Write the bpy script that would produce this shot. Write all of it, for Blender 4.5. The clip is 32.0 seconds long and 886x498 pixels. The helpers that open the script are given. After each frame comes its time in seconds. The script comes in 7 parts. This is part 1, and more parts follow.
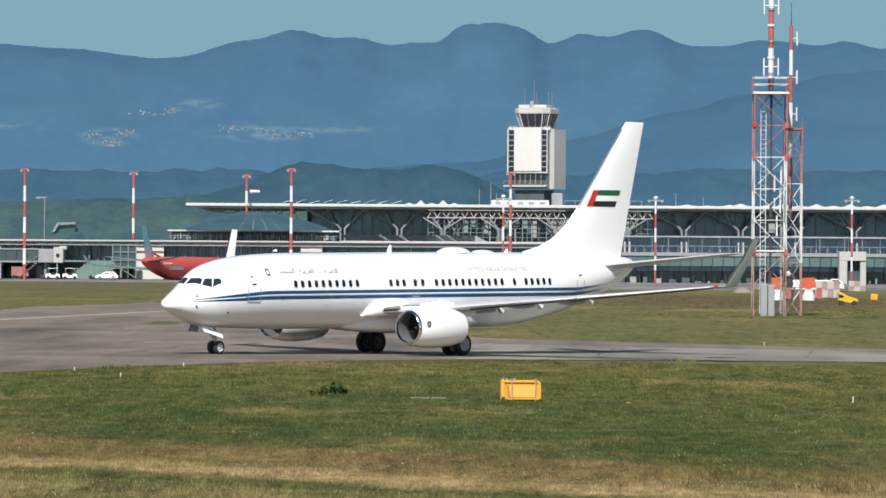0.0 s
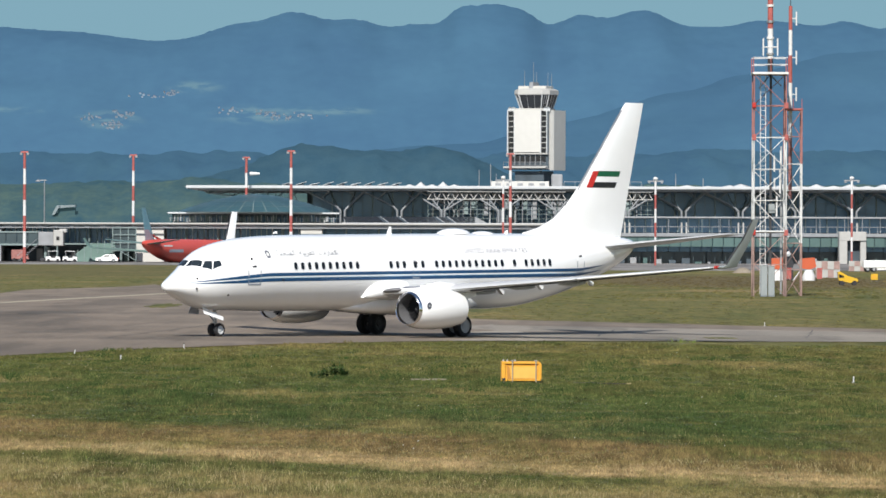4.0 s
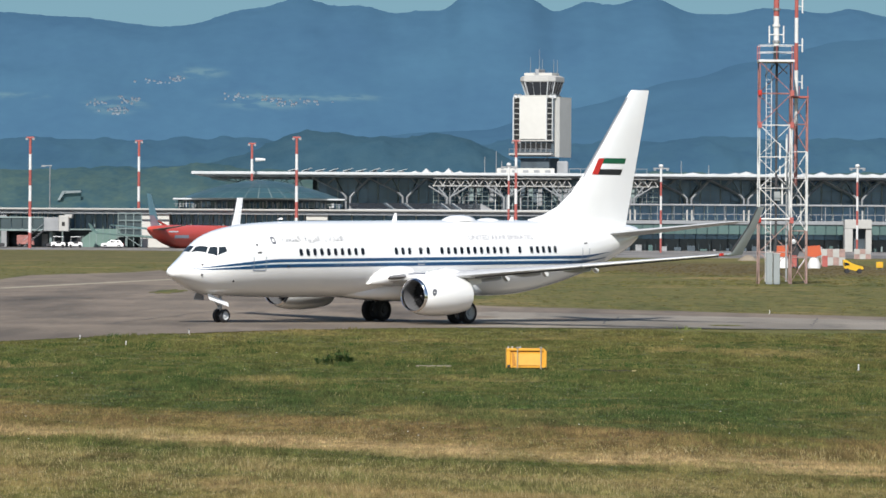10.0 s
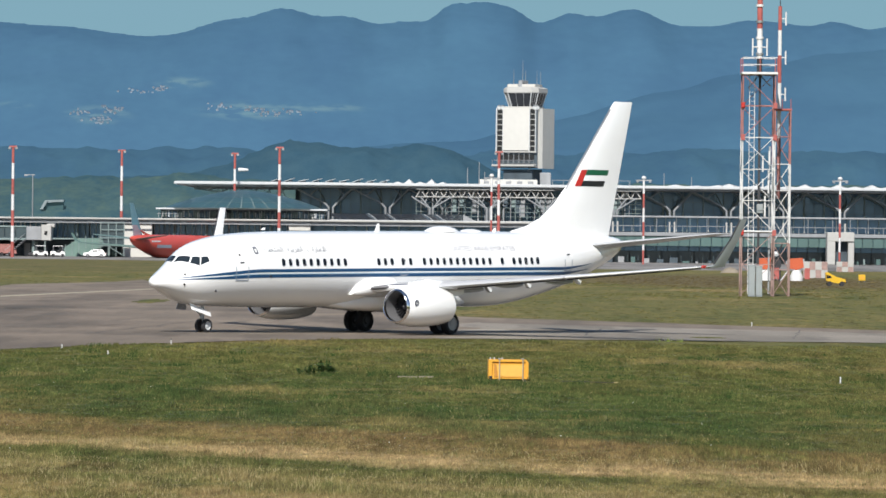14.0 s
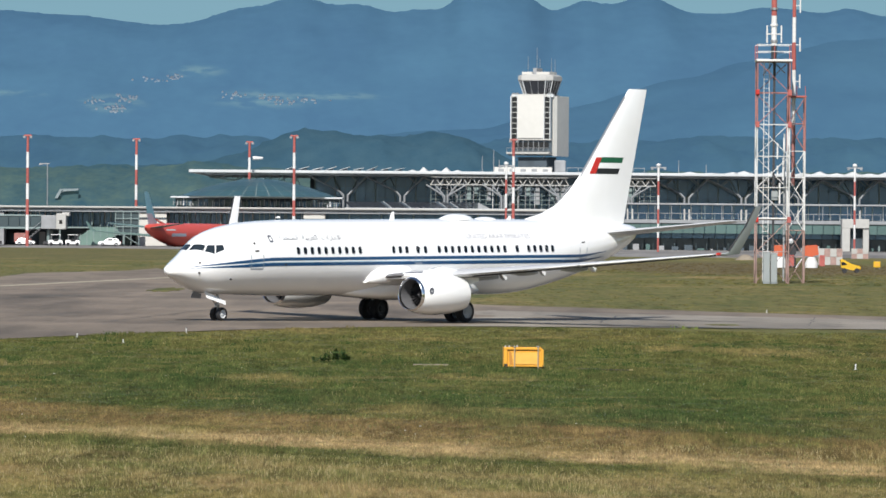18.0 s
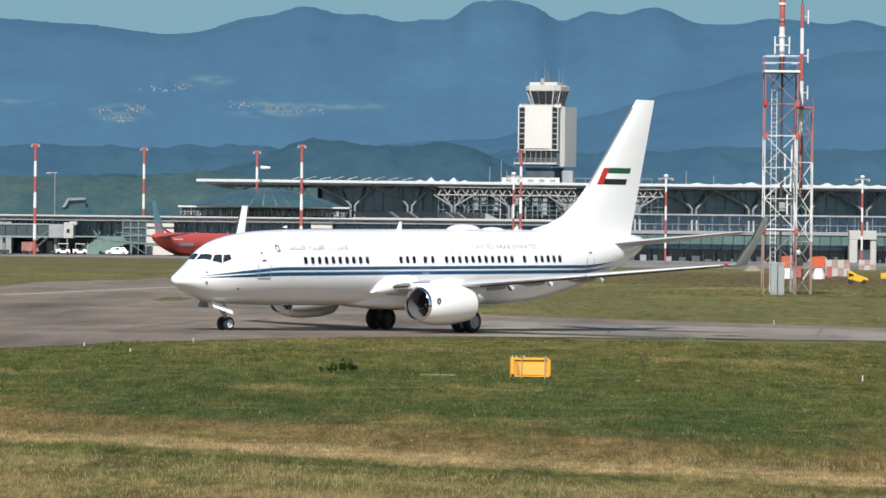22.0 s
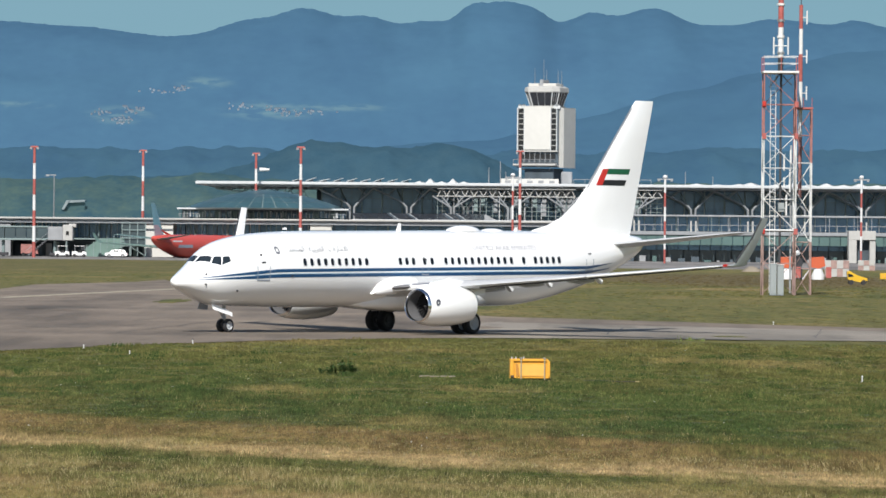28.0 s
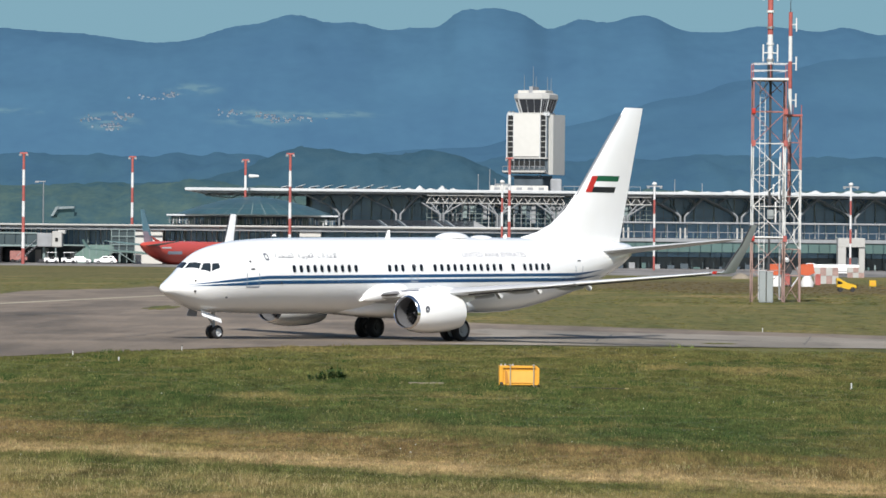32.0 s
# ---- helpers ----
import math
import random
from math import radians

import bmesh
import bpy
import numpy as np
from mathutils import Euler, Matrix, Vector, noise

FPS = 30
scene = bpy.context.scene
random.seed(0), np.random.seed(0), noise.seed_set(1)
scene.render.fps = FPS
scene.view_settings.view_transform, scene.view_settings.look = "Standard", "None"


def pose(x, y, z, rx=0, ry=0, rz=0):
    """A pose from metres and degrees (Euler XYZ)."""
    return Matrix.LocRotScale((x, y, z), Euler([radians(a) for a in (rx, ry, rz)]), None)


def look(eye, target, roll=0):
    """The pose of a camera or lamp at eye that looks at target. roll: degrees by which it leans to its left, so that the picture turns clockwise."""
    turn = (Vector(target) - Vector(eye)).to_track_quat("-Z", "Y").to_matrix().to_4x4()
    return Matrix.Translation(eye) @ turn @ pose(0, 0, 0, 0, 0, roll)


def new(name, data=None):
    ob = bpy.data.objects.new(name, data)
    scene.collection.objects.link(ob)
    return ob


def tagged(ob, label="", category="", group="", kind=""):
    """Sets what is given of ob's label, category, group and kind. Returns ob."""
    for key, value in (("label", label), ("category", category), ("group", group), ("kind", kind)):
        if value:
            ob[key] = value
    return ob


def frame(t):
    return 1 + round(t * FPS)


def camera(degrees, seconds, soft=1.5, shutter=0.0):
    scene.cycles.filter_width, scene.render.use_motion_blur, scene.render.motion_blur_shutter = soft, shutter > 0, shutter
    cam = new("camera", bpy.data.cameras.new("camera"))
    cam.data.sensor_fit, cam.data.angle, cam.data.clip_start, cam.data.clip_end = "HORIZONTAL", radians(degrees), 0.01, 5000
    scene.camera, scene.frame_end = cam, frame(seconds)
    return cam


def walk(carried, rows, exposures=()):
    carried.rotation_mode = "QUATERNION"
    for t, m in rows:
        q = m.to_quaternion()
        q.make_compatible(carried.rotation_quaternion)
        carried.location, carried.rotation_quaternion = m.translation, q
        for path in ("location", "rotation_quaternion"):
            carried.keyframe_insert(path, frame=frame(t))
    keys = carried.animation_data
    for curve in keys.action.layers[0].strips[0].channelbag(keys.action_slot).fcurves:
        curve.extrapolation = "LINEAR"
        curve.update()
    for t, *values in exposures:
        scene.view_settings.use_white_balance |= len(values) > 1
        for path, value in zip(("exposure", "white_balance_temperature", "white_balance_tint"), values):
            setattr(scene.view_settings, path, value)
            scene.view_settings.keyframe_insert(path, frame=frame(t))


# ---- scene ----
cam = camera(9.03, 32.0, soft=1.6)
EYE = (0.0, 0.0, 5.28)
# seconds, yaw, pitch and lean of a long lens held by hand on one spot
ROWS = [
    (0, 0.0000, 0.0400, 0.370),
    (0.5, 0.0430, 0.0272, 0.207),
    (1, 0.0936, -0.0310, 0.236),
    (1.5, 0.1388, -0.0616, 0.246),
    (2, 0.0961, -0.0457, 0.185),
    (2.5, 0.0068, -0.0392, 0.168),
    (3, -0.0289, -0.0795, 0.224),
    (3.5, -0.0035, -0.1547, 0.159),
    (5.5, 0.0163, -0.1185, 0.201),
    (6, 0.0396, -0.1433, 0.130),
    (6.5, 0.0813, -0.1470, 0.094),
    (7, 0.1067, -0.1956, 0.023),
    (7.5, 0.0740, -0.2402, 0.064),
    (8, 0.0483, -0.3046, 0.168),
    (8.5, 0.0368, -0.3035, 0.131),
    (9, 0.0665, -0.3067, 0.207),
    (9.5, 0.0805, -0.3116, 0.298),
    (10, 0.0534, -0.2856, 0.338),
    (10.5, 0.0062, -0.2155, 0.220),
    (11, -0.0203, -0.1777, 0.284),
    (11.5, -0.0298, -0.1287, 0.387),
    (12, -0.0566, -0.1276, 0.623),
    (12.5, -0.1206, -0.1358, 0.632),
    (13, -0.1634, -0.1538, 0.539),
    (13.5, -0.1238, -0.1662, 0.599),
    (15.5, -0.1433, -0.2433, 0.513),
    (16, -0.1631, -0.3097, 0.282),
    (16.5, -0.1019, -0.3632, 0.265),
    (17, -0.0043, -0.2921, 0.304),
    (17.5, 0.0289, -0.2871, 0.447),
    (18, 0.0260, -0.2980, 0.455),
    (18.5, -0.0256, -0.3209, 0.445),
    (19, -0.0375, -0.3288, 0.410),
    (19.5, -0.0534, -0.2619, 0.561),
    (20, -0.0193, -0.2549, 0.612),
    (20.5, 0.0097, -0.2194, 0.549),
    (21, 0.0098, -0.2481, 0.337),
    (21.5, 0.0136, -0.2276, 0.340),
    (22, 0.1015, -0.1952, 0.623),
    (22.5, 0.1757, -0.1937, 0.683),
    (23, 0.1620, -0.2130, 0.604),
    (23.5, 0.1141, -0.1930, 0.399),
    (24, 0.0675, -0.1247, 0.406),
    (24.5, 0.0763, -0.1178, 0.490),
    (25, 0.1003, -0.1423, 0.503),
    (25.5, 0.1366, -0.1749, 0.496),
    (27.5, 0.1317, -0.1956, 0.425),
    (28, 0.0942, -0.1807, 0.488),
    (28.5, 0.0494, -0.1707, 0.498),
    (29, 0.0679, -0.1731, 0.356),
    (29.5, 0.0693, -0.1856, 0.536),
    (30, 0.0364, -0.1816, 0.430),
    (30.5, 0.0009, -0.2042, 0.357),
    (31, -0.0453, -0.2336, 0.370),
    (31.5, -0.0416, -0.1858, 0.435),
    (32, -0.0142, -0.1105, 0.541),
]
walk(cam, [(t, pose(*EYE, 90 + pitch, 0, yaw) @ pose(0, 0, 0, 0, 0, lean)) for t, yaw, pitch, lean in ROWS])

# ---- light ----
SUN_AZIMUTH, SUN_HEIGHT = 189.0, 41.0  # degrees clockwise from +y, above the horizon
world = bpy.data.worlds.new("sky")
scene.world = world
world.use_nodes = True
sky = world.node_tree.nodes.new("ShaderNodeTexSky")
sky.sky_type, sky.sun_disc = "NISHITA", False
sky.sun_elevation, sky.sun_rotation = radians(SUN_HEIGHT), radians(SUN_AZIMUTH)
sky.altitude, sky.air_density, sky.dust_density, sky.ozone_density = 300, 1.0, 0.6, 2.5
world.node_tree.links.new(sky.outputs[0], world.node_tree.nodes["Background"].inputs[0])
world.node_tree.nodes["Background"].inputs[1].default_value = 0.075
sun_data = bpy.data.lights.new("sun", "SUN")
sun_data.energy, sun_data.angle, sun_data.color = 5.0, radians(0.53), (1.0, 0.965, 0.915)
sun = new("sun", sun_data)
sun_way = Vector((math.sin(radians(SUN_AZIMUTH)) * math.cos(radians(SUN_HEIGHT)),
                  math.cos(radians(SUN_AZIMUTH)) * math.cos(radians(SUN_HEIGHT)), math.sin(radians(SUN_HEIGHT))))
sun.matrix_world = look(sun_way * 400, (0, 0, 0))
scene.view_settings.exposure = 0.33


# ---- mesh and material tools ----
class Shape:
    """A mesh in the making: vertices and faces of boxes, bars, lathes and lofts."""

    def __init__(self):
        self.v, self.f = [], []

    def add(self, verts, faces):
        n = len(self.v)
        self.v.extend(tuple(p) for p in verts)
        self.f.extend(tuple(i + n for i in face) for face in faces)
        return self

    def box(self, x0, x1, y0, y1, z0, z1, chamfer=0.0):
        if chamfer <= 0:
            p = [(x, y, z) for z in (z0, z1) for y in (y0, y1) for x in (x0, x1)]
            return self.add(p, [(0, 2, 3, 1), (4, 5, 7, 6), (0, 1, 5, 4), (2, 6, 7, 3), (0, 4, 6, 2), (1, 3, 7, 5)])
        c = min(chamfer, (x1 - x0) / 2.01, (y1 - y0) / 2.01, (z1 - z0) / 2.01)
        rings = []
        for z, k in ((z0, c), (z0 + c, 0), (z1 - c, 0), (z1, c)):
            a, b, d, e = x0 + k, x1 - k, y0 + k, y1 - k
            rings.append([(a + c, d, z), (b - c, d, z), (b, d + c, z), (b, e - c, z), (b - c, e, z), (a + c, e, z), (a, e - c, z), (a, d + c, z)])
        return self.loft(rings, caps=True)

    def loft(self, rings, caps=True, closed=True):
        n = len(rings[0])
        faces = []
        for i in range(len(rings) - 1):
            for j in range(n if closed else n - 1):
                k = (j + 1) % n
                faces.append((i * n + j, i * n + k, (i + 1) * n + k, (i + 1) * n + j))
        if caps:
            faces.append(tuple(range(n - 1, -1, -1)))
            faces.append(tuple((len(rings) - 1) * n + j for j in range(n)))
        return self.add([p for r in rings for p in r], faces)

    def bar(self, a, b, r0, r1=None, n=8):
        a, b = Vector(a), Vector(b)
        r1 = r0 if r1 is None else r1
        d = (b - a).normalized()
        u = d.orthogonal().normalized()
        w = d.cross(u)
        ring = lambda p, r: [p + (u * math.cos(2 * math.pi * k / n) + w * math.sin(2 * math.pi * k / n)) * r for k in range(n)]
        return self.loft([ring(a, r0), ring(b, r1)])

    def lathe(self, profile, axis_at=(0, 0, 0), axis="x", n=28, caps=False):
        """profile: (place along the axis, radius)."""
        rings = []
        for s, r in profile:
            ring = []
            for k in range(n):
                c, d = r * math.cos(2 * math.pi * k / n), r * math.sin(2 * math.pi * k / n)
                p = {"x": (s, c, d), "y": (d, s, c), "z": (c, d, s)}[axis]
                ring.append((p[0] + axis_at[0], p[1] + axis_at[1], p[2] + axis_at[2]))
            rings.append(ring)
        return self.loft(rings, caps=caps)

    def prism(self, outline, y0, y1, plane="xz"):
        """A flat outline given thickness across its plane."""
        put = {"xz": lambda a, b, t: (a, t, b), "xy": lambda a, b, t: (a, b, t), "yz": lambda a, b, t: (t, a, b)}[plane]
        return self.loft([[put(a, b, t) for a, b in outline] for t in (y0, y1)])

    def mesh(self, name, material, smooth=False):
        me = bpy.data.meshes.new(name)
        me.from_pydata(self.v, [], self.f)
        bm = bmesh.new()
        bm.from_mesh(me)
        bmesh.ops.recalc_face_normals(bm, faces=bm.faces)
        if smooth:
            for face in bm.faces:
                face.smooth = True
            for edge in bm.edges:
                if len(edge.link_faces) == 2 and edge.calc_face_angle(0) > radians(38):
                    edge.smooth = False
        bm.to_mesh(me)
        bm.free()
        me.materials.append(material)
        return me


def part(name, shape, material, parent=None, label="", smooth=False):
    ob = new(name, shape.mesh(name, material, smooth))
    ob.parent = parent
    if label:
        tagged(ob, label)
    return ob


def pieces(name, places, size, material, parent):
    """Alike flat boxes on one shared mesh, each an object of its own at its place."""
    me = Shape().box(0, size[0], 0, size[1], 0, size[2]).mesh(name, material)
    for p in places:
        ob = new(name, me)
        ob.parent, ob.location = parent, p


def thing(name, label, category, m=None, group="", kind=""):
    ob = new(name)
    ob.empty_display_size = 0.5
    if m is not None:
        ob.matrix_basis = m
    return tagged(ob, label, category, group, kind)


def surface(name, color, rough=0.6, metal=0.0, vary=0.12, grain=8.0, stain=0.6, bump=0.0, coat=0.0, islands=0.0, glow=None):
    """A material with variation at two scales, in metres of object space."""
    mat = bpy.data.materials.new(name)
    mat.use_nodes = True
    nt = mat.node_tree
    n, l = nt.nodes, nt.links
    b = n["Principled BSDF"]
    b.inputs["Roughness"].default_value, b.inputs["Metallic"].default_value = rough, metal
    b.inputs["Coat Weight"].default_value = coat
    b.inputs["Coat Roughness"].default_value = 0.08
    co = n.new("ShaderNodeTexCoord")
    fine, broad = n.new("ShaderNodeTexNoise"), n.new("ShaderNodeTexNoise")
    fine.inputs["Scale"].default_value, broad.inputs["Scale"].default_value = grain, stain
    fine.inputs["Detail"].default_value, broad.inputs["Detail"].default_value = 4, 3
    l.new(co.outputs["Object"], fine.inputs["Vector"])
    l.new(co.outputs["Object"], broad.inputs["Vector"])
    add = n.new("ShaderNodeMath")
    add.operation = "ADD"
    l.new(fine.outputs["Fac"], add.inputs[0])
    l.new(broad.outputs["Fac"], add.inputs[1])
    source = add.outputs[0]
    if islands:
        geo = n.new("ShaderNodeNewGeometry")
        m = n.new("ShaderNodeMath")
        m.operation, m.inputs[1].default_value = "MULTIPLY_ADD", islands / 2
        info = n.new("ShaderNodeObjectInfo")
        both = n.new("ShaderNodeMath")
        l.new(info.outputs["Random"], both.inputs[0])
        l.new(geo.outputs["Random Per Island"], both.inputs[1])
        l.new(both.outputs[0], m.inputs[0])
        l.new(source, m.inputs[2])
        source = m.outputs[0]
    ramp = n.new("ShaderNodeMapRange")
    ramp.inputs["From Min"].default_value, ramp.inputs["From Max"].default_value = 0.6, 1.4 + islands
    ramp.inputs["To Min"].default_value, ramp.inputs["To Max"].default_value = 1 - vary, 1 + vary
    l.new(source, ramp.inputs["Value"])
    mix = n.new("ShaderNodeVectorMath")
    mix.operation = "SCALE"
    mix.inputs[0].default_value = color
    l.new(ramp.outputs[0], mix.inputs["Scale"])
    l.new(mix.outputs[0], b.inputs["Base Color"])
    rr = n.new("ShaderNodeMapRange")
    rr.inputs["To Min"].default_value, rr.inputs["To Max"].default_value = max(rough - 0.08, 0.02), min(rough + 0.08, 1)
    l.new(broad.outputs["Fac"], rr.inputs["Value"])
    l.new(rr.outputs[0], b.inputs["Roughness"])
    if bump:
        bp = n.new("ShaderNodeBump")
        bp.inputs["Strength"].default_value, bp.inputs["Distance"].default_value = 0.6, bump
        l.new(fine.outputs["Fac"], bp.inputs["Height"])
        l.new(bp.outputs[0], b.inputs["Normal"])
    if glow:
        b.inputs["Emission Color"].default_value, b.inputs["Emission Strength"].default_value = (*glow[:3], 1), glow[3]
    return mat


WHITE = surface("aircraft_white_paint", (0.88, 0.88, 0.865), 0.22, vary=0.02, grain=1.2, stain=0.3, coat=0.9)
WINGGREY = surface("wing_grey_paint", (0.425, 0.433, 0.442), 0.35, vary=0.06, grain=1.5, stain=0.4)
SLATMETAL = surface("satin_aluminium", (0.80, 0.80, 0.79), 0.42, 0.55, vary=0.06, grain=1.5)
CHROME = surface("polished_metal", (0.82, 0.82, 0.83), 0.12, 1.0, vary=0.04)
STEEL = surface("galvanised_steel", (0.336, 0.344, 0.352), 0.45, 0.7, vary=0.15, grain=6)
DARKMETAL = surface("dark_metal", (0.056, 0.056, 0.06), 0.5, 0.6, vary=0.2)
TYRE = surface("tyre_rubber", (0.018, 0.018, 0.02), 0.75, vary=0.25, grain=20)
BLUE = surface("stripe_blue", (0.008, 0.06, 0.152), 0.3, vary=0.05)
PALEBLUE = surface("stripe_pale_blue", (0.264, 0.44, 0.56), 0.3, vary=0.05)
PANE = surface("dark_cabin_glass", (0.012, 0.014, 0.018), 0.08, vary=0.1)
COCKPIT = surface("cockpit_glass", (0.02, 0.028, 0.035), 0.06, vary=0.1)
SEAM = surface("panel_seam_grey", (0.264, 0.296, 0.344), 0.5, vary=0.1)
# seam grey paled towards white, as strong light washes it out
PALESEAM = surface("washed_out_seam", (0.80, 0.80, 0.80), 0.4, vary=0.05)
LETTER = surface("letter_grey", (0.27, 0.27, 0.30), 0.5, vary=0.1)
RED = surface("signal_red_paint", (0.44, 0.024, 0.016), 0.45, vary=0.15)
GREEN = surface("flag_green", (0.004, 0.096, 0.04), 0.35, vary=0.05)
BLACK = surface("flag_black", (0.012, 0.012, 0.014), 0.35, vary=0.05)
MASTRED = surface("weathered_red_paint", (0.32, 0.08, 0.068), 0.6, vary=0.3, grain=2.5)
RUSTRED = surface("rusty_red_paint", (0.31, 0.135, 0.12), 0.65, vary=0.3, grain=2.5)
# bluish veil of the distance is mixed into this grey
TRUSSGREY = surface("haze_tinted_grey_paint", (0.222, 0.234, 0.244), 0.6, vary=0.12, grain=1.0)
FADEDRED = surface("faded_pink_red_paint", (0.288, 0.192, 0.168), 0.65, vary=0.3, grain=2.5)
WINGLETGREY = surface("winglet_bare_grey", (0.34, 0.37, 0.37), 0.35, 0.2, vary=0.08)
MASTWHITE = surface("weathered_white_paint", (0.58, 0.58, 0.57), 0.6, vary=0.12, grain=2.5)
SIGNYELLOW = surface("sign_yellow_sheet", (0.64, 0.312, 0.032), 0.45, vary=0.08, grain=5)
GRAVEL = surface("brown_gravel", (0.20, 0.17, 0.13), 0.95, vary=0.3, grain=6, bump=0.03)
SIGNPALE = surface("pale_yellow_sheet", (0.66, 0.37, 0.07), 0.5, vary=0.08, grain=5)
# yellow sheet's shaded tone, for the strip inside the inset
ORANGESHADE = surface("shaded_orange_sheet", (0.42, 0.19, 0.03), 0.55, vary=0.1, grain=5)
STRAP = surface("tan_strap_metal", (0.33, 0.27, 0.17), 0.6, vary=0.15)
YELLOW = surface("vehicle_yellow_paint", (0.56, 0.34, 0.02), 0.35, vary=0.08)
ORANGE = surface("orange_plastic", (0.44, 0.085, 0.03), 0.5, vary=0.12)
CONCRETE = surface("pale_concrete", (0.37, 0.365, 0.345), 0.8, vary=0.10, grain=1.5, stain=0.15, bump=0.01)
PANELWHITE = surface("white_cladding", (0.49, 0.48, 0.445), 0.55, vary=0.06, grain=0.8, stain=0.12)
TRIM = surface("white_steel_fascia", (0.46, 0.475, 0.48), 0.5, vary=0.06, grain=0.6)
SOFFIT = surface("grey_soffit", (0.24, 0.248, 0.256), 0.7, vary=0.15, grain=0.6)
GLASS = surface("dark_facade_glass", (0.0858, 0.165, 0.257), 0.2, 0.3, vary=0.45, grain=0.35, stain=0.08, islands=1.2)
TEALGLASS = surface("teal_facade_glass", (0.0759, 0.129, 0.122), 0.3, vary=0.35, grain=0.3, stain=0.1, islands=1.0)
SMOKEGLASS = surface("smoky_grey_glass", (0.044, 0.064, 0.0704), 0.3, vary=0.4, grain=0.4, stain=0.15, islands=1.0)
FRAMEGREY = surface("grey_green_steel", (0.190, 0.243, 0.238), 0.5, 0.2, vary=0.12)
# dark tone standing in for unlit interiors and shaded recesses, lifted for haze
SHADE = surface("painted_dim_shade", (0.056, 0.076, 0.092), 0.8, vary=0.4, grain=0.4, stain=0.15)
CABGREY = surface("grey_cabinet_paint", (0.24, 0.264, 0.264), 0.5, vary=0.1)
TAILBLUE = surface("tail_blue_grey_paint", (0.15, 0.29, 0.35), 0.35, vary=0.08)
FINFOOT = surface("mauve_grey_livery", (0.34, 0.26, 0.30), 0.4, vary=0.3, grain=0.9)
PLANERED = surface("fuselage_red_paint", (0.52, 0.075, 0.055), 0.4, vary=0.06)
INLET = surface("dark_inlet_lining", (0.15, 0.15, 0.155), 0.5, 0.3, vary=0.1)
EMBLEM = surface("emblem_dark_grey", (0.128, 0.136, 0.16), 0.5, vary=0.1)


# ---- the parked airliner: lengths aft of the nose, port side, height ----
STATIONS = (  # aft, crown, keel, half width
    (0.40, 2.735, 2.631, 0.022), (0.44, 2.79, 2.53, 0.127), (0.55, 2.865, 2.418, 0.27), (0.77, 2.965, 2.33, 0.475), (1.08, 3.115, 2.21, 0.70),
    (1.6, 3.40, 1.98, 1.006), (2.1, 3.735, 1.77, 1.213), (2.6, 4.165, 1.59, 1.372), (3.1, 4.48, 1.49, 1.497), (3.7, 4.70, 1.45, 1.618), (4.5, 4.885, 1.42, 1.729),
    (5.5, 5.035, 1.39, 1.82), (7.0, 5.155, 1.35, 1.88), (9.0, 5.225, 1.335, 1.88), (13.0, 5.265, 1.33, 1.88), (25.0, 5.34, 1.33, 1.88), (27.0, 5.34, 1.46, 1.87), (29.0, 5.34, 1.78, 1.80),
    (31.0, 5.33, 2.22, 1.64), (33.0, 5.30, 2.76, 1.38), (35.0, 5.22, 3.45, 1.02), (36.2, 5.13, 3.98, 0.68), (36.9, 5.02, 4.40, 0.33), (37.05, 4.94, 4.60, 0.18))


def section(x):
    """Crown, keel and half width at x, by a smooth curve through the stations."""
    s = STATIONS
    i = 0
    while i < len(s) - 2 and x > s[i + 1][0]:
        i += 1
    h = s[i + 1][0] - s[i][0]
    t = min(max((x - s[i][0]) / h, 0.0), 1.0)
    out = []
    for k in (1, 2, 3):
        d = (s[i + 1][k] - s[i][k]) / h
        before = (s[i][k] - s[i - 1][k]) / (s[i][0] - s[i - 1][0]) if i > 0 else d
        after = (s[i + 2][k] - s[i + 1][k]) / (s[i + 2][0] - s[i + 1][0]) if i + 2 < len(s) else d
        m0 = 0.0 if before * d <= 0 else 2 * before * d / (before + d)
        m1 = 0.0 if after * d <= 0 else 2 * after * d / (after + d)
        out.append(s[i][k] * (2 * t**3 - 3 * t**2 + 1) + m0 * h * (t**3 - 2 * t**2 + t) + s[i + 1][k] * (3 * t**2 - 2 * t**3) + m1 * h * (t**3 - t**2))
    return out


def hull(x, a, out=0.0):
    """The hull's surface at x, a radians from the crown towards port, moved outwards; in the airliner's space (ahead, port, up)."""
    crown, keel, half = section(x)
    mid = keel + 0.49 * (crown - keel)
    up = (crown - mid) if math.cos(a) > 0 else (mid - keel)
    return (-x, (half + out) * math.sin(a), mid + (up + out) * math.cos(a))


def round_angle(x, z):
    """The angle from the crown at which the hull has the height z."""
    crown, keel, half = section(x)
    mid = keel + 0.49 * (crown - keel)
    up = (crown - mid) if z > mid else (mid - keel)
    return math.acos(min(max((z - mid) / up, -1), 1))


# ---- ground ----
GEAR_SINK, NOSE_RISE = -0.055, 0.095


def fall(x, y):
    """Height of the ground: the paving under the airliner falls gently to one side; numbers or arrays."""
    ramp = lambda a, b: (lambda q: q * q * (3 - 2 * q))(np.clip((y - a) / (b - a), 0.0, 1.0))
    return -0.0118 * np.clip(x + 3.3, -24.0, 20.0) * ramp(243.0, 268.0) * (1 - ramp(345.0, 420.0))


def laid(x, y, z=0.0):
    """The place on the falling ground that lies behind a place on the level, from where the path stands."""
    a, b = x, y
    for k in range(4):
        f = (EYE[2] - float(fall(a, b))) / EYE[2]
        a, b = x * f, y * f
    return (a, b, float(fall(a, b)) + z)


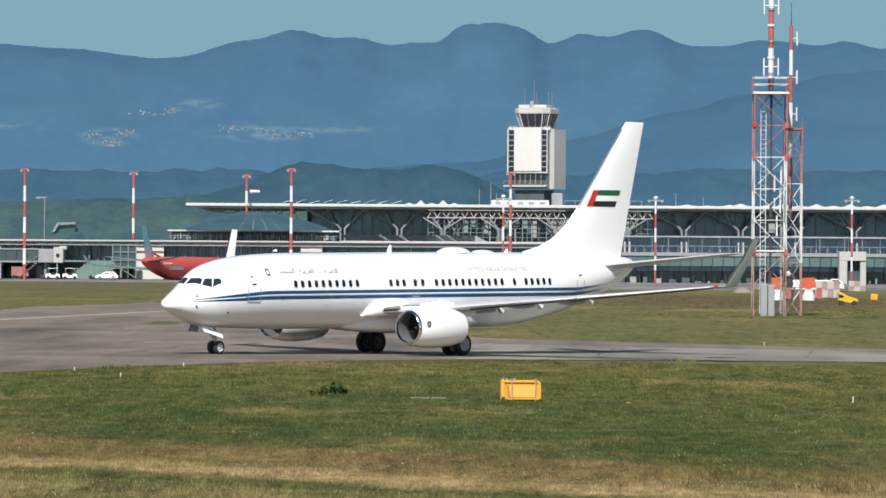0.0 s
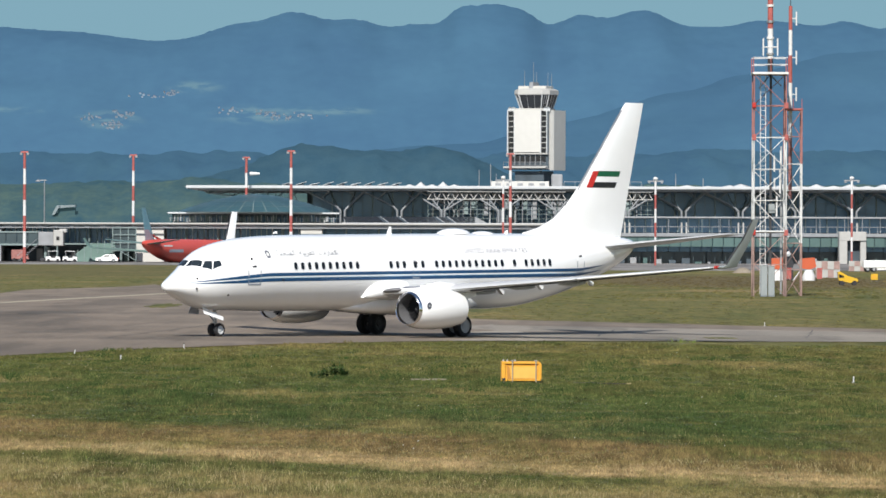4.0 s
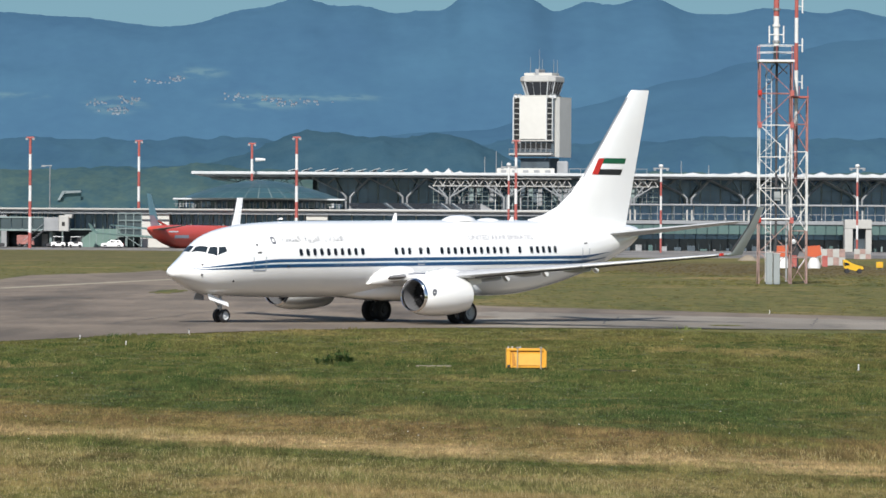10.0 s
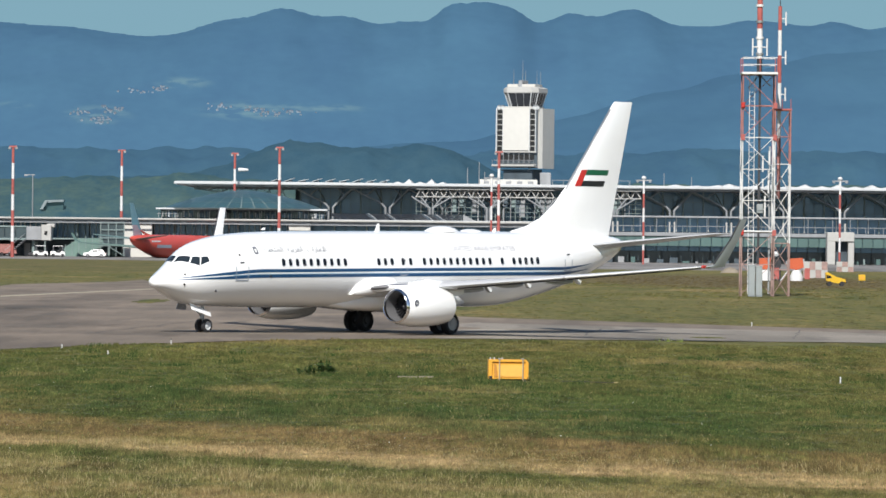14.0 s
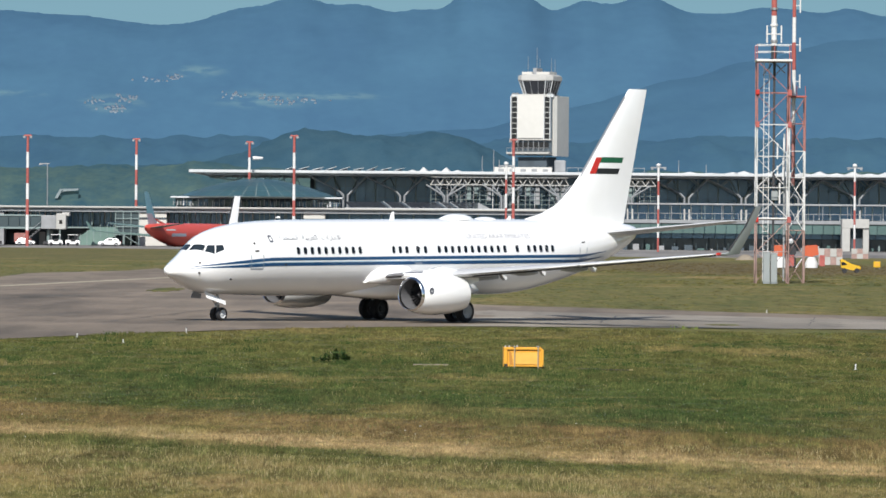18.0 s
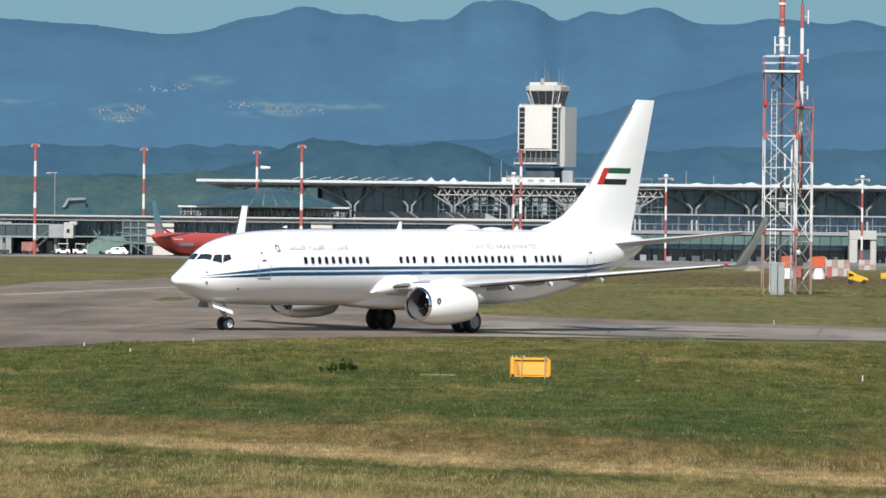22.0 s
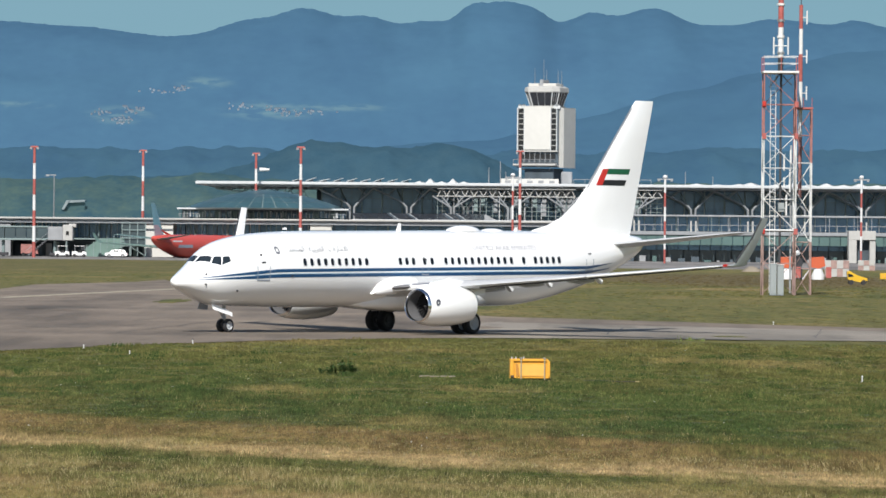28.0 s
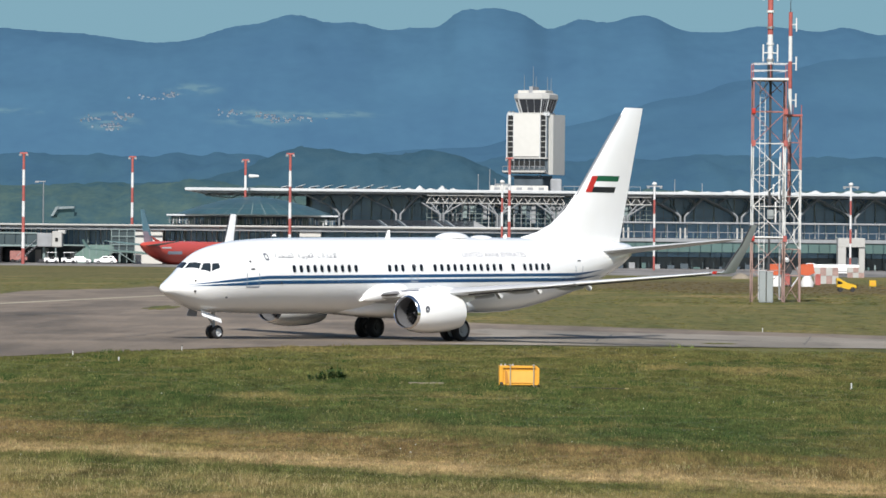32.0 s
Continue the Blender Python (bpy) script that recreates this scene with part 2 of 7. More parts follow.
def patch_nodes(mat, near):
    """Mown airfield grass: straw swathes and greener strips lie along one line of mowing."""
    mat.use_nodes = True
    nt = mat.node_tree
    n, l = nt.nodes, nt.links
    b = n["Principled BSDF"]
    b.inputs["Roughness"].default_value = 0.9
    b.inputs["Specular IOR Level"].default_value = 0.15
    geo = n.new("ShaderNodeNewGeometry")

    def noise_at(scale, detail, stretch=(1, 1, 1)):
        mp = n.new("ShaderNodeMapping")
        mp.inputs["Scale"].default_value = stretch
        mp.inputs["Rotation"].default_value = (0, 0, radians(39))
        l.new(geo.outputs["Position"], mp.inputs["Vector"])
        t = n.new("ShaderNodeTexNoise")
        t.inputs["Scale"].default_value, t.inputs["Detail"].default_value, t.inputs["Roughness"].default_value = scale, detail, 0.62
        l.new(mp.outputs[0], t.inputs["Vector"])
        return t.outputs["Fac"]

    def math_node(op, a, c=None, d=None):
        m = n.new("ShaderNodeMath")
        m.operation = op
        for i, v in enumerate((a, c, d)):
            if v is None:
                continue
            if isinstance(v, (int, float)):
                m.inputs[i].default_value = v
            else:
                l.new(v, m.inputs[i])
        return m.outputs[0]

    dot = n.new("ShaderNodeVectorMath")
    dot.operation = "DOT_PRODUCT"
    dot.inputs[1].default_value = (0.783, 0.775, 0)
    l.new(geo.outputs["Position"], dot.inputs[0])
    wobble = math_node("MULTIPLY_ADD", noise_at(0.25, 3, (1, 1, 1)), 5.0, -0.5)
    across = math_node("ADD", dot.outputs["Value"], wobble)
    scaled = math_node("DIVIDE", math_node("SUBTRACT", across, 80.0), 200.0)
    ramp = n.new("ShaderNodeValToRGB")
    stops = ((80, (0.18, 0.16, 0.062)), (86, (0.29, 0.21, 0.105)), (89, (0.138, 0.138, 0.053)), (92, (0.240, 0.190, 0.090)), (95.5, (0.128, 0.128, 0.047)), (98.5, (0.075, 0.090, 0.030)), (100.5, (0.43, 0.31, 0.165)), (103.5, (0.43, 0.31, 0.168)),
             (106, (0.19, 0.138, 0.064)), (115, (0.185, 0.13, 0.062)), (118, (0.066, 0.086, 0.032)), (128, (0.052, 0.082, 0.028)), (142, (0.070, 0.098, 0.031)),
             (158, (0.088, 0.108, 0.034)), (176, (0.110, 0.119, 0.038)), (215, (0.121, 0.123, 0.042)), (280, (0.140, 0.132, 0.048)))
    while len(ramp.color_ramp.elements) < len(stops):
        ramp.color_ramp.elements.new(0.5)
    for e, (s, c) in zip(ramp.color_ramp.elements, stops):
        e.position, e.color = (s - 80) / 200, (*c, 1)
    l.new(scaled, ramp.inputs["Fac"])

    def blend(a, color, fac, kind="MIX"):
        m = n.new("ShaderNodeMix")
        m.data_type, m.blend_type = "RGBA", kind
        l.new(a, m.inputs["A"])
        if isinstance(color, tuple):
            m.inputs["B"].default_value = (*color, 1)
        else:
            l.new(color, m.inputs["B"])
        l.new(fac, m.inputs["Factor"])
        return m.outputs["Result"]

    def step(v, lo, hi):
        m = n.new("ShaderNodeMapRange")
        m.interpolation_type = "SMOOTHSTEP"
        m.inputs["From Min"].default_value, m.inputs["From Max"].default_value = lo, hi
        l.new(v, m.inputs["Value"])
        return m.outputs[0]

    col = ramp.outputs["Color"]

    def drawn_out(scale, sx, sy):
        mp = n.new("ShaderNodeMapping")
        mp.inputs["Scale"].default_value = (sx, sy, 1)
        l.new(geo.outputs["Position"], mp.inputs["Vector"])
        t = n.new("ShaderNodeTexNoise")
        t.inputs["Scale"].default_value, t.inputs["Detail"].default_value, t.inputs["Roughness"].default_value = scale, 5, 0.65
        l.new(mp.outputs[0], t.inputs["Vector"])
        return t.outputs["Fac"]

    col = blend(col, (0.20, 0.155, 0.060), math_node("MULTIPLY", step(drawn_out(0.12, 1, 0.18), 0.48, 0.70), 0.5))
    col = blend(col, (0.060, 0.085, 0.022), math_node("MULTIPLY", step(drawn_out(0.19, 1, 0.12), 0.50, 0.70), 0.75))
    col = blend(col, (0.30, 0.23, 0.095), math_node("MULTIPLY", step(drawn_out(0.5, 1, 0.12), 0.60, 0.78), 0.25))
    col = blend(col, (0.19, 0.15, 0.055), math_node("MULTIPLY", step(noise_at(0.16, 4, (1, 3, 1)), 0.5, 0.68), 0.6))
    col = blend(col, (0.045, 0.075, 0.018), math_node("MULTIPLY", step(noise_at(0.33, 4, (1, 2.2, 1)), 0.52, 0.72), 0.6))
    col = blend(col, (0.30, 0.225, 0.10), math_node("MULTIPLY", step(drawn_out(0.05, 1.0, 0.5), 0.54, 0.62), 0.5))
    col = blend(col, (0.034, 0.066, 0.018), math_node("MULTIPLY", step(drawn_out(0.20, 1, 0.10), 0.52, 0.68), 0.6))
    col = blend(col, (0.175, 0.165, 0.055), math_node("MULTIPLY", step(drawn_out(0.26, 1, 0.10), 0.55, 0.70), 0.35))
    for cx, cy, rx, ry, tint, much in ((-48, 830, 70, 170, (0.125, 0.108, 0.048), 0.55), (36, 650, 24, 105, (0.120, 0.088, 0.048), 0.75), (26.4, 535, 5.0, 13.3, (0.27, 0.205, 0.10), 0.8)):
        spot = n.new("ShaderNodeVectorMath")  # browner and drier stretches far out
        spot.operation, spot.inputs[1].default_value, spot.inputs[2].default_value = "MULTIPLY_ADD", (1 / rx, 1 / ry, 0), (-cx / rx, -cy / ry, 0)
        l.new(geo.outputs["Position"], spot.inputs[0])
        far = n.new("ShaderNodeVectorMath")
        far.operation = "LENGTH"
        l.new(spot.outputs[0], far.inputs[0])
        dry = math_node("SUBTRACT", math_node("MULTIPLY_ADD", drawn_out(0.4, 1, 0.2), 1.6, 0.3), far.outputs["Value"])
        col = blend(col, tint, math_node("MULTIPLY", step(dry, 0.0, 0.5), much))
    value = math_node("MULTIPLY_ADD", noise_at(0.8, 6), 1.20, 0.18)
    value = math_node("MULTIPLY", value, math_node("MULTIPLY_ADD", step(drawn_out(2.0, 1, 0.11), 0.46, 0.66), -0.30, 1.07))
    value = math_node("MULTIPLY", value, math_node("MULTIPLY_ADD", step(drawn_out(0.9, 1, 0.11), 0.50, 0.68), -0.26, 1.06))
    if near:
        rnd = math_node("MULTIPLY_ADD", geo.outputs["Random Per Island"], 0.46, 0.80)
        value = math_node("MULTIPLY", value, rnd)
        tuft = drawn_out(5.0, 1, 0.3)  # tufts differ in tone and dryness
        value = math_node("MULTIPLY", value, math_node("MULTIPLY_ADD", step(tuft, 0.36, 0.66), 0.66, 0.68))
        col = blend(col, (0.33, 0.25, 0.115), math_node("MULTIPLY", step(drawn_out(3.1, 1, 0.3), 0.56, 0.70), 0.18))
        col = blend(col, (0.050, 0.088, 0.022), math_node("MULTIPLY", step(drawn_out(1.3, 1, 0.25), 0.54, 0.70), 0.40))
        value = math_node("MULTIPLY", value, math_node("MULTIPLY_ADD", step(drawn_out(0.55, 1, 0.12), 0.50, 0.64), -0.26, 1.10))
        col = blend(col, (0.36, 0.28, 0.11), math_node("MULTIPLY", step(geo.outputs["Random Per Island"], 0.82, 0.99), 0.18))
    if near:
        turn = n.new("ShaderNodeVectorMath")
        turn.operation, turn.inputs[1].default_value, turn.inputs[2].default_value = "MULTIPLY_ADD", (0.16, 0.16, 0.16), (0, 0, 1)
        l.new(geo.outputs["Normal"], turn.inputs[0])
        unit = n.new("ShaderNodeVectorMath")
        unit.operation = "NORMALIZE"
        l.new(turn.outputs[0], unit.inputs[0])
        l.new(unit.outputs[0], b.inputs["Normal"])
        thin = n.new("ShaderNodeBsdfTranslucent")
        both = n.new("ShaderNodeMixShader")
        both.inputs[0].default_value = 0.2
        l.new(unit.outputs[0], thin.inputs["Normal"])
        l.new(b.outputs[0], both.inputs[1])
        l.new(thin.outputs[0], both.inputs[2])
        l.new(both.outputs[0], n["Material Output"].inputs["Surface"])
    sc = n.new("ShaderNodeVectorMath")
    sc.operation = "SCALE"
    l.new(col, sc.inputs[0])
    l.new(value, sc.inputs["Scale"])
    warm = n.new("ShaderNodeVectorMath")
    warm.operation, warm.inputs[1].default_value = "MULTIPLY", (1.01, 1.0, 0.93)
    l.new(sc.outputs[0], warm.inputs[0])
    l.new(warm.outputs[0], b.inputs["Base Color"])
    if near:
        l.new(warm.outputs[0], thin.inputs["Color"])
    return mat


GRASS = patch_nodes(bpy.data.materials.new("mown_grass"), False)
BLADES = patch_nodes(bpy.data.materials.new("grass_blades"), True)


def tarmac(name, color, vary):
    """Worn paving: stains drawn out along the way of travel, darker cracks and repairs."""
    mat = surface(name, color, 0.85, vary=vary, grain=3.0, stain=0.07, bump=0.004)
    nt = mat.node_tree
    n, l = nt.nodes, nt.links
    b = n["Principled BSDF"]
    old = b.inputs["Base Color"].links[0].from_socket
    geo = n.new("ShaderNodeNewGeometry")
    for scale, stretch, dark, lo, hi in ((0.09, (1, 0.10, 1), 0.62, 0.50, 0.66), (0.35, (0.35, 0.05, 1), 0.75, 0.50, 0.62), (0.05, (0.3, 1, 1), 1.22, 0.52, 0.7), (1.3, (0.45, 0.05, 1), 0.80, 0.52, 0.62), (0.6, (0.12, 0.12, 1), 1.14, 0.54, 0.62)):
        mp = n.new("ShaderNodeMapping")
        mp.inputs["Scale"].default_value, mp.inputs["Rotation"].default_value = stretch, (0, 0, radians(-12))
        l.new(geo.outputs["Position"], mp.inputs["Vector"])
        t = n.new("ShaderNodeTexNoise")
        t.inputs["Scale"].default_value, t.inputs["Detail"].default_value = scale, 5
        l.new(mp.outputs[0], t.inputs["Vector"])
        r = n.new("ShaderNodeMapRange")
        r.inputs["From Min"].default_value, r.inputs["From Max"].default_value = lo, hi
        r.inputs["To Min"].default_value, r.inputs["To Max"].default_value = 1.0, dark
        l.new(t.outputs["Fac"], r.inputs["Value"])
        m = n.new("ShaderNodeVectorMath")
        m.operation = "SCALE"
        l.new(old, m.inputs[0])
        l.new(r.outputs[0], m.inputs["Scale"])
        old = m.outputs[0]
    l.new(old, b.inputs["Base Color"])
    return mat


TARMAC = tarmac("worn_taxiway_asphalt", (0.170, 0.134, 0.099), 0.34)
DARKTARMAC = tarmac("repaired_asphalt", (0.130, 0.106, 0.081), 0.3)
PALETARMAC = tarmac("bleached_asphalt", (0.232, 0.203, 0.165), 0.22)
APRONMAT = tarmac("apron_concrete", (0.195, 0.182, 0.168), 0.18)
TAR = surface("crack_sealing_tar", (0.045, 0.042, 0.038), 0.7, vary=0.3, grain=2)
LINEYELLOW = surface("worn_yellow_line", (0.32, 0.284, 0.208), 0.8, vary=0.3, grain=2)

xs = sorted({-3500, -1800, -900, -450, -220, -120, 120, 220, 450, 900, 1800, 3500} | {-60 + 3 * k for k in range(41)})
ys = sorted({-600, -200, 0, 60, 100, 130, 160, 190, 220, 480, 580, 700, 850, 1100, 1500, 2100, 3000, 4000, 4950} | {238 + 4 * k for k in range(48)})
ground = Shape().add([(x, y, -0.03 + float(fall(x, y))) for y in ys for x in xs],
                     [(j * len(xs) + i, j * len(xs) + i + 1, (j + 1) * len(xs) + i + 1, (j + 1) * len(xs) + i) for j in range(len(ys) - 1) for i in range(len(xs) - 1)])
tagged(part("ground", ground, GRASS), "patchy mown airfield grass with straw swathes", "ground", kind="structure")


def near_edge(x):
    """Where the taxiway begins, seen from the grass."""
    d = max(4 - x, 0.0)
    return 279.0 - 0.07 * min(d, 27.0) ** 2 - 1.2 * max(d - 27.0, 0.0)


def far_edge(x):
    return 350.5 - 1.45 * (x - 2.4) if x > 2.4 else 350.5 + 3.2 * (2.4 - x) + 0.125 * (2.4 - x) ** 2


def sheet(points, z, thick=0.12):
    n = len(points)
    return Shape().add([laid(x, y, z) for x, y in points] + [laid(x, y, z - thick) for x, y in points],
                       [tuple(range(n))] + [(i, i + n, (i + 1) % n + n, (i + 1) % n) for i in range(n)])


rng = random.Random(4)
steps = [60 - 1.5 * k for k in range(0, 67)]
lower = [(x, near_edge(x) + rng.uniform(-0.35, 0.35)) for x in steps]
upper = [(x, max(far_edge(x) if x > -31 else 560.0 + 4.5 * (x + 31), near_edge(x) + 22) + rng.uniform(-0.8, 0.8)) for x in reversed(steps)]
upper.reverse()
paving, across = Shape(), 24
deck_rows = [[(a + (c - a) * (k / across) ** 1.6, b + (d - b) * (k / across) ** 1.6) for k in range(across + 1)] for (a, b), (c, d) in zip(lower, upper)]
paving.add([laid(x, y) for row in deck_rows for x, y in row], [(i * (across + 1) + k, (i + 1) * (across + 1) + k, (i + 1) * (across + 1) + k + 1, i * (across + 1) + k + 1) for i in range(len(lower) - 1) for k in range(across)])
taxiway = part("taxiway", paving, TARMAC)
slabs = Shape()
pale_rows = [row for row in deck_rows if row[0][0] >= 0.5]
slabs.add([laid(x + (1.5 * math.sin(y * 0.31) if i == len(pale_rows) - 1 else 0.0), y, 0.004) for i, row in enumerate(pale_rows) for x, y in row[:20]],
          [(i * 20 + k, (i + 1) * 20 + k, (i + 1) * 20 + k + 1, i * 20 + k + 1) for i in range(len(pale_rows) - 1) for k in range(19)])
tagged(part("paler_paving", slabs, PALETARMAC, taxiway), "paler worn stretch of paving")
tagged(taxiway, "worn grey-brown asphalt taxiway with ragged grass edges", "taxiway", kind="structure")
for x, y, rx, ry in ((-20.4, 410, 1.2, 13.0), (-33.0, 318, 0.7, 5.0), (14.3, 287.5, 1.0, 2.2)):  # grass that has grown through the paving
    rim = [(x + rx * math.cos(k * math.pi / 12) * rng.uniform(0.6, 1.1), y + ry * math.sin(k * math.pi / 12) * rng.uniform(0.6, 1.1)) for k in range(24)]
    tagged(part("grass_patch", sheet(rim, 0.015, 0.05), GRASS), "ragged patch of grass grown through the taxiway asphalt", "grass patch", kind="stuff")
line = Shape().add([laid(*q[:2], q[2]) for q in ((-60, 232, 0.006), (-60, 236, 0.006), (-33.3, 423, 0.006), (-34.7, 423, 0.006), (-24.4, 489, 0.006), (-25.8, 489, 0.006), (-17, 545, 0.006), (-18.4, 545, 0.006))],
                   [(3, 2, 4, 5), (5, 4, 6, 7)])
tagged(part("taxiway_line", line, LINEYELLOW), "faded yellow taxiway line on asphalt", "marking", kind="structure")
def crack_strip(a, b, d, n=12):
    """A thin wandering strip lying on the paving."""
    pts = []
    for k in range(n + 1):
        f = k / n
        x, y = a[0] + (b[0] - a[0]) * f + 0.25 * noise.noise(Vector((a[0] + 0.9 * k, 1.7, 0))), a[1] + (b[1] - a[1]) * f + 0.8 * noise.noise(Vector((a[1] + 0.7 * k, 5.2, 0)))
        pts += [laid(x - d.x, y - d.y, 0.006), laid(x + d.x, y + d.y, 0.006)]
    return Shape().add(pts, [(2 * k, 2 * k + 1, 2 * k + 3, 2 * k + 2) for k in range(n)])


for k, (x0, y0, x1, y1) in enumerate(((18.6, 287, 20.6, 313), (-8.0, 300, 30.0, 296.5), (-36.0, 300, -8.0, 306), (-26.0, 330, -12.0, 322), (-34.0, 372, -22.0, 361), (-40, 287, -16, 283), (-38, 344, -19, 338), (-30, 300, -22, 352), (-17, 284, -13, 330), (-44, 402, -28, 396), (2, 292, 26, 300), (8, 291, 9.5, 312), (-6, 318, 12, 312), (-22, 395, -12, 372))):
    d = Vector((x1 - x0, y1 - y0, 0)).normalized().cross(Vector((0, 0, 1))) * (0.03 + 0.012 * (k % 3))
    tagged(part("sealed_crack", crack_strip((x0, y0), (x1, y1), d), TAR, taxiway), "dark tar-sealed crack")
patches = random.Random(19)
for x, y, rx, ry in ((-21, 300, 2.2, 3.6), (-30, 335, 3.0, 6.5), (-11, 296, 1.3, 2.4), (-26, 372, 2.6, 8.0), (6, 304, 2.0, 3.0), (-35, 292, 2.4, 3.0)):
    rim = [(x + rx * math.cos(k * math.pi / 9) * patches.uniform(0.7, 1.1), y + ry * math.sin(k * math.pi / 9) * patches.uniform(0.7, 1.1)) for k in range(18)]
    tagged(part("asphalt_repair", Shape().add([laid(a, b, 0.009) for a, b in rim], [tuple(range(18))]), DARKTARMAC, taxiway), "darker repaired asphalt")
apron = [(-400, 958), (-60, 958), (-20, 930), (10, 850), (30, 835), (140, 870), (500, 880), (500, 1500), (-400, 1500)]
tagged(part("apron", sheet(apron, 0.0), APRONMAT), "pale concrete apron before the terminal", "apron", kind="structure")


def blades(name, count, region, tall, seed, label, allowed, width=(0.012, 0.035), per=5, side=0.083, lean=1.3, material=None, spread=0.11):
    """Tufts of thin blades scattered over the grass, joined into one mesh."""
    r = np.random.default_rng(seed)
    y0, y1 = region
    u = r.random(count * 3)
    y = y0 * (y1 / y0) ** u
    x = (r.random(count * 3) * 2 - 1) * (y * side + 2.5)
    f = 1 - fall(x, y) / EYE[2]
    keep = np.array([allowed(a, b) for a, b in zip(x / f, y / f + r.normal(0, 0.35, len(y)))])
    x, y = x[keep][:count], y[keep][:count]
    m = len(x) * per
    clump = (np.sin(x * 1.3 + 2.1 * np.sin(y * 0.21)) + np.sin(y * 0.9 + 1.7 * np.sin(x * 0.7)) + np.sin(x * 0.37 + y * 0.13) + 3) / 6
    bx, by = np.repeat(x, per) + r.normal(0, spread, m), np.repeat(y, per) + r.normal(0, spread, m)
    hgt = tall * np.repeat(0.18 + 1.5 * clump**2.6, per) * r.uniform(0.45, 1.3, m)
    ang, wid = r.uniform(-0.8, 0.8, m), r.uniform(*width, m) * np.clip(1 + (by - 120) / 160, 0.8, 3)
    lx, ly = r.normal(0, 0.4, m) * hgt, (0.15 + np.abs(r.normal(0, lean, m))) * hgt  # combed one way by the wind
    co = np.zeros((m, 3, 3), np.float32)
    low = fall(bx, by)
    co[:, 0] = np.stack([bx - np.cos(ang) * wid, by - np.sin(ang) * wid, low - 0.04], 1)
    co[:, 1] = np.stack([bx + np.cos(ang) * wid, by + np.sin(ang) * wid, low - 0.04], 1)
    co[:, 2] = np.stack([bx + lx, by + ly, low + hgt], 1)
    me = bpy.data.meshes.new(name)
    me.vertices.add(m * 3)
    me.vertices.foreach_set("co", co.ravel())
    me.loops.add(m * 3)
    me.loops.foreach_set("vertex_index", np.arange(m * 3, dtype=np.int32))
    me.polygons.add(m)
    me.polygons.foreach_set("loop_start", np.arange(0, m * 3, 3, dtype=np.int32))
    me.update(calc_edges=True)
    me.materials.append(material or BLADES)
    return tagged(new(name, me), label, "grass", kind="stuff")


beyond = lambda x, y: y > (far_edge(x) if x > -31 else 560.0 + 4.5 * (x + 31)) + 1.5 and y < 830 and not (26 < x < 31.5 and 482 < y < 491)
blades("grass", 62000, (100, 281), 0.088, 3, "short mown grass with dry straw among green blades", lambda x, y: y < near_edge(x) - 0.2, (0.009, 0.024), 6, lean=0.55)
blades("long_grass", 5200, (100, 240), 0.15, 31, "taller clumps of grass left standing by the mower", lambda x, y: y < near_edge(x) - 1.0, (0.006, 0.015), 12, lean=0.35, spread=0.16)
blades("far_grass", 2500, (312, 700), 0.018, 5, "rough olive grass beyond the taxiway", beyond, (0.02, 0.05), 4)
blades("tall_dry_grass", 1500, (470, 720), 0.06, 6, "taller brownish grass round the mast and yard", lambda x, y: x > 18 + 6 * math.sin(y * 0.05) and beyond(x, y), (0.03, 0.06), 5)
STALK = surface("pale_dry_stalk", (0.285, 0.238, 0.125), 0.8, vary=0.3, grain=3, islands=1.0)
GREENSTALK = surface("green_grass_stalk", (0.104, 0.132, 0.036), 0.8, vary=0.3, grain=3, islands=1.0)
blades("dry_stalks", 5800, (100, 140), 0.13, 8, "pale dry grass stalks standing in the mown grass", lambda x, y: 0.783 * x + 0.775 * y < 107 and not 94.5 < 0.783 * x + 0.775 * y < 98.5, (0.003, 0.008), 3, lean=0.45, material=STALK)
blades("straw_stalks", 1300, (122, 245), 0.10, 18, "thin straw stalks scattered in the green grass", lambda x, y: y < near_edge(x) - 3, (0.004, 0.008), 3, lean=0.4, material=STALK)
blades("green_stalks", 6500, (100, 185), 0.085, 9, "taller light green grass stalks among the mown grass", lambda x, y: 0.783 * x + 0.775 * y > 70, (0.004, 0.009), 3, lean=0.45, material=GREENSTALK)
blades("edge_tuft", 160, (285.5, 288.2), 0.30, 10, "taller green tuft at the taxiway's edge", lambda x, y: abs(x - 11.4) < 0.5 or abs(x - 12.3) < 0.25, (0.006, 0.014), 6, lean=0.4, material=GREENSTALK)
TUFT = surface("dark_green_tuft", (0.026, 0.046, 0.013), 0.9, vary=0.35, grain=3, islands=1.0)
blades("rough_tufts", 300, (140, 250), 0.20, 14, "scattered tufts of longer dark green grass", lambda x, y: y < near_edge(x) - 3 and 0.783 * x + 0.775 * y > 120, (0.006, 0.014), 46, lean=0.5, material=TUFT, spread=0.30)
blades("furrow_grass", 620, (196, 212), 0.17, 27, "dark line of longer grass along a shallow furrow", lambda x, y: -4.5 < x < 9.0 and abs(y - 204.5 - 0.12 * x) < 0.5, (0.005, 0.012), 12, side=0.06, lean=0.4, material=TUFT, spread=0.14)
PETAL = surface("white_petals", (0.62, 0.62, 0.58), 0.8, vary=0.15, grain=9)
flowers, rnd = Shape(), random.Random(77)
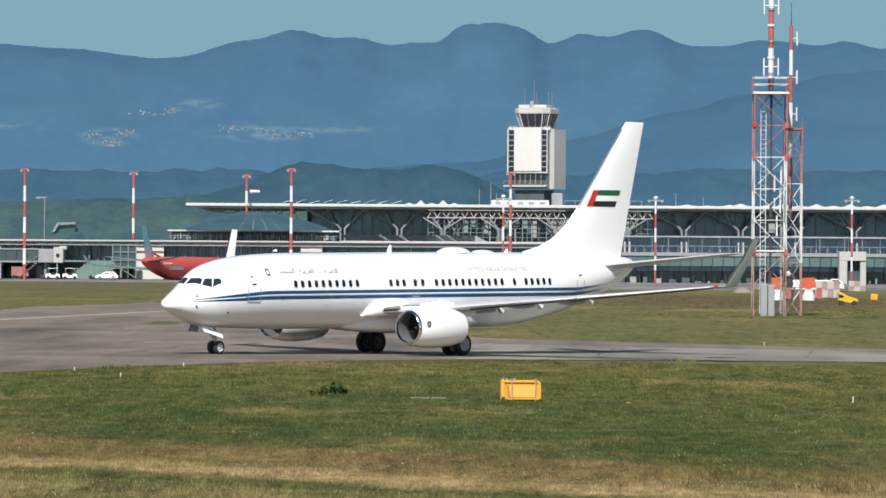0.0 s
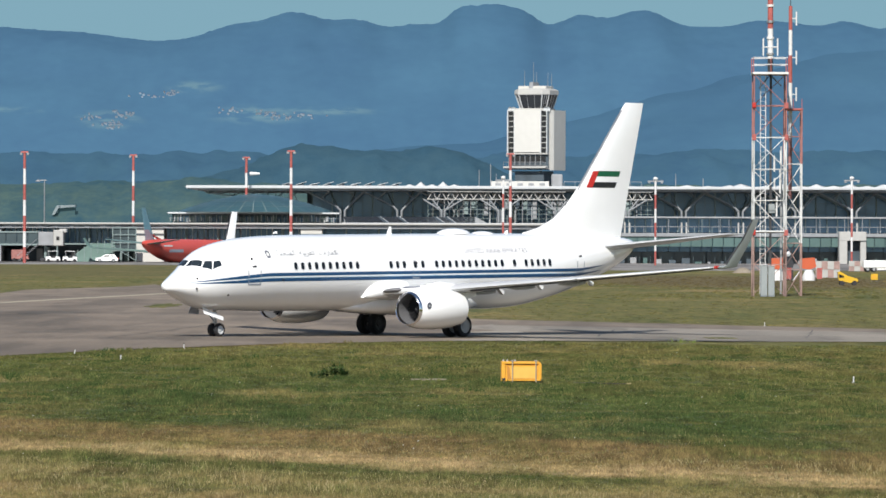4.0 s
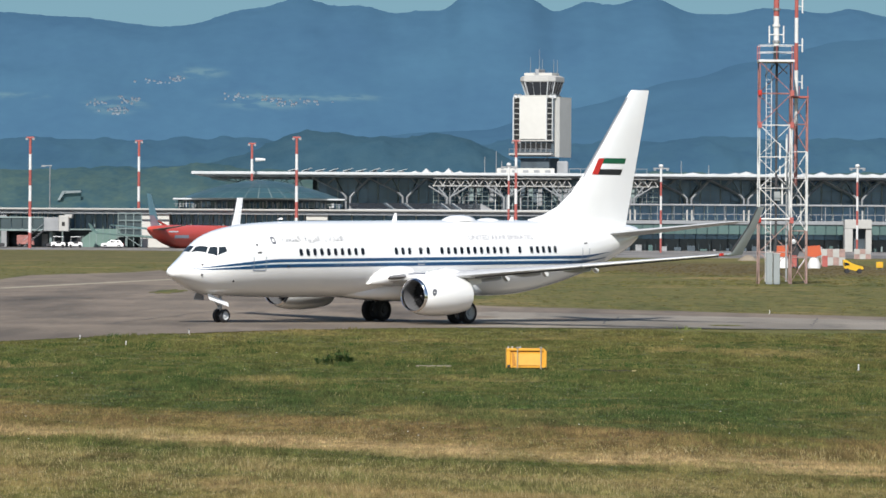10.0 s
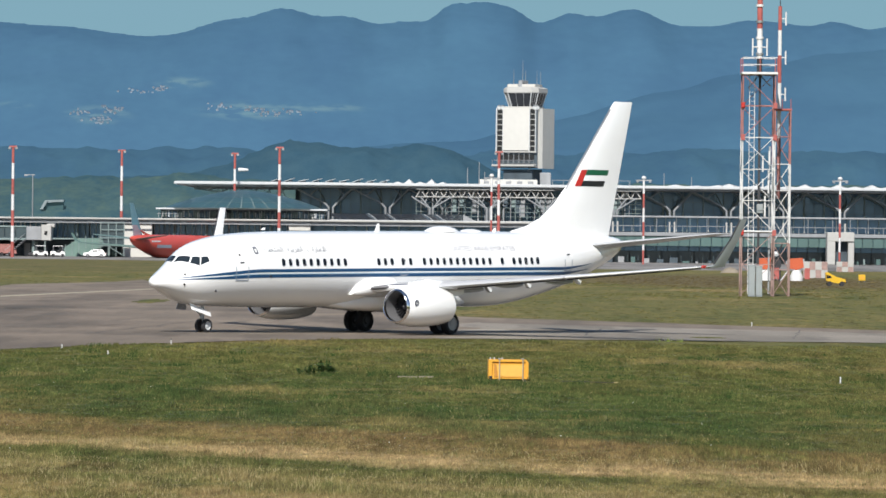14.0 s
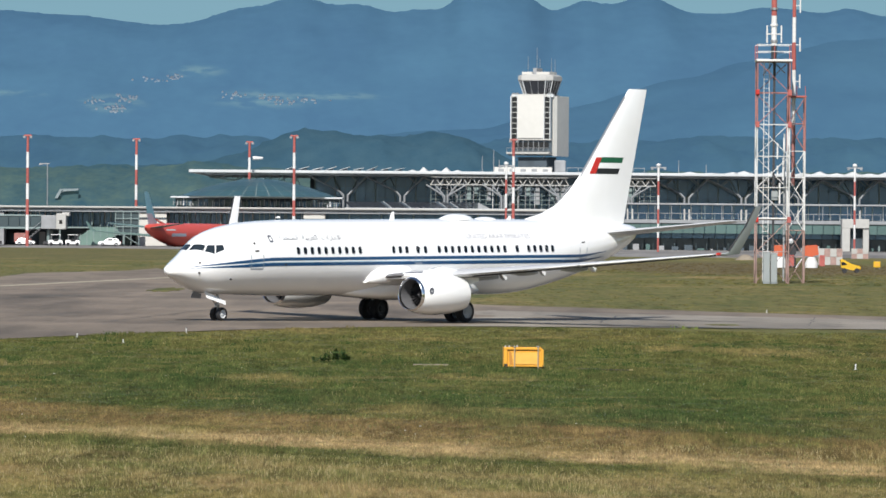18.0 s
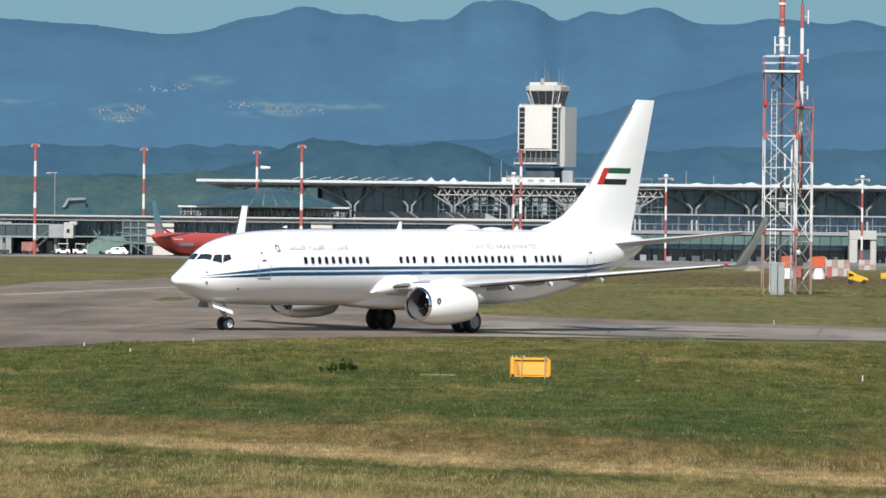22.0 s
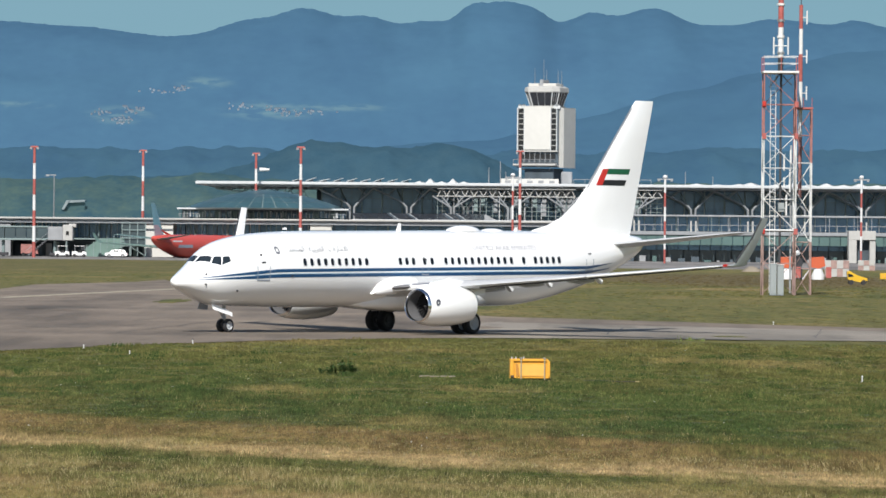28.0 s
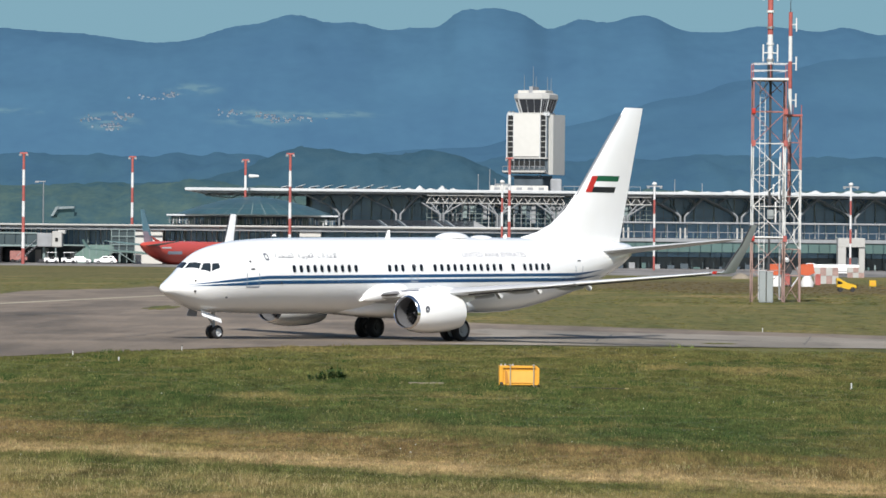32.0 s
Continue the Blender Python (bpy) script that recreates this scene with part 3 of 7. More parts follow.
for k in range(28):
    y = 130 * (250 / 130) ** rnd.random()
    x, z = (rnd.random() * 2 - 1) * (y * 0.083 + 1), rnd.uniform(0.07, 0.15)
    if y < near_edge(x) - 4:
        flowers.lathe([(z, 0.002), (z + 0.006, rnd.uniform(0.014, 0.026)), (z + 0.018, 0.004)], (x, y, float(fall(x, y))), "z", 6)
tagged(part("wildflowers", flowers, PETAL), "scattered small white flower heads in the grass", "flowers", kind="stuff")
for dull in (STALK, GREENSTALK, TUFT):
    dull.node_tree.nodes["Principled BSDF"].inputs["Specular IOR Level"].default_value = 0.08


# ---- distance ----
def slope_height(x, y, hills, y0, y1, base, rough, seed, bumps, folds, trees=0.35):
    """Height of a ridge that rises from y0 to its crest at y1, with folds in its flank."""
    v = (y - y0) / (y1 - y0)
    crest = base + sum(h * math.exp(-(((x - c) / w) ** 2)) for c, w, h in hills)
    crest += rough * noise.fractal(Vector((x * 0.012 * bumps + seed, seed, 0)), 0.9, 2.1, 5) + trees * v ** 9 * noise.fractal(Vector((x * 0.2 + seed, 0, 4.0)), 0.8, 2.1, 3)
    fall = noise.fractal(Vector((x * 0.006 * bumps + seed, y * 0.008, 2.0)), 0.8, 2.0, 5)
    return crest * math.sin(v * math.pi / 2) ** 0.8 + folds * fall * (1 - v) * v * 4 - 0.5


def relief(name, hills, y0, y1, base, span, rough, material, label, rows=40, cols=240, seed=0.0, bumps=1.0, folds=6.0, trees=0.35):
    """A ridge as a field of height: hills are (x, width, height)."""
    verts = []
    for j in range(rows):
        v = j / (rows - 1)
        y = y0 + (y1 - y0) * v
        for i in range(cols):
            x = -span + 2 * span * i / (cols - 1)
            verts.append((x, y, slope_height(x, y, hills, y0, y1, base, rough, seed, bumps, folds, trees)))
    faces = [(j * cols + i, j * cols + i + 1, (j + 1) * cols + i + 1, (j + 1) * cols + i) for j in range(rows - 1) for i in range(cols - 1)]
    ob = part(name, Shape().add(verts, faces), material, smooth=True)
    return tagged(ob, label, "hills", kind="structure")


def hazed_forest(name, low, high, grain, glow, clearings=False):
    """Wooded slopes with air haze painted into colour and glow, and paler clearings; a backdrop."""
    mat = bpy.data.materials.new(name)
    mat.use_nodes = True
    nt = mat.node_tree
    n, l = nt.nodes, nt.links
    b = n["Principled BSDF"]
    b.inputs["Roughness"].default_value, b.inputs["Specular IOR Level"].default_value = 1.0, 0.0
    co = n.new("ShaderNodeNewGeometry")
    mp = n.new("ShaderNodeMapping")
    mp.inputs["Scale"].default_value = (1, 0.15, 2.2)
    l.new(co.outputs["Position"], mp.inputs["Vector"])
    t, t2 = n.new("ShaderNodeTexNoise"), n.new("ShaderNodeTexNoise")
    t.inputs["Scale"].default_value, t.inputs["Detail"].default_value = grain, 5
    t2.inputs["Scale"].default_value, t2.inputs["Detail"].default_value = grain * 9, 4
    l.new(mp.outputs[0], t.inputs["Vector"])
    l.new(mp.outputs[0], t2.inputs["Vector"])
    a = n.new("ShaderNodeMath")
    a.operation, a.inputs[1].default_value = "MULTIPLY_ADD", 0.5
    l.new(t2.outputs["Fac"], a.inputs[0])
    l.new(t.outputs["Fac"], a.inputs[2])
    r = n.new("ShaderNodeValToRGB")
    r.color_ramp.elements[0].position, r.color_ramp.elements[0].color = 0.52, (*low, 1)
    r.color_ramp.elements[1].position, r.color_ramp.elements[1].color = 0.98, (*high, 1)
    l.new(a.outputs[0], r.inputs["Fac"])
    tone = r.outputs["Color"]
    if clearings:  # pale fields round the villages half way up the slope
        mask = None
        for cx, cz, rx, rz in ((-330, 98, 34, 3.5), (-252, 91, 30, 9), (-190, 117, 26, 6), (-138, 95, 46, 9), (-88, 98, 50, 4)):
            near = n.new("ShaderNodeVectorMath")
            near.operation = "MULTIPLY_ADD"
            near.inputs[1].default_value, near.inputs[2].default_value = (1 / rx, 0, 1 / rz), (-cx / rx, 0, -cz / rz)
            l.new(co.outputs["Position"], near.inputs[0])
            size = n.new("ShaderNodeVectorMath")
            size.operation = "LENGTH"
            l.new(near.outputs[0], size.inputs[0])
            m = n.new("ShaderNodeMapRange")
            m.interpolation_type = "SMOOTHSTEP"
            for key, v in zip(("From Min", "From Max", "To Min", "To Max"), (0.3, 1.1, 1, 0)):
                m.inputs[key].default_value = v
            l.new(size.outputs["Value"], m.inputs["Value"])
            if mask is None:
                mask = m.outputs[0]
            else:
                mm = n.new("ShaderNodeMath")
                mm.operation = "MAXIMUM"
                l.new(mask, mm.inputs[0])
                l.new(m.outputs[0], mm.inputs[1])
                mask = mm.outputs[0]
        mp2 = n.new("ShaderNodeMapping")
        mp2.inputs["Scale"].default_value, mp2.inputs["Rotation"].default_value = (0.5, 0.03, 2.2), (0, radians(-8), 0)
        l.new(co.outputs["Position"], mp2.inputs["Vector"])
        t3 = n.new("ShaderNodeTexNoise")
        t3.inputs["Scale"].default_value, t3.inputs["Detail"].default_value = 0.11, 4
        l.new(mp2.outputs[0], t3.inputs["Vector"])
        m = n.new("ShaderNodeMapRange")
        m.interpolation_type = "SMOOTHSTEP"
        m.inputs["From Min"].default_value, m.inputs["From Max"].default_value, m.inputs["To Max"].default_value = 0.42, 0.62, 0.6
        l.new(t3.outputs["Fac"], m.inputs["Value"])
        mm = n.new("ShaderNodeMath")
        mm.operation = "MULTIPLY"
        l.new(mask, mm.inputs[0])
        l.new(m.outputs[0], mm.inputs[1])
        mix = n.new("ShaderNodeMix")
        mix.data_type = "RGBA"
        mix.inputs["B"].default_value = (0.078, 0.132, 0.148, 1)
        l.new(mm.outputs[0], mix.inputs["Factor"])
        l.new(tone, mix.inputs["A"])
        tone = mix.outputs["Result"]
    # the hazy tone also glows, standing in for light scattered in the air
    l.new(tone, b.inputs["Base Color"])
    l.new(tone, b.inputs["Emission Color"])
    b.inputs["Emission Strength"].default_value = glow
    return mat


# blue of each layer carries the haze of its distance
FARBLUE = hazed_forest("haze_blue_forest", (0.0322, 0.0722, 0.1200), (0.0390, 0.0872, 0.1356), 0.010, 0.55, True)
MIDBLUE = hazed_forest("hazy_wooded_slope", (0.0316, 0.0712, 0.1176), (0.0372, 0.0834, 0.1290), 0.012, 0.54)
HILLGREEN = hazed_forest("wooded_hill", (0.0225, 0.0530, 0.0780), (0.0315, 0.0650, 0.0870), 0.09, 0.48)
FOOTGREEN = hazed_forest("hazed_foothill_fields", (0.0230, 0.0530, 0.0700), (0.0520, 0.0830, 0.0745), 0.05, 0.5)
RIDGE = [(-370, 45, 10.5), (-300, 45, 6.5), (-165, 32, 12.7), (-118, 28, 21), (-70, 28, 16.5), (-20, 26, 14), (15, 17, 21.9), (38, 17, 20.9), (62, 20, 22.4), (110, 26, 21.8), (146, 20, 13.6), (168, 22, 18.8),
                      (205, 26, 10), (250, 28, 15.6), (285, 24, 10.5), (322, 22, 14.9), (370, 30, 12.7), (450, 60, 14), (-470, 60, 12)]
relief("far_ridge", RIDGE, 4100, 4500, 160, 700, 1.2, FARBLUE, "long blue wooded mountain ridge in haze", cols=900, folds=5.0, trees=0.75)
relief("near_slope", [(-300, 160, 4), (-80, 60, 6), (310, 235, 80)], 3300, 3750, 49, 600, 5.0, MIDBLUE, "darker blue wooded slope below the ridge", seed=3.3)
HAZEGREEN = hazed_forest("hazy_green_slope", (0.0280, 0.0638, 0.1015), (0.0338, 0.0746, 0.1072), 0.03, 0.5)
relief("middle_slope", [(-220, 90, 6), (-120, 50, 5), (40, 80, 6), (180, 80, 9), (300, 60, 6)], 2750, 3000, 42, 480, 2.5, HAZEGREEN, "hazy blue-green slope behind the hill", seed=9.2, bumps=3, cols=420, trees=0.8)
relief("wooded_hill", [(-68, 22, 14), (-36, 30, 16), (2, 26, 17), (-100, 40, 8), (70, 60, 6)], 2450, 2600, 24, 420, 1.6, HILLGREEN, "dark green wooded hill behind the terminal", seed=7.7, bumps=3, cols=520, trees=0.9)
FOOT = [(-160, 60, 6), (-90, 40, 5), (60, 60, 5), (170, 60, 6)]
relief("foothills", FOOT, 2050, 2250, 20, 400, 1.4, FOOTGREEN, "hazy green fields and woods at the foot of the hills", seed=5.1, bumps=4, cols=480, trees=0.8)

SKYBACK = bpy.data.materials.new("low_sky")
SKYBACK.use_nodes = True
sky_nodes = SKYBACK.node_tree
sky_shader = sky_nodes.nodes["Principled BSDF"]
sky_shader.inputs["Base Color"].default_value = (0, 0, 0, 1)
sky_shader.inputs["Specular IOR Level"].default_value = 0.0
sky_shader.inputs["Emission Color"].default_value = (0.179, 0.322, 0.398, 1)
sky_shader.inputs["Emission Strength"].default_value = 1.0
tagged(part("sky_backdrop", Shape().add([(-3400, 4900, -40), (3400, 4900, -40), (3400, 4900, 700), (-3400, 4900, 700)], [(0, 1, 2, 3)]), SKYBACK), "clear pale blue sky low over the mountains", "sky", kind="structure")


# ---- terminal ----
PALE = TRIM


def build_concourse():
    t = thing("concourse", "long low glazed pier with white roof edge and dark openings", "terminal")
    part("roof_slab", Shape().box(-140, 22, 1044, 1085, 6.95, 7.32, 0.08), CONCRETE, t, "thin pale roof")
    part("gutter", Shape().box(-140, 22, 1043.6, 1043.95, 6.25, 6.42, 0.03), TRUSSGREY, t)
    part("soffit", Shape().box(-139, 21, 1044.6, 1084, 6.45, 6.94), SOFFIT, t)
    part("back_wall", Shape().box(-139, 21, 1052, 1053, 0, 6.45), SHADE, t, "dark back wall painted as dim interior")
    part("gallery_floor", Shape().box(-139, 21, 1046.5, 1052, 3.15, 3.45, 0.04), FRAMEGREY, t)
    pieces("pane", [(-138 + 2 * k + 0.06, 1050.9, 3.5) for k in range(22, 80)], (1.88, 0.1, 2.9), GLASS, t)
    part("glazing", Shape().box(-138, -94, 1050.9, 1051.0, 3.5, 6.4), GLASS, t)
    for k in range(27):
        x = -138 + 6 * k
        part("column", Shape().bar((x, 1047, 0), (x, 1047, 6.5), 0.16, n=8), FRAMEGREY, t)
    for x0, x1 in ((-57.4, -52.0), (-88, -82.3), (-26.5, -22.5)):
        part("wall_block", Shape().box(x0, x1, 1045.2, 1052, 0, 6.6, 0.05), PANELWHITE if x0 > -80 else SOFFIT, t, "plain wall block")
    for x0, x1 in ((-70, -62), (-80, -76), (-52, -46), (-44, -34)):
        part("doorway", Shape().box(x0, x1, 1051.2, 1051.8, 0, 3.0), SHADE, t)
    r = random.Random(21)
    for k in range(70):
        x = -92 + 1.0 * k + r.uniform(-0.2, 0.2)
        part("mullion", Shape().box(x, x + 0.10 + 0.08 * r.random(), 1050.6, 1050.8, 3.5, 6.4), FRAMEGREY if r.random() < 0.7 else TRIM, t)
    for k in range(34):
        x = -92 + 2.0 * k + r.uniform(-0.5, 0.5)
        part("ground_panel", Shape().box(x, x + r.uniform(0.5, 1.7), 1050.7, 1050.9, 0.0, r.uniform(1.2, 2.9)), r.choice((SOFFIT, FRAMEGREY, SHADE, TEALGLASS, SHADE)), t)
    for k in range(24):
        x = -90 + 2.9 * k
        part("soffit_lamp", Shape().box(x, x + 0.9, 1044.5, 1044.58, 6.5, 6.75), TRUSSGREY, t)
    return t


def build_hall():
    t = thing("terminal_hall", "wide terminal hall with thin oversailing roof on branching columns", "terminal")
    part("roof_slab", Shape().box(-50.3, 190, 1096, 1170, 14.15, 14.75, 0.1), PALE, t, "thin pale roof plate")
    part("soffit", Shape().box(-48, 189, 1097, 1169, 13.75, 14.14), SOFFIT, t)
    pieces("pane", [(-26 + 2 * k + 0.05, 1114, z) for k in range(62) for z in (7.6, 9.65, 11.7)], (1.9, 0.1, 2.0), GLASS, t)
    part("glazing", Shape().box(98, 189, 1114, 1114.1, 7.6, 13.7), GLASS, t)
    for k in range(32):
        part("mullion", Shape().box(-26.12 + 4 * k, -25.88 + 4 * k, 1113.6, 1113.9, 7.6, 13.7), FRAMEGREY, t)
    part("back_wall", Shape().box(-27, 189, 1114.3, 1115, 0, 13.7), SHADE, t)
    for k in range(19):
        x = -19.7 + 11.15 * k
        for y, tone, thin in ((1100, TRUSSGREY, 0.84), (1111, FRAMEGREY, 0.7)):
            tree = part("tree_column", Shape().bar((x - 0.42, y, 7.2), (x - 0.42, y, 10.0), 0.25 * thin, n=8).bar((x + 0.42, y, 7.2), (x + 0.42, y, 10.0), 0.25 * thin, n=8), tone, t, "branching grey steel column")
            for a, out, reach in ((x - 0.42, -1, 6.9), (x + 0.42, 1, 3.9)):
                knee, top = (a + out * 0.75, y, 10.75), (a + out * reach, y, 13.75)
                part("branch", Shape().bar((a, y, 9.9), knee, 0.25 * thin, n=6).bar(knee, top, 0.22 * thin, n=6), tone, tree)
                mid = tuple((p + q) / 2 for p, q in zip(knee, top))
                part("branch", Shape().bar(mid, (mid[0] - out * 1.7, y, 13.75), 0.13 * thin, n=6), tone, tree)
                part("branch", Shape().bar(knee, (knee[0] + out * 1.4, y + 5.5, 13.75), 0.12 * thin, n=6), FRAMEGREY, tree)
    for k in range(7):  # lattice under the oversailing end of the roof
        x, z = -46.5 + 2.6 * k, 13.3 - 0.28 * k
        part("edge_truss", Shape().bar((x, 1099, z), (x + 2.6, 1099, z - 0.28), 0.12, n=6).bar((x, 1099, z), (x + 1.3, 1099, 13.8), 0.10, n=6).bar((x + 1.3, 1099, 13.8), (x + 2.6, 1099, z - 0.28), 0.10, n=6), FRAMEGREY, t)
        part("edge_truss", Shape().bar((x, 1106, z), (x + 2.6, 1106, z - 0.28), 0.12, n=6).bar((x, 1099, z), (x + 2.6, 1106, 13.8), 0.10, n=6), FRAMEGREY, t)
    for k in range(9):
        x, h = -31.6 + 2.68 * k, 0.56 + 0.12 * math.sin(2.3 * k)
        hood = part("skylight", Shape().prism([(x, 14.86), (x + 1.9, 14.86 + h), (x + 2.05, 14.97 + h), (x + 0.1, 15.0)], 1100, 1108), PALE, t, "tilted white skylight hood")
        part("upstand", Shape().prism([(x + 0.35, 14.75), (x + 1.5, 14.75), (x + 1.35, 14.86 + h * 0.6), (x + 0.5, 14.9)], 1100.4, 1107.6), SHADE, hood)
    for x0, count, pitch, tall in ((-7.6, 5, 2.2, 0.75), (46.0, 3, 4.2, 0.25), (56.5, 1, 4.4, 0.7), (62.0, 9, 3.3, 0.5), (92.0, 8, 3.6, 0.5)):
        for k in range(count):
            x, h = x0 + pitch * k, tall * (0.75 + 0.35 * math.sin(3.1 * k + x0))
            hood = part("skylight", Shape().prism([(x, 14.75), (x + pitch * 0.45, 14.8 + h), (x + pitch * 0.62, 14.75 + h * 0.55), (x + pitch * 0.7, 14.75)], 1101, 1108), PALE, t)
            part("cheek", Shape().prism([(x + pitch * 0.46, 14.82 + h), (x + pitch * 0.93, 14.76), (x + pitch * 0.7, 14.76), (x + pitch * 0.63, 14.77 + h * 0.55)], 1101.5, 1107.5), SOFFIT, hood)
    return t


def build_front():
    t = thing("glazed_terminal", "two-storey glazed terminal front with white gallery slab", "terminal")
    part("gallery_slab", Shape().box(26, 190, 1040, 1060, 4.95, 5.65, 0.08), TRUSSGREY, t, "pale gallery slab")
    pieces("lower_pane", [(-8 + 2 * k + 0.06, 1040.3, 3.15) for k in range(17, 52)], (1.88, 0.1, 1.78), TEALGLASS, t)
    pieces("middle_pane", [(-8 + 2 * k + 0.06, 1044, 2.2) for k in range(17, 52)], (1.88, 0.1, 2.7), GLASS, t)
    pieces("upper_pane", [(-8 + 2 * k + 0.06, 1052, 5.8) for k in range(17, 52)], (1.88, 0.1, 2.6), GLASS, t)
    pieces("ground_pane", [(-8 + 3 * k + 0.08, 1044.2, 0.05) for k in range(12, 36)], (2.84, 0.1, 2.1), SMOKEGLASS, t)
    part("far_glazing", Shape().box(100, 190, 1044, 1044.1, 0.05, 4.8), TEALGLASS, t)
    for k in range(17, 54):
        part("mullion", Shape().box(-8.1 + 2 * k, -7.95 + 2 * k, 1051.6, 1051.9, 5.8, 8.4), PALE if k % 3 == 0 else FRAMEGREY, t)
    r = random.Random(5)
    for k in range(26):
        x = 30 + 2.4 * k
        part("low_screen", Shape().box(x, x + r.uniform(0.3, 1.6), 1042.6, 1042.7, 0, r.uniform(0.3, 1.2)), r.choice((SOFFIT, SHADE, FRAMEGREY, TEALGLASS)), t)
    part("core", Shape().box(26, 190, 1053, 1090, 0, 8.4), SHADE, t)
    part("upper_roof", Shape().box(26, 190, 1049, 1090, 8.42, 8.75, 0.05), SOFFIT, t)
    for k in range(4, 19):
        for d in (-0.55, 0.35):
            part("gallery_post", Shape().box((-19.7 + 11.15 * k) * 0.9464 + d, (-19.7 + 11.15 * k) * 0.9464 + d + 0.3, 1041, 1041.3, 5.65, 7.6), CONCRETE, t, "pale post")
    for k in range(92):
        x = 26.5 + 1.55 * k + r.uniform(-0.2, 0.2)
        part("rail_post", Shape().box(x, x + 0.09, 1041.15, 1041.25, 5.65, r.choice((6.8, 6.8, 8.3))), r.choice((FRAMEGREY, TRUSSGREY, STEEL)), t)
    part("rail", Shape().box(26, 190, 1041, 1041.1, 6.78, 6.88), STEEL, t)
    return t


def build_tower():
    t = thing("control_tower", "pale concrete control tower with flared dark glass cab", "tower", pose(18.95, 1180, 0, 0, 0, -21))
    # shaft's shadow is put into its colour
    part("shaft", Shape().box(-3.0, 3.4, -3.0, 3.0, 0, 18.6), SHADE, t, "lower shaft painted dark as in shadow")
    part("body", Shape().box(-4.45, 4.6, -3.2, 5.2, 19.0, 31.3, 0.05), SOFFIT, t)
    part("front_panel", Shape().box(-2.95, 2.88, -3.75, -3.21, 22.55, 31.5, 0.06), PANELWHITE, t, "blank white front panel")
    part("side_panel", Shape().prism([(4.62, -2.9), (4.85, -3.05), (5.35, -2.1), (5.35, 5.1), (4.62, 5.1)], 18.8, 31.4, "xy"), PANELWHITE, t)
    part("side_gap", Shape().box(4.30, 4.60, -3.35, -3.21, 19.4, 31.4), SHADE, t)
    for x0, x1 in ((-4.4, -3.0), (2.95, 4.25)):
        for k in range(8):
            z = 22.45 + 1.12 * k
            part("window", Shape().box(x0 + 0.1, x1 - 0.05, -3.42, -3.22, z, z + 0.92), PANE, t)
            part("louvre", Shape().box(x0, x1, -3.58, -3.22, z + 0.95, z + 1.08, 0.02), CONCRETE, t)
        part("edge_post", Shape().box(x0 - 0.15, x0 + 0.08, -3.7, -3.22, 22.3, 31.4), PALE, t)
        part("edge_post", Shape().box(x1 - 0.05, x1 + 0.1, -3.7, -3.22, 22.3, 31.4), PALE, t)
    part("upper_ledge", Shape().box(-4.6, 4.6, -4.0, -3.22, 22.1, 22.4, 0.04), CONCRETE, t)
    part("gallery_wall", Shape().box(-4.3, 4.4, -3.4, -3.22, 19.9, 22.05), SHADE, t)
    for k in range(7):
        part("gallery_window", Shape().box(-3.9 + 1.16 * k, -2.95 + 1.16 * k, -3.52, -3.41, 20.4, 21.7), PANE, t)
        part("gallery_mullion", Shape().box(-4.02 + 1.16 * k, -3.92 + 1.16 * k, -3.75, -3.41, 19.9, 22.05), TRUSSGREY, t)
    part("lower_gallery", Shape().box(-5.1, 4.4, -4.6, 3, 19.2, 19.6, 0.05), CONCRETE, t, "projecting lower ledge")
    part("gallery_rail", Shape().bar((-5.0, -4.5, 20.5), (4.3, -4.5, 20.5), 0.06, n=6), STEEL, t)
    for k in range(9):
        part("rail_post", Shape().bar((-5.0 + 1.16 * k, -4.5, 19.6), (-5.0 + 1.16 * k, -4.5, 20.5), 0.05, n=6), STEEL, t)
    for x, z in ((-4.9, 18.3), (4.0, 18.3)):
        part("gallery_strut", Shape().bar((x * 0.6, -3.0, z), (x, -4.4, 19.25), 0.1, n=6), SOFFIT, t)
    part("cab_floor", Shape().box(-3.4, 3.6, -3.3, 3.7, 31.3, 31.8, 0.06), CONCRETE, t)
    ring = lambda r, z: [(0.62 + r * c, 0.2 + r * s, z) for c, s in ((-1, -0.7), (-0.7, -1), (0.7, -1), (1, -0.7), (1, 0.7), (0.7, 1), (-0.7, 1), (-1, 0.7))]
    part("cab_glass", Shape().loft([ring(2.85, 31.8), ring(3.66, 34.6)]), PANE, t, "sloping dark cab glazing")
    lower, upper = ring(2.92, 31.8), ring(3.73, 34.6)
    for i in range(8):
        for f in (0.33, 0.67):
            j = (i + 1) % 8
            mixed = lambda ring_points: [p * (1 - f) + q * f for p, q in zip(ring_points[i], ring_points[j])]
            part("glazing_bar", Shape().bar(mixed(lower), mixed(upper), 0.06, n=5), STEEL, t)
    for (a, b) in zip(lower, upper):
        part("mullion", Shape().bar(a, b, 0.12, n=6), PALE, t)
    part("cab_roof", Shape().loft([ring(3.85, 34.6), ring(3.95, 34.8), ring(3.9, 35.6), ring(3.2, 35.95)]), CONCRETE, t)
    part("roof_box", Shape().box(-2.5, -0.15, -2.5, 2, 35.9, 36.5, 0.05), PANELWHITE, t)
    part("roof_box", Shape().box(0.75, 3.7, -2.5, 2, 35.9, 36.5, 0.05), PANELWHITE, t)
    part("mast_foot", Shape().box(-0.12, 0.7, -2.2, 1.5, 35.9, 37.3, 0.05), SOFFIT, t)
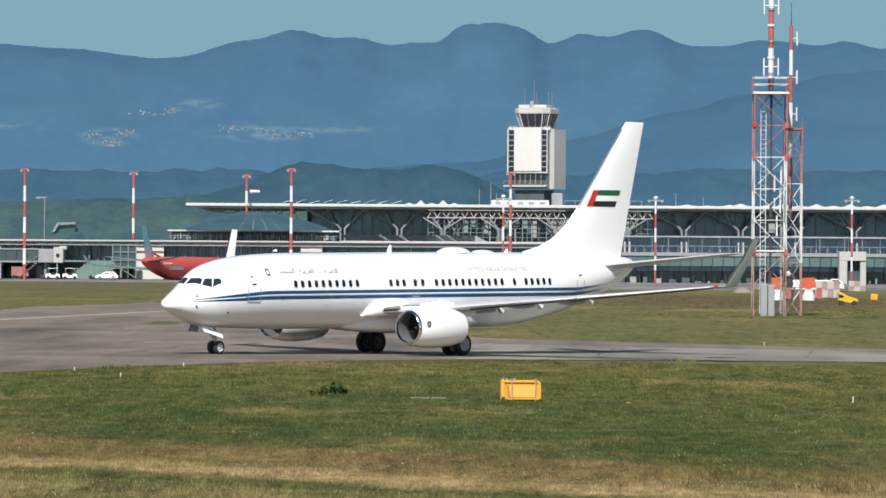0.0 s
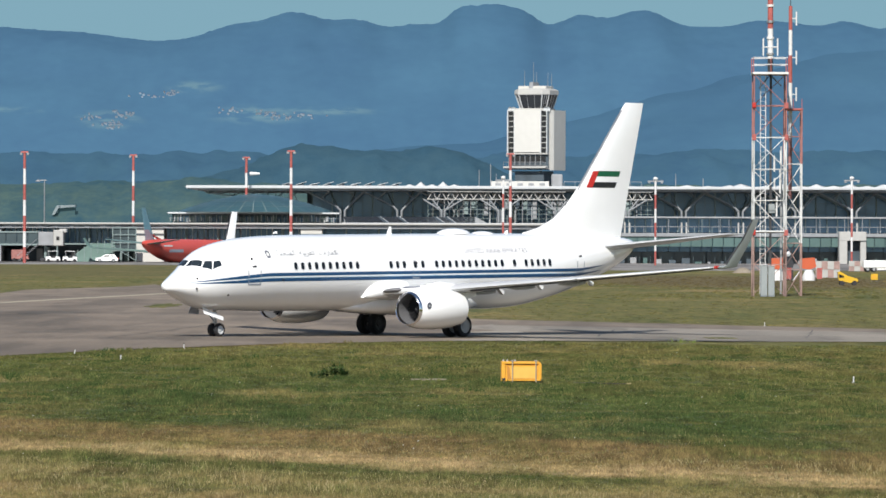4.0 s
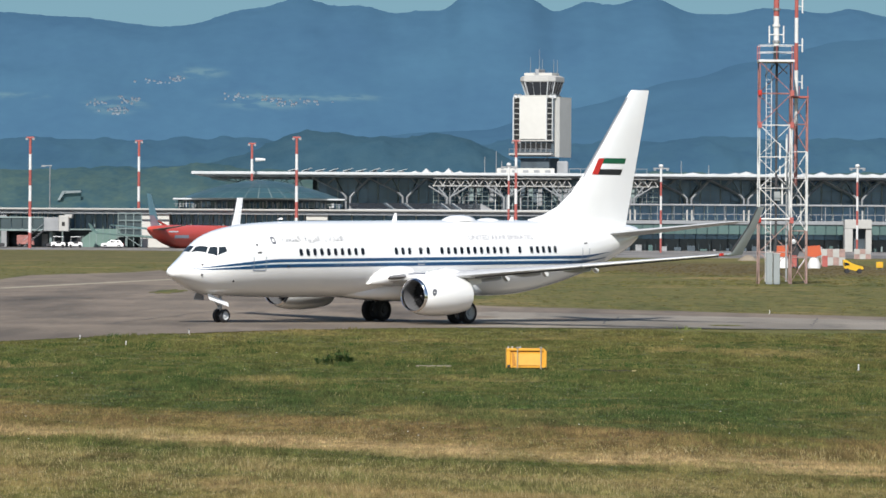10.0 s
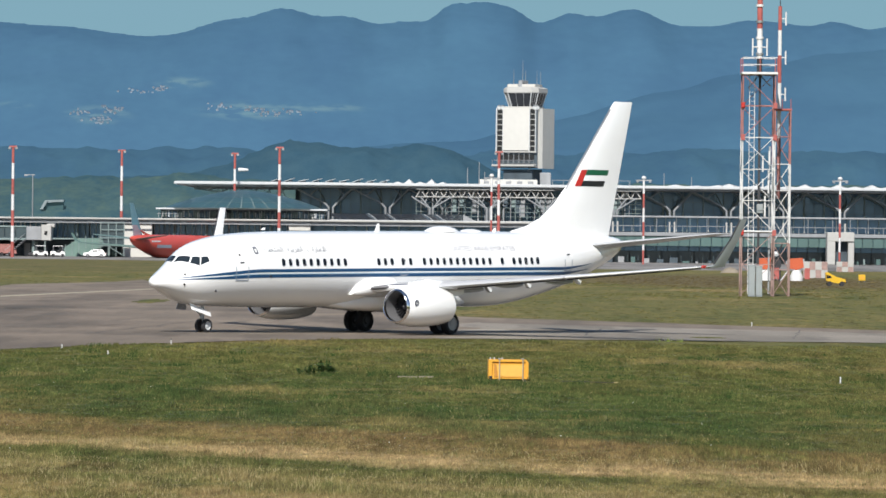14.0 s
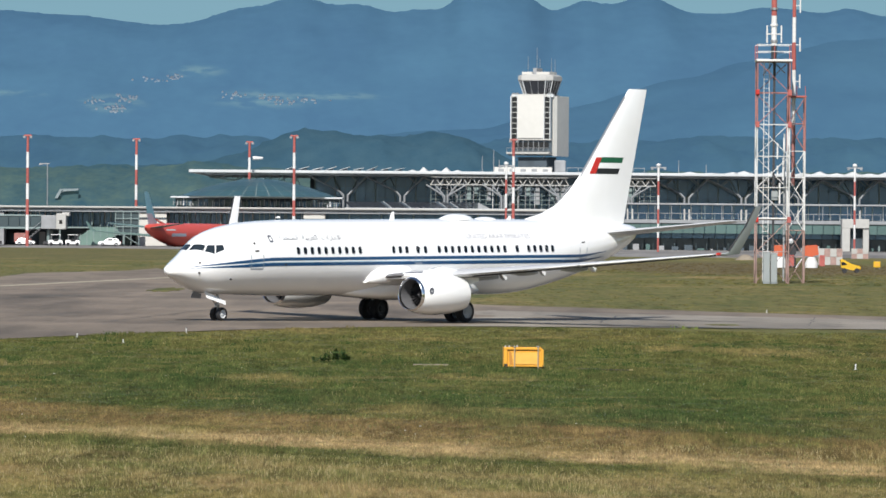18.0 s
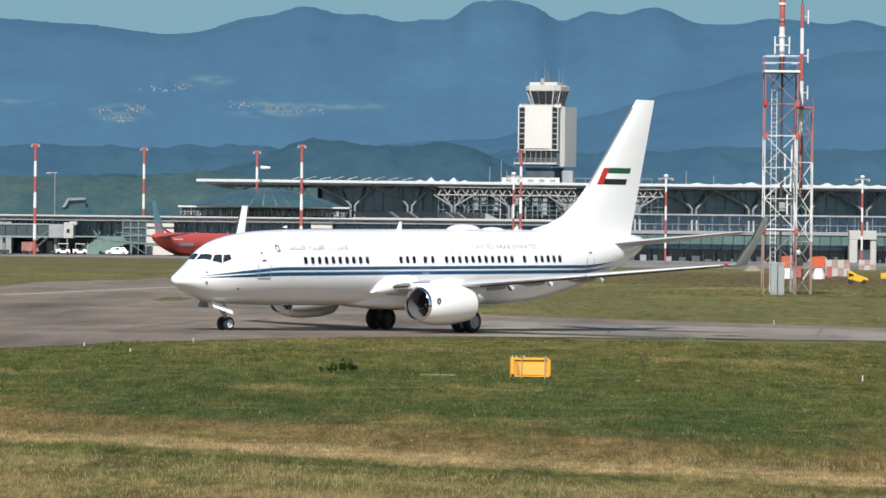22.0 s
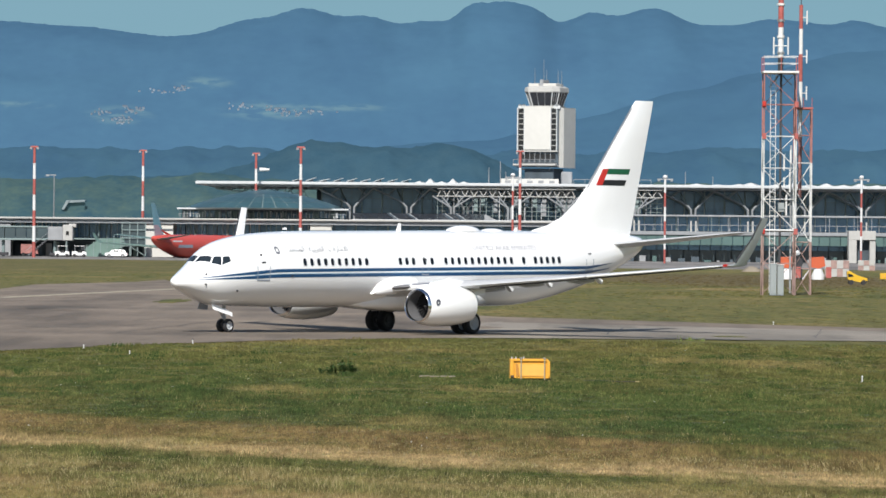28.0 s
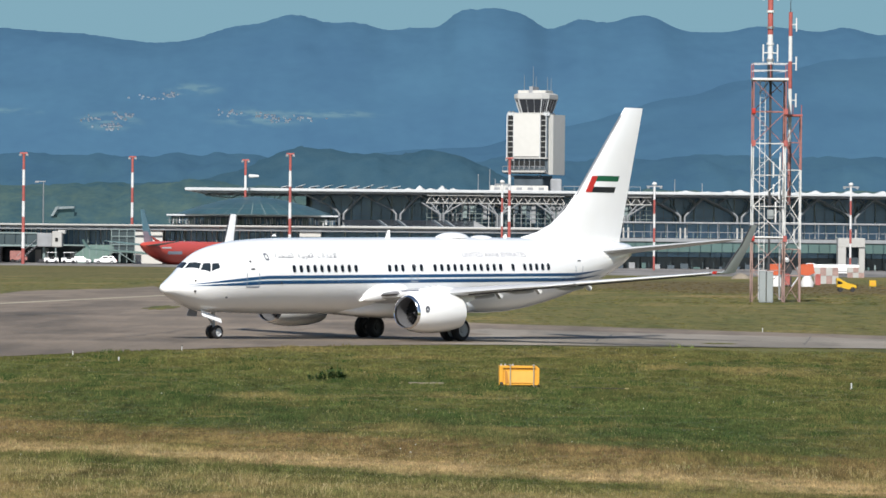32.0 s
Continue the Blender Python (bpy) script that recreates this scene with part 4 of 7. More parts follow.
    for x, z in ((0.0, 41.6), (0.65, 39.5), (-2.0, 39.8), (3.2, 39.4), (4.0, 39.2)):
        part("aerial", Shape().bar((x, 0, 35.9), (x, 0, z), 0.08, 0.04, 6), STEEL, t)
    for x in (-3.9, -3.1, 4.0, 4.6):
        part("dish", Shape().lathe([(0, 0.5), (0.25, 0.35), (0.32, 0.02)], (x, -3.6, 31.6), "y", 14), PALE, t)
    return t


def build_pole(x, y, height, bands=7):
    t = thing("floodlight_mast", "tall thin red and white banded floodlight mast on the apron", "mast", pose(x, y, 0), group="banded floodlight masts")
    for k in range(bands):
        z0, z1 = height * k / bands, height * (k + 1) / bands
        part("pole_section", Shape().bar((0, 0, z0), (0, 0, z1), 0.31 - 0.012 * k, 0.30 - 0.012 * k, 10), MASTRED if (bands - k) % 2 else MASTWHITE, t)
    part("head_frame", Shape().box(-0.7, 0.7, -0.3, 0.3, height - 0.05, height + 0.28, 0.05), MASTRED, t)
    for k in (-1, 1):
        part("lamp", Shape().box(k * 0.6 - 0.22, k * 0.6 + 0.22, -0.5, -0.3, height - 0.35, height + 0.05, 0.04), STEEL, t)
    return t


def build_plant_room():
    t = thing("plant_room", "low white plant room with vents on the terminal roof", "plant room", pose(9.6, 1118, 14.75))
    part("walls", Shape().box(0, 11.5, 0, 6, 0, 1.15, 0.04), PANELWHITE, t)
    for k in range(5):
        part("vent", Shape().box(0.8 + 2.2 * k, 1.9 + 2.2 * k, -0.06, -0.004, 0.3, 0.8), SOFFIT, t)
    part("duct", Shape().box(12.0, 14.2, 0, 3, 0, 2.6, 0.2), SOFFIT, t)
    part("guard_rail", Shape().bar((14.5, 0, 1.1), (30, 0, 1.1), 0.06, n=6), STEEL, t)
    for k in range(8):
        part("rail_post", Shape().bar((14.5 + 2.2 * k, 0, 0), (14.5 + 2.2 * k, 0, 1.1), 0.05, n=6), STEEL, t)


build_plant_room()
build_concourse()
build_hall()
build_front()
build_tower()
for x, y, h in ((-74.6, 1000, 19.6), (-60.3, 1092, 20.4), (-38.3, 1092, 20.0), (-27.1, 1000, 19.9), (12.0, 1000, 19.5)):
    build_pole(x, y, h)


V = lambda x, y, z: (-x, y, z)


def hull_patch(points, out=0.012, steps=6, side=1):
    """A four-cornered skin lying on the hull; corners are (aft, degrees from the crown)."""
    (x0, a0), (x1, a1), (x2, a2), (x3, a3) = points
    grid = []
    for i in range(steps + 1):
        u = i / steps
        for j in range(steps + 1):
            v = j / steps
            x = (x0 * (1 - u) + x3 * u) * (1 - v) + (x1 * (1 - u) + x2 * u) * v
            a = (a0 * (1 - u) + a3 * u) * (1 - v) + (a1 * (1 - u) + a2 * u) * v
            grid.append(hull(x, radians(a) * side, out))
    n = steps + 1
    return Shape().add(grid, [(i * n + j, i * n + j + 1, (i + 1) * n + j + 1, (i + 1) * n + j) for i in range(steps) for j in range(steps)])


def hull_band(low, high, x0, x1, out, count=90, side=1, nz=2):
    """A band along the hull between two heights, each a function of the length."""
    pts, m = [], nz + 1
    for k in range(count + 1):
        x = x0 + (x1 - x0) * k / count
        for q in range(m):
            pts.append(hull(x, side * round_angle(x, low(x) + (high(x) - low(x)) * q / nz), out))
    return Shape().add(pts, [(m * k + j, m * k + m + j, m * k + m + j + 1, m * k + j + 1) for k in range(count) for j in range(nz)])


def foil(lead, trail, y, z, thick, n=9, up=(0, 0, 1), rise=0.0):
    """An aerofoil ring between the leading and trailing edges at a span y."""
    chord, ring = trail - lead, []
    shape = lambda t: 5 * (0.2969 * math.sqrt(t) - 0.126 * t - 0.3516 * t * t + 0.2843 * t**3 - 0.1015 * t**4)
    ts = [0.5 - 0.5 * math.cos(math.pi * k / n) for k in range(n + 1)]
    for t in ts:
        d = thick * chord * shape(t) * 1.15
        ring.append(V(lead + t * chord, y + up[1] * d, z + rise * t + up[2] * d))
    for t in reversed(ts[1:-1]):
        d = -thick * chord * shape(t) * 0.85
        ring.append(V(lead + t * chord, y + up[1] * d, z + rise * t + up[2] * d))
    return ring


def pane_ring(x, z, w, h, out, side, n=12):
    """An upright rounded window outline on the hull."""
    pts = []
    for k in range(n):
        t = 2 * math.pi * k / n
        c, s = math.cos(t), math.sin(t)
        dx = w / 2 * math.copysign(abs(c) ** 0.6, c)
        dz = h / 2 * math.copysign(abs(s) ** 0.6, s)
        pts.append(hull(x + dx, side * round_angle(x + dx, z + dz), out))
    return pts


def wheel(parent, x, y, z, radius, width, rim_material):
    tyre = Shape().lathe([(-width / 2, radius * 0.62), (-width / 2, radius * 0.86), (-width * 0.36, radius * 0.97), (0, radius), (width * 0.36, radius * 0.97), (width / 2, radius * 0.86), (width / 2, radius * 0.62)],
                         V(x, y, z), "y", 28)
    w = part("wheel", tyre, TYRE, parent, smooth=True)
    for s in (-1, 1):
        # inboard brake side is darkened for the shadow it stands in
        part("rim", Shape().lathe([(s * width * 0.44, 0.001), (s * width * 0.44, radius * 0.22), (s * width * 0.30, radius * 0.3), (s * width * 0.34, radius * 0.55), (s * width * 0.47, radius * 0.63)], V(x, y, z), "y", 24),
             rim_material if s * y >= 0 else DARKMETAL, w, "pale metal rim" if s * y >= 0 else "dark brake side of the rim, shade painted in", smooth=True)
    return w


def flat_text(body, size):
    """The built-in font's letters as a flat mesh, its lower left corner at the origin."""
    cu = bpy.data.curves.new("letters", "FONT")
    cu.body, cu.size, cu.resolution_u = body, size, 3
    ob = bpy.data.objects.new("letters", cu)
    scene.collection.objects.link(ob)
    me = bpy.data.meshes.new_from_object(ob.evaluated_get(bpy.context.evaluated_depsgraph_get()))
    bpy.data.objects.remove(ob)
    return me


def build_airliner():
    jet = thing("airliner", "white twin-engine airliner with two blue stripes standing on the taxiway", "airplane",
                pose(-14.26, 280.0, 0, 0, 0, 180 + 48.41))
    # hull
    stations = sorted({s[0] for s in STATIONS} | {0.62 + 0.22 * k for k in range(20)} | {5 + 1.0 * k for k in range(32)} | {33 + 0.4 * k for k in range(10)})
    stations = [x for x in stations if x <= 37.05]
    rings = [[hull(x, 2 * math.pi * k / 56) for k in range(56)] for x in stations]
    body = part("fuselage", Shape().loft(rings), WHITE, jet, "glossy white fuselage", smooth=True)
    # wing root fairing under the belly
    fair = []
    for x, y, z0, z1 in ((12.8, 0.7, 1.36, 1.9), (13.6, 0.95, 1.26, 1.8), (14.4, 1.22, 1.20, 2.0), (15.2, 1.50, 1.14, 2.2), (16.2, 1.95, 1.10, 2.7), (17, 2.12, 1.06, 2.90), (20.3, 2.02, 1.06, 2.50), (21.9, 1.6, 1.18, 2.2), (23.2, 0.9, 1.36, 1.9)):
        ring = []
        for k in range(24):
            a = 2 * math.pi * k / 24
            c, s = math.sin(a), math.cos(a)
            ring.append(V(x, y * math.copysign(abs(c) ** 0.7, c), (z0 + z1) / 2 + (z1 - z0) / 2 * math.copysign(abs(s) ** 0.8, s)))
        fair.append(ring)
    part("belly_fairing", Shape().loft(fair), WHITE, jet, smooth=True)
    for s in (1, -1):
        fillet = [[V(x + 0.12 * math.cos(a), s * (y + q * math.cos(a) * 0.9), z + q * math.sin(a)) for a in (2 * math.pi * k / 20 for k in range(20))]
                  for x, y, z, q in ((13.40, 1.44, 2.14, 0.05), (13.50, 1.52, 2.20, 0.20), (13.75, 1.60, 2.29, 0.33), (14.2, 1.70, 2.37, 0.42), (15.0, 1.84, 2.44, 0.44), (16.2, 1.9, 2.46, 0.42))]
        part("root_fillet", Shape().loft(fillet), WHITE, jet, "rounded white wing root", smooth=True)
    # stripes
    rise = lambda x: 0.0072 * (x - 10)
    dip = lambda x: -0.045 * max(0.0, 6.5 - x) ** 1.35 * 0.62
    up_hi = lambda x: 3.33 + rise(x) + dip(x) * 1.7 + 0.05 * max(0, (x - 30.5)) ** 1.2
    full = lambda x: 0.160 * min(1.0, max(0.02, (x - 0.95) / 3.7)) * min(1.0, max(0.03, 1 - (x - 30.6) / 2.7))
    up_lo = lambda x: up_hi(x) - full(x)
    lo_hi = lambda x: 3.060 + rise(x) + dip(x) * 0.92 + 0.05 * max(0, (x - 30.5)) ** 1.2
    lo_lo = lambda x: lo_hi(x) - full(x)
    for s in (1, -1):
        part("stripe", hull_band(up_lo, up_hi, 1.15, 33.2, 0.008, side=s), BLUE, body, "deep blue stripe")
        part("stripe", hull_band(lo_lo, lo_hi, 1.15, 33.0, 0.008, side=s), BLUE, body, "deep blue stripe")
        part("stripe", hull_band(lambda x: lo_hi(x) + 0.012, lambda x: lo_hi(x) + 0.038, 4.6, 31.0, 0.008, side=s), PALEBLUE, body, "thin pale blue stripe")
    # cabin windows
    places = [8.16 + 0.515 * k for k in range(10)] + [15.37 + 0.51 * k for k in range(3)] + [17.25, 17.84] + [18.92 + 0.522 * k for k in range(11)] + [25.14] + [26.09 + 0.49 * k for k in range(5)]
    for s in (1, -1):
        for x in places:
            z = 3.65 + 0.0075 * (x - 8.16)
            frame_shape = Shape()
            frame_shape.loft([pane_ring(x, z, 0.30, 0.42, 0.004, s), pane_ring(x, z, 0.31, 0.43, 0.010, s)], caps=False)
            frame_shape.add(pane_ring(x, z, 0.25, 0.37, 0.007, s), [tuple(range(12))])
            part("cabin_window", frame_shape, PANE, body)
    # cockpit panes
    for s in (1, -1):
        for quad in (((1.95, 3), (2.31, 3), (2.51, 32.4), (2.27, 40.5)), ((2.28, 44.3), (2.57, 35.4), (2.86, 45.7), (2.64, 63.6)), ((2.70, 63.0), (2.92, 47.8), (3.25, 52.9), (3.23, 63.3))):
            part("cockpit_window", hull_patch(quad, 0.012, 6, s), COCKPIT, body, "dark cockpit glass")
    # doors: raised thin outlines
    def door(x0, x1, z0, z1, side, label):
        d = Shape()
        w, mid = 0.05, z0 + 0.42 * (z1 - z0)
        upper = Shape()
        for a, b in ((x0, x0 + w), (x1 - w, x1)):
            for sh, c, e in ((d, z0, mid), (upper, mid, z1)):
                band = hull_band(lambda x: c, lambda x: e, a, b, 0.010, 1, side, 10)
                sh.add(band.v, band.f)
        for sh, a, b in ((d, z0, z0 + w + 0.02), (upper, z1 - w, z1)):
            band = hull_band(lambda x: a, lambda x: b, x0, x1, 0.011, 6, side)
            sh.add(band.v, band.f)
        dr = part("door", d, SEAM, body, label)
        # upper outline is painted pale for the glare on the hull
        part("upper_seam", upper, PALESEAM, dr)
        part("door_handle", hull_patch([((x0 + x1) / 2 - 0.12, 74), ((x0 + x1) / 2 + 0.16, 74), ((x0 + x1) / 2 + 0.16, 76.5), ((x0 + x1) / 2 - 0.12, 76.5)], 0.014, 2, side), DARKMETAL, dr)
    for s in (1, -1):
        door(4.76, 5.64, 2.70, 4.45, s, "grey door outline")
        door(30.45, 31.15, 3.22, 4.75, s, "grey door outline")
        door(17.02, 17.55, 2.98, 4.05, s, "overwing exit outline")
    # emblem, writing
    em = Shape()
    em.add(*ring_disc(6.37, 4.25, 0.15, 0.19))
    part("emblem", em, EMBLEM, body, "small round grey emblem")
    me = flat_text("UNITED ARAB EMIRATES", 0.36)
    wide = max(v.co.x for v in me.vertices)
    for v in me.vertices:
        x = 21.30 + v.co.x / wide * 5.15
        v.co = hull(x, round_angle(x, 4.30 + 0.006 * (x - 21.3) + v.co.y * 0.95), 0.012)
    me.materials.append(LETTER)
    t = new("lettering", me)
    t.parent = body
    tagged(t, "grey capital lettering")
    script = flat_text("\uFE93\uFEAA\uFEA4\uFE98\uFEE4\uFEDF\uFE8D  \uFE94\uFEF4\uFE91\uFEAE\uFECC\uFEDF\uFE8D  \uFE95\uFE8D\uFEAD\uFE8E\uFEE3\uFEFB\uFE8D", 0.62)
    wide = max(v.co.x for v in script.vertices)
    for v in script.vertices:
        x = 6.98 + v.co.x / wide * 4.62
        v.co = hull(x, round_angle(x, 4.19 + 0.006 * (x - 7.17) + v.co.y * 0.62), 0.012)
    script.materials.append(EMBLEM)
    t = new("script_lettering", script)
    t.parent = body
    tagged(t, "grey flowing script lettering")
    # wings
    for s in (1, -1):
        rings = [foil(14.3, 21.2, 1.2 * s, 2.10, 0.115, rise=0.12), foil(14.75, 21.2, 2.0 * s, 2.18, 0.115, rise=0.13), foil(16.55, 21.25, 5.7 * s, 2.50, 0.092, rise=0.17), foil(19.5, 22.45, 11.5 * s, 3.05, 0.072, rise=0.14),
                 foil(22.5, 24.0, 17.6 * s, 3.64, 0.075, rise=0.03)]
        wing = part("wing", Shape().loft(rings), WINGGREY, jet, "grey swept wing with bright leading edge", smooth=True)
        slat = Shape()
        for inner, outer in (((16.9, 5.9, 2.50), (19.3, 11.0, 3.0)), ((19.4, 11.15, 3.02), (22.4, 17.4, 3.62))):
            ring = lambda p, r: [V(p[0] - 0.04 + r * math.cos(k * math.pi / 4) * 1.6, p[1] * s, p[2] + r * math.sin(k * math.pi / 4)) for k in range(8)]
            slat.loft([ring(inner, 0.058), ring(outer, 0.034)])
        gap = Shape()
        for inner, outer in (((16.92, 5.9, 2.38), (19.32, 11.0, 2.90)), ((19.42, 11.15, 2.92), (22.42, 17.4, 3.55))):
            gap.loft([[V(p[0] + 0.10 + 0.10 * math.cos(k * math.pi / 3), p[1] * s, p[2] + q * math.sin(k * math.pi / 3)) for k in range(6)] for p, q in ((inner, 0.035), (outer, 0.022))])
        part("slat_gap", gap, DARKMETAL, wing, "dark gap under the leading edge")
        part("slat", slat, SLATMETAL, wing, "polished leading edge", smooth=True)
        part("inboard_slat", Shape().loft([[V(p[0] - 0.02 + q * math.cos(k * math.pi / 4) * 1.8, p[1] * s, p[2] - 0.02 + q * math.sin(k * math.pi / 4)) for k in range(8)] for p, q in (((14.75, 2.0, 2.34), 0.20), ((15.85, 4.2, 2.46), 0.17))]), WHITE, wing, "white inboard leading edge", smooth=True)
        slot = lambda p, q: [V(p[0] - 0.06 + q * math.cos(k * math.pi / 6) * 1.9, p[1] * s, p[2] - 0.01 + 0.75 * q * math.sin(k * math.pi / 6)) for k in range(12)]
        part("light_bay", Shape().loft([slot((14.60, 2.10, 2.32), 0.05), slot((14.68, 2.26, 2.36), 0.15), slot((14.94, 2.78, 2.42), 0.16), slot((15.06, 3.0, 2.42), 0.05)]), INLET, wing, "dark recessed light bay", smooth=True)
        part("slot_strip", Shape().loft([slot((15.12, 3.05, 2.52), 0.06), slot((15.80, 4.3, 2.60), 0.06)]), CHROME, wing, "thin polished strip", smooth=True)
        part("landing_light", Shape().lathe([(-14.62, 0.004), (-14.62, 0.13), (-14.8, 0.15)], (0, 2.25 * s, 2.34), "x", 14), TRIM, wing, "round landing light")
        flex = 0.0 if s > 0 else 0.4
        lean = (0, -0.97 * s, 0.25)
        rings = [foil(22.5, 24.0, 17.6 * s, 3.63, 0.10), foil(22.80, 24.12, 17.74 * s, 3.66, 0.09, up=(0, -0.6 * s, 0.8)), foil(23.16, 24.08, 17.80 * s, 3.78, 0.08, up=lean), foil(23.98, 24.65, 18.2 * s, 5.05 + flex * 0.5, 0.08, up=lean),
                 foil(24.55, 25.05, 18.40 * s, 6.10 + flex, 0.08, up=lean)]
        part("winglet", Shape().loft(rings), WINGLETGREY if s > 0 else WHITE, wing, "upturned grey winglet" if s > 0 else "upturned white winglet", smooth=True)
        front = [(23.14, 17.79, 3.80), (23.96, 18.19, 5.05 + flex * 0.5), (24.53, 18.39, 6.08 + flex)]
        lip = Shape()
        for a, b in zip(front, front[1:]):
            lip.bar(V(a[0], a[1] * s, a[2]), V(b[0], b[1] * s, b[2]), 0.045, 0.035, 6)
        part("winglet_edge", lip, DARKMETAL, wing, "dark winglet leading edge")
        part("wingtip_light", Shape().box(-22.8, -22.42, 17.6 * s - 0.06, 17.6 * s + 0.06, 3.57, 3.72, 0.03), RED if s > 0 else GREEN, wing, "coloured wingtip light")
        for x, y, z in ((21.22, 4.0, 2.40), (21.50, 6.45, 2.67), (21.98, 9.45, 2.90)):  # slim canoes that end in a bright wedge behind the wing
            pod = [(V(x - 2.2, y * s, z - 0.16), 0.03), (V(x - 1.5, y * s, z - 0.19), 0.09), (V(x - 0.6, y * s, z - 0.13), 0.11), (V(x - 0.1, y * s, z - 0.08), 0.09)]
            canoe = part("flap_fairing", Shape().loft([[(p[0], p[1] + q * 0.8 * math.cos(k * math.pi / 5), p[2] + q * math.sin(k * math.pi / 5)) for k in range(10)] for p, q in pod]), WINGGREY, wing, "slim grey flap fairing", smooth=True)
            # sun behind the wing is painted as a white tip on the grey body
            wedge = [[V(x + a, y * s + w, z + b) for a, b in ((0.00, 0.10), (0.52, -0.08), (0.42, -0.26), (0.30, -0.20))] for w in (-0.11, 0.11)]
            part("fairing_tip", Shape().loft(wedge), WHITE, canoe, "pointed tip, white for the sun it catches")
        # tailplane
        rings = [foil(33.0, 36.7, 0.5 * s, 4.57, 0.085), foil(36.6, 38.1, 7.1 * s, 5.33, 0.065), foil(36.75, 38.12, 7.2 * s, 5.34, 0.05)]
        part("tailplane", Shape().loft(rings), WINGGREY, jet, "grey tailplane", smooth=True)
        # engine
        ey, ez = 4.83 * s, 1.44 if s > 0 else 1.63
        flat = lambda sh: Shape().add([(p[0], p[1], ez + (p[2] - ez) * (0.93 if p[2] < ez else 1.0)) for p in sh.v], sh.f)
        cowl = Shape().lathe([(-13.48, 0.905), (-13.62, 0.955), (-13.9, 1.03), (-14.5, 1.11), (-15.3, 1.12), (-16.2, 1.07), (-17.0, 0.93), (-17.0, 0.87), (-16.2, 0.80)], (0, ey, ez), "x", 40)
        eng = part("engine", flat(cowl), WHITE, jet, "white engine nacelle", smooth=True)
        part("inlet_lip", flat(Shape().lathe([(-13.48, 0.905), (-13.40, 0.885), (-13.34, 0.855), (-13.32, 0.83), (-13.35, 0.805), (-13.5, 0.78)], (0, ey, ez), "x", 40)), CHROME, eng, "polished inlet lip", smooth=True)
        part("inlet_duct", flat(Shape().lathe([(-13.5, 0.78), (-13.9, 0.76), (-14.35, 0.775)], (0, ey, ez), "x", 40)), INLET, eng, "grey inlet lining", smooth=True)
        fan = part("fan", Shape().lathe([(-14.36, 0.78), (-14.34, 0.03)], (0, ey, ez), "x", 24), TYRE, eng, "dark fan disc")
        part("spinner", Shape().lathe([(-14.30, 0.24), (-14.12, 0.17), (-13.98, 0.07), (-13.93, 0.004)], (0, ey, ez), "x", 20), DARKMETAL, fan, "dark pointed spinner", smooth=True)
        for k in range(24):
            a = 2 * math.pi * k / 24
            c, d = math.cos(a), math.sin(a)
            c2, d2 = math.cos(a + 0.20), math.sin(a + 0.20)
            part("fan_blade", Shape().add([(-14.30, ey + 0.24 * c, ez + 0.24 * d), (-14.22, ey + 0.24 * c2, ez + 0.24 * d2), (-14.18, ey + 0.76 * c2, ez + 0.74 * d2), (-14.30, ey + 0.76 * c, ez + 0.74 * d)], [(0, 1, 2, 3)]),
                 TYRE, fan)
        part("exhaust_core", Shape().lathe([(-16.6, 0.58), (-17.2, 0.50), (-17.6, 0.36), (-17.6, 0.32), (-17.5, 0.22), (-17.8, 0.05)], (0, ey, ez + 0.05), "x", 28), DARKMETAL, eng, "bare metal exhaust core", smooth=True)
        pyl = []
        for x, z0, z1, w in ((14.4, 2.45, 2.66, 0.10), (15.6, 2.3, 2.86, 0.22), (16.8, 2.0, 2.72, 0.22), (17.8, 1.95, 2.45, 0.16), (18.6, 2.1, 2.4, 0.05)):
            pyl.append([V(x, ey - w, z0), V(x, ey + w, z0), V(x, ey + w * 0.7, z1), V(x, ey - w * 0.7, z1)])
        part("pylon", Shape().loft(pyl), WHITE, jet, smooth=True)
        part("nacelle_emblem", Shape().lathe([(0, 0.05), (0, 0.18)], V(13.86, ey + 1.035 * s, ez + 0.20), "y", 14), EMBLEM, eng, "small dark ring emblem")
        # main gear
        dz = GEAR_SINK if s > 0 else 0.0  # the port leg reaches lower on the falling tarmac
        leg = part("main_gear", Shape().bar(V(19.13, 2.92 * s, 0.6 + dz), V(19.03, 2.77 * s, 2.2), 0.12, 0.15, 12), STEEL, jet, "steel main gear leg", smooth=True)
        part("axle", Shape().bar(V(19.18, 2.47 * s, 0.56 + dz), V(19.18, 3.57 * s, 0.56 + dz), 0.09, n=10), STEEL, leg)
        part("drag_brace", Shape().bar(V(19.13, 2.92 * s, 0.9), V(19.93, 2.37 * s, 2.0), 0.06, n=8), STEEL, leg)
        part("gear_door", Shape().box(-19.58, -18.68, 3.19 * s - 0.03, 3.19 * s + 0.03, 1.05, 2.1, 0.02), WHITE, leg)
        for y in (2.60, 3.41):
            wheel(leg, 19.18, y * s, 0.575 + dz, 0.58, 0.42, TRIM)
    # fin
    fin_rings = []
    for lead, trail, z, t in ((30.35, 36.1, 5.10, 0.075), (31.0, 36.33, 6.0, 0.085), (32.37, 36.75, 7.65, 0.09), (34.4, 37.38, 10.05, 0.09), (36.3, 37.98, 12.32, 0.085), (36.5, 38.02, 12.52, 0.05)):
        fin_rings.append(foil(lead, trail, 0, z, t, 11, up=(0, 1, 0)))
    fin = part("fin", Shape().loft(fin_rings), WHITE, jet, "tall white tail fin", smooth=True)
    dorsal = []
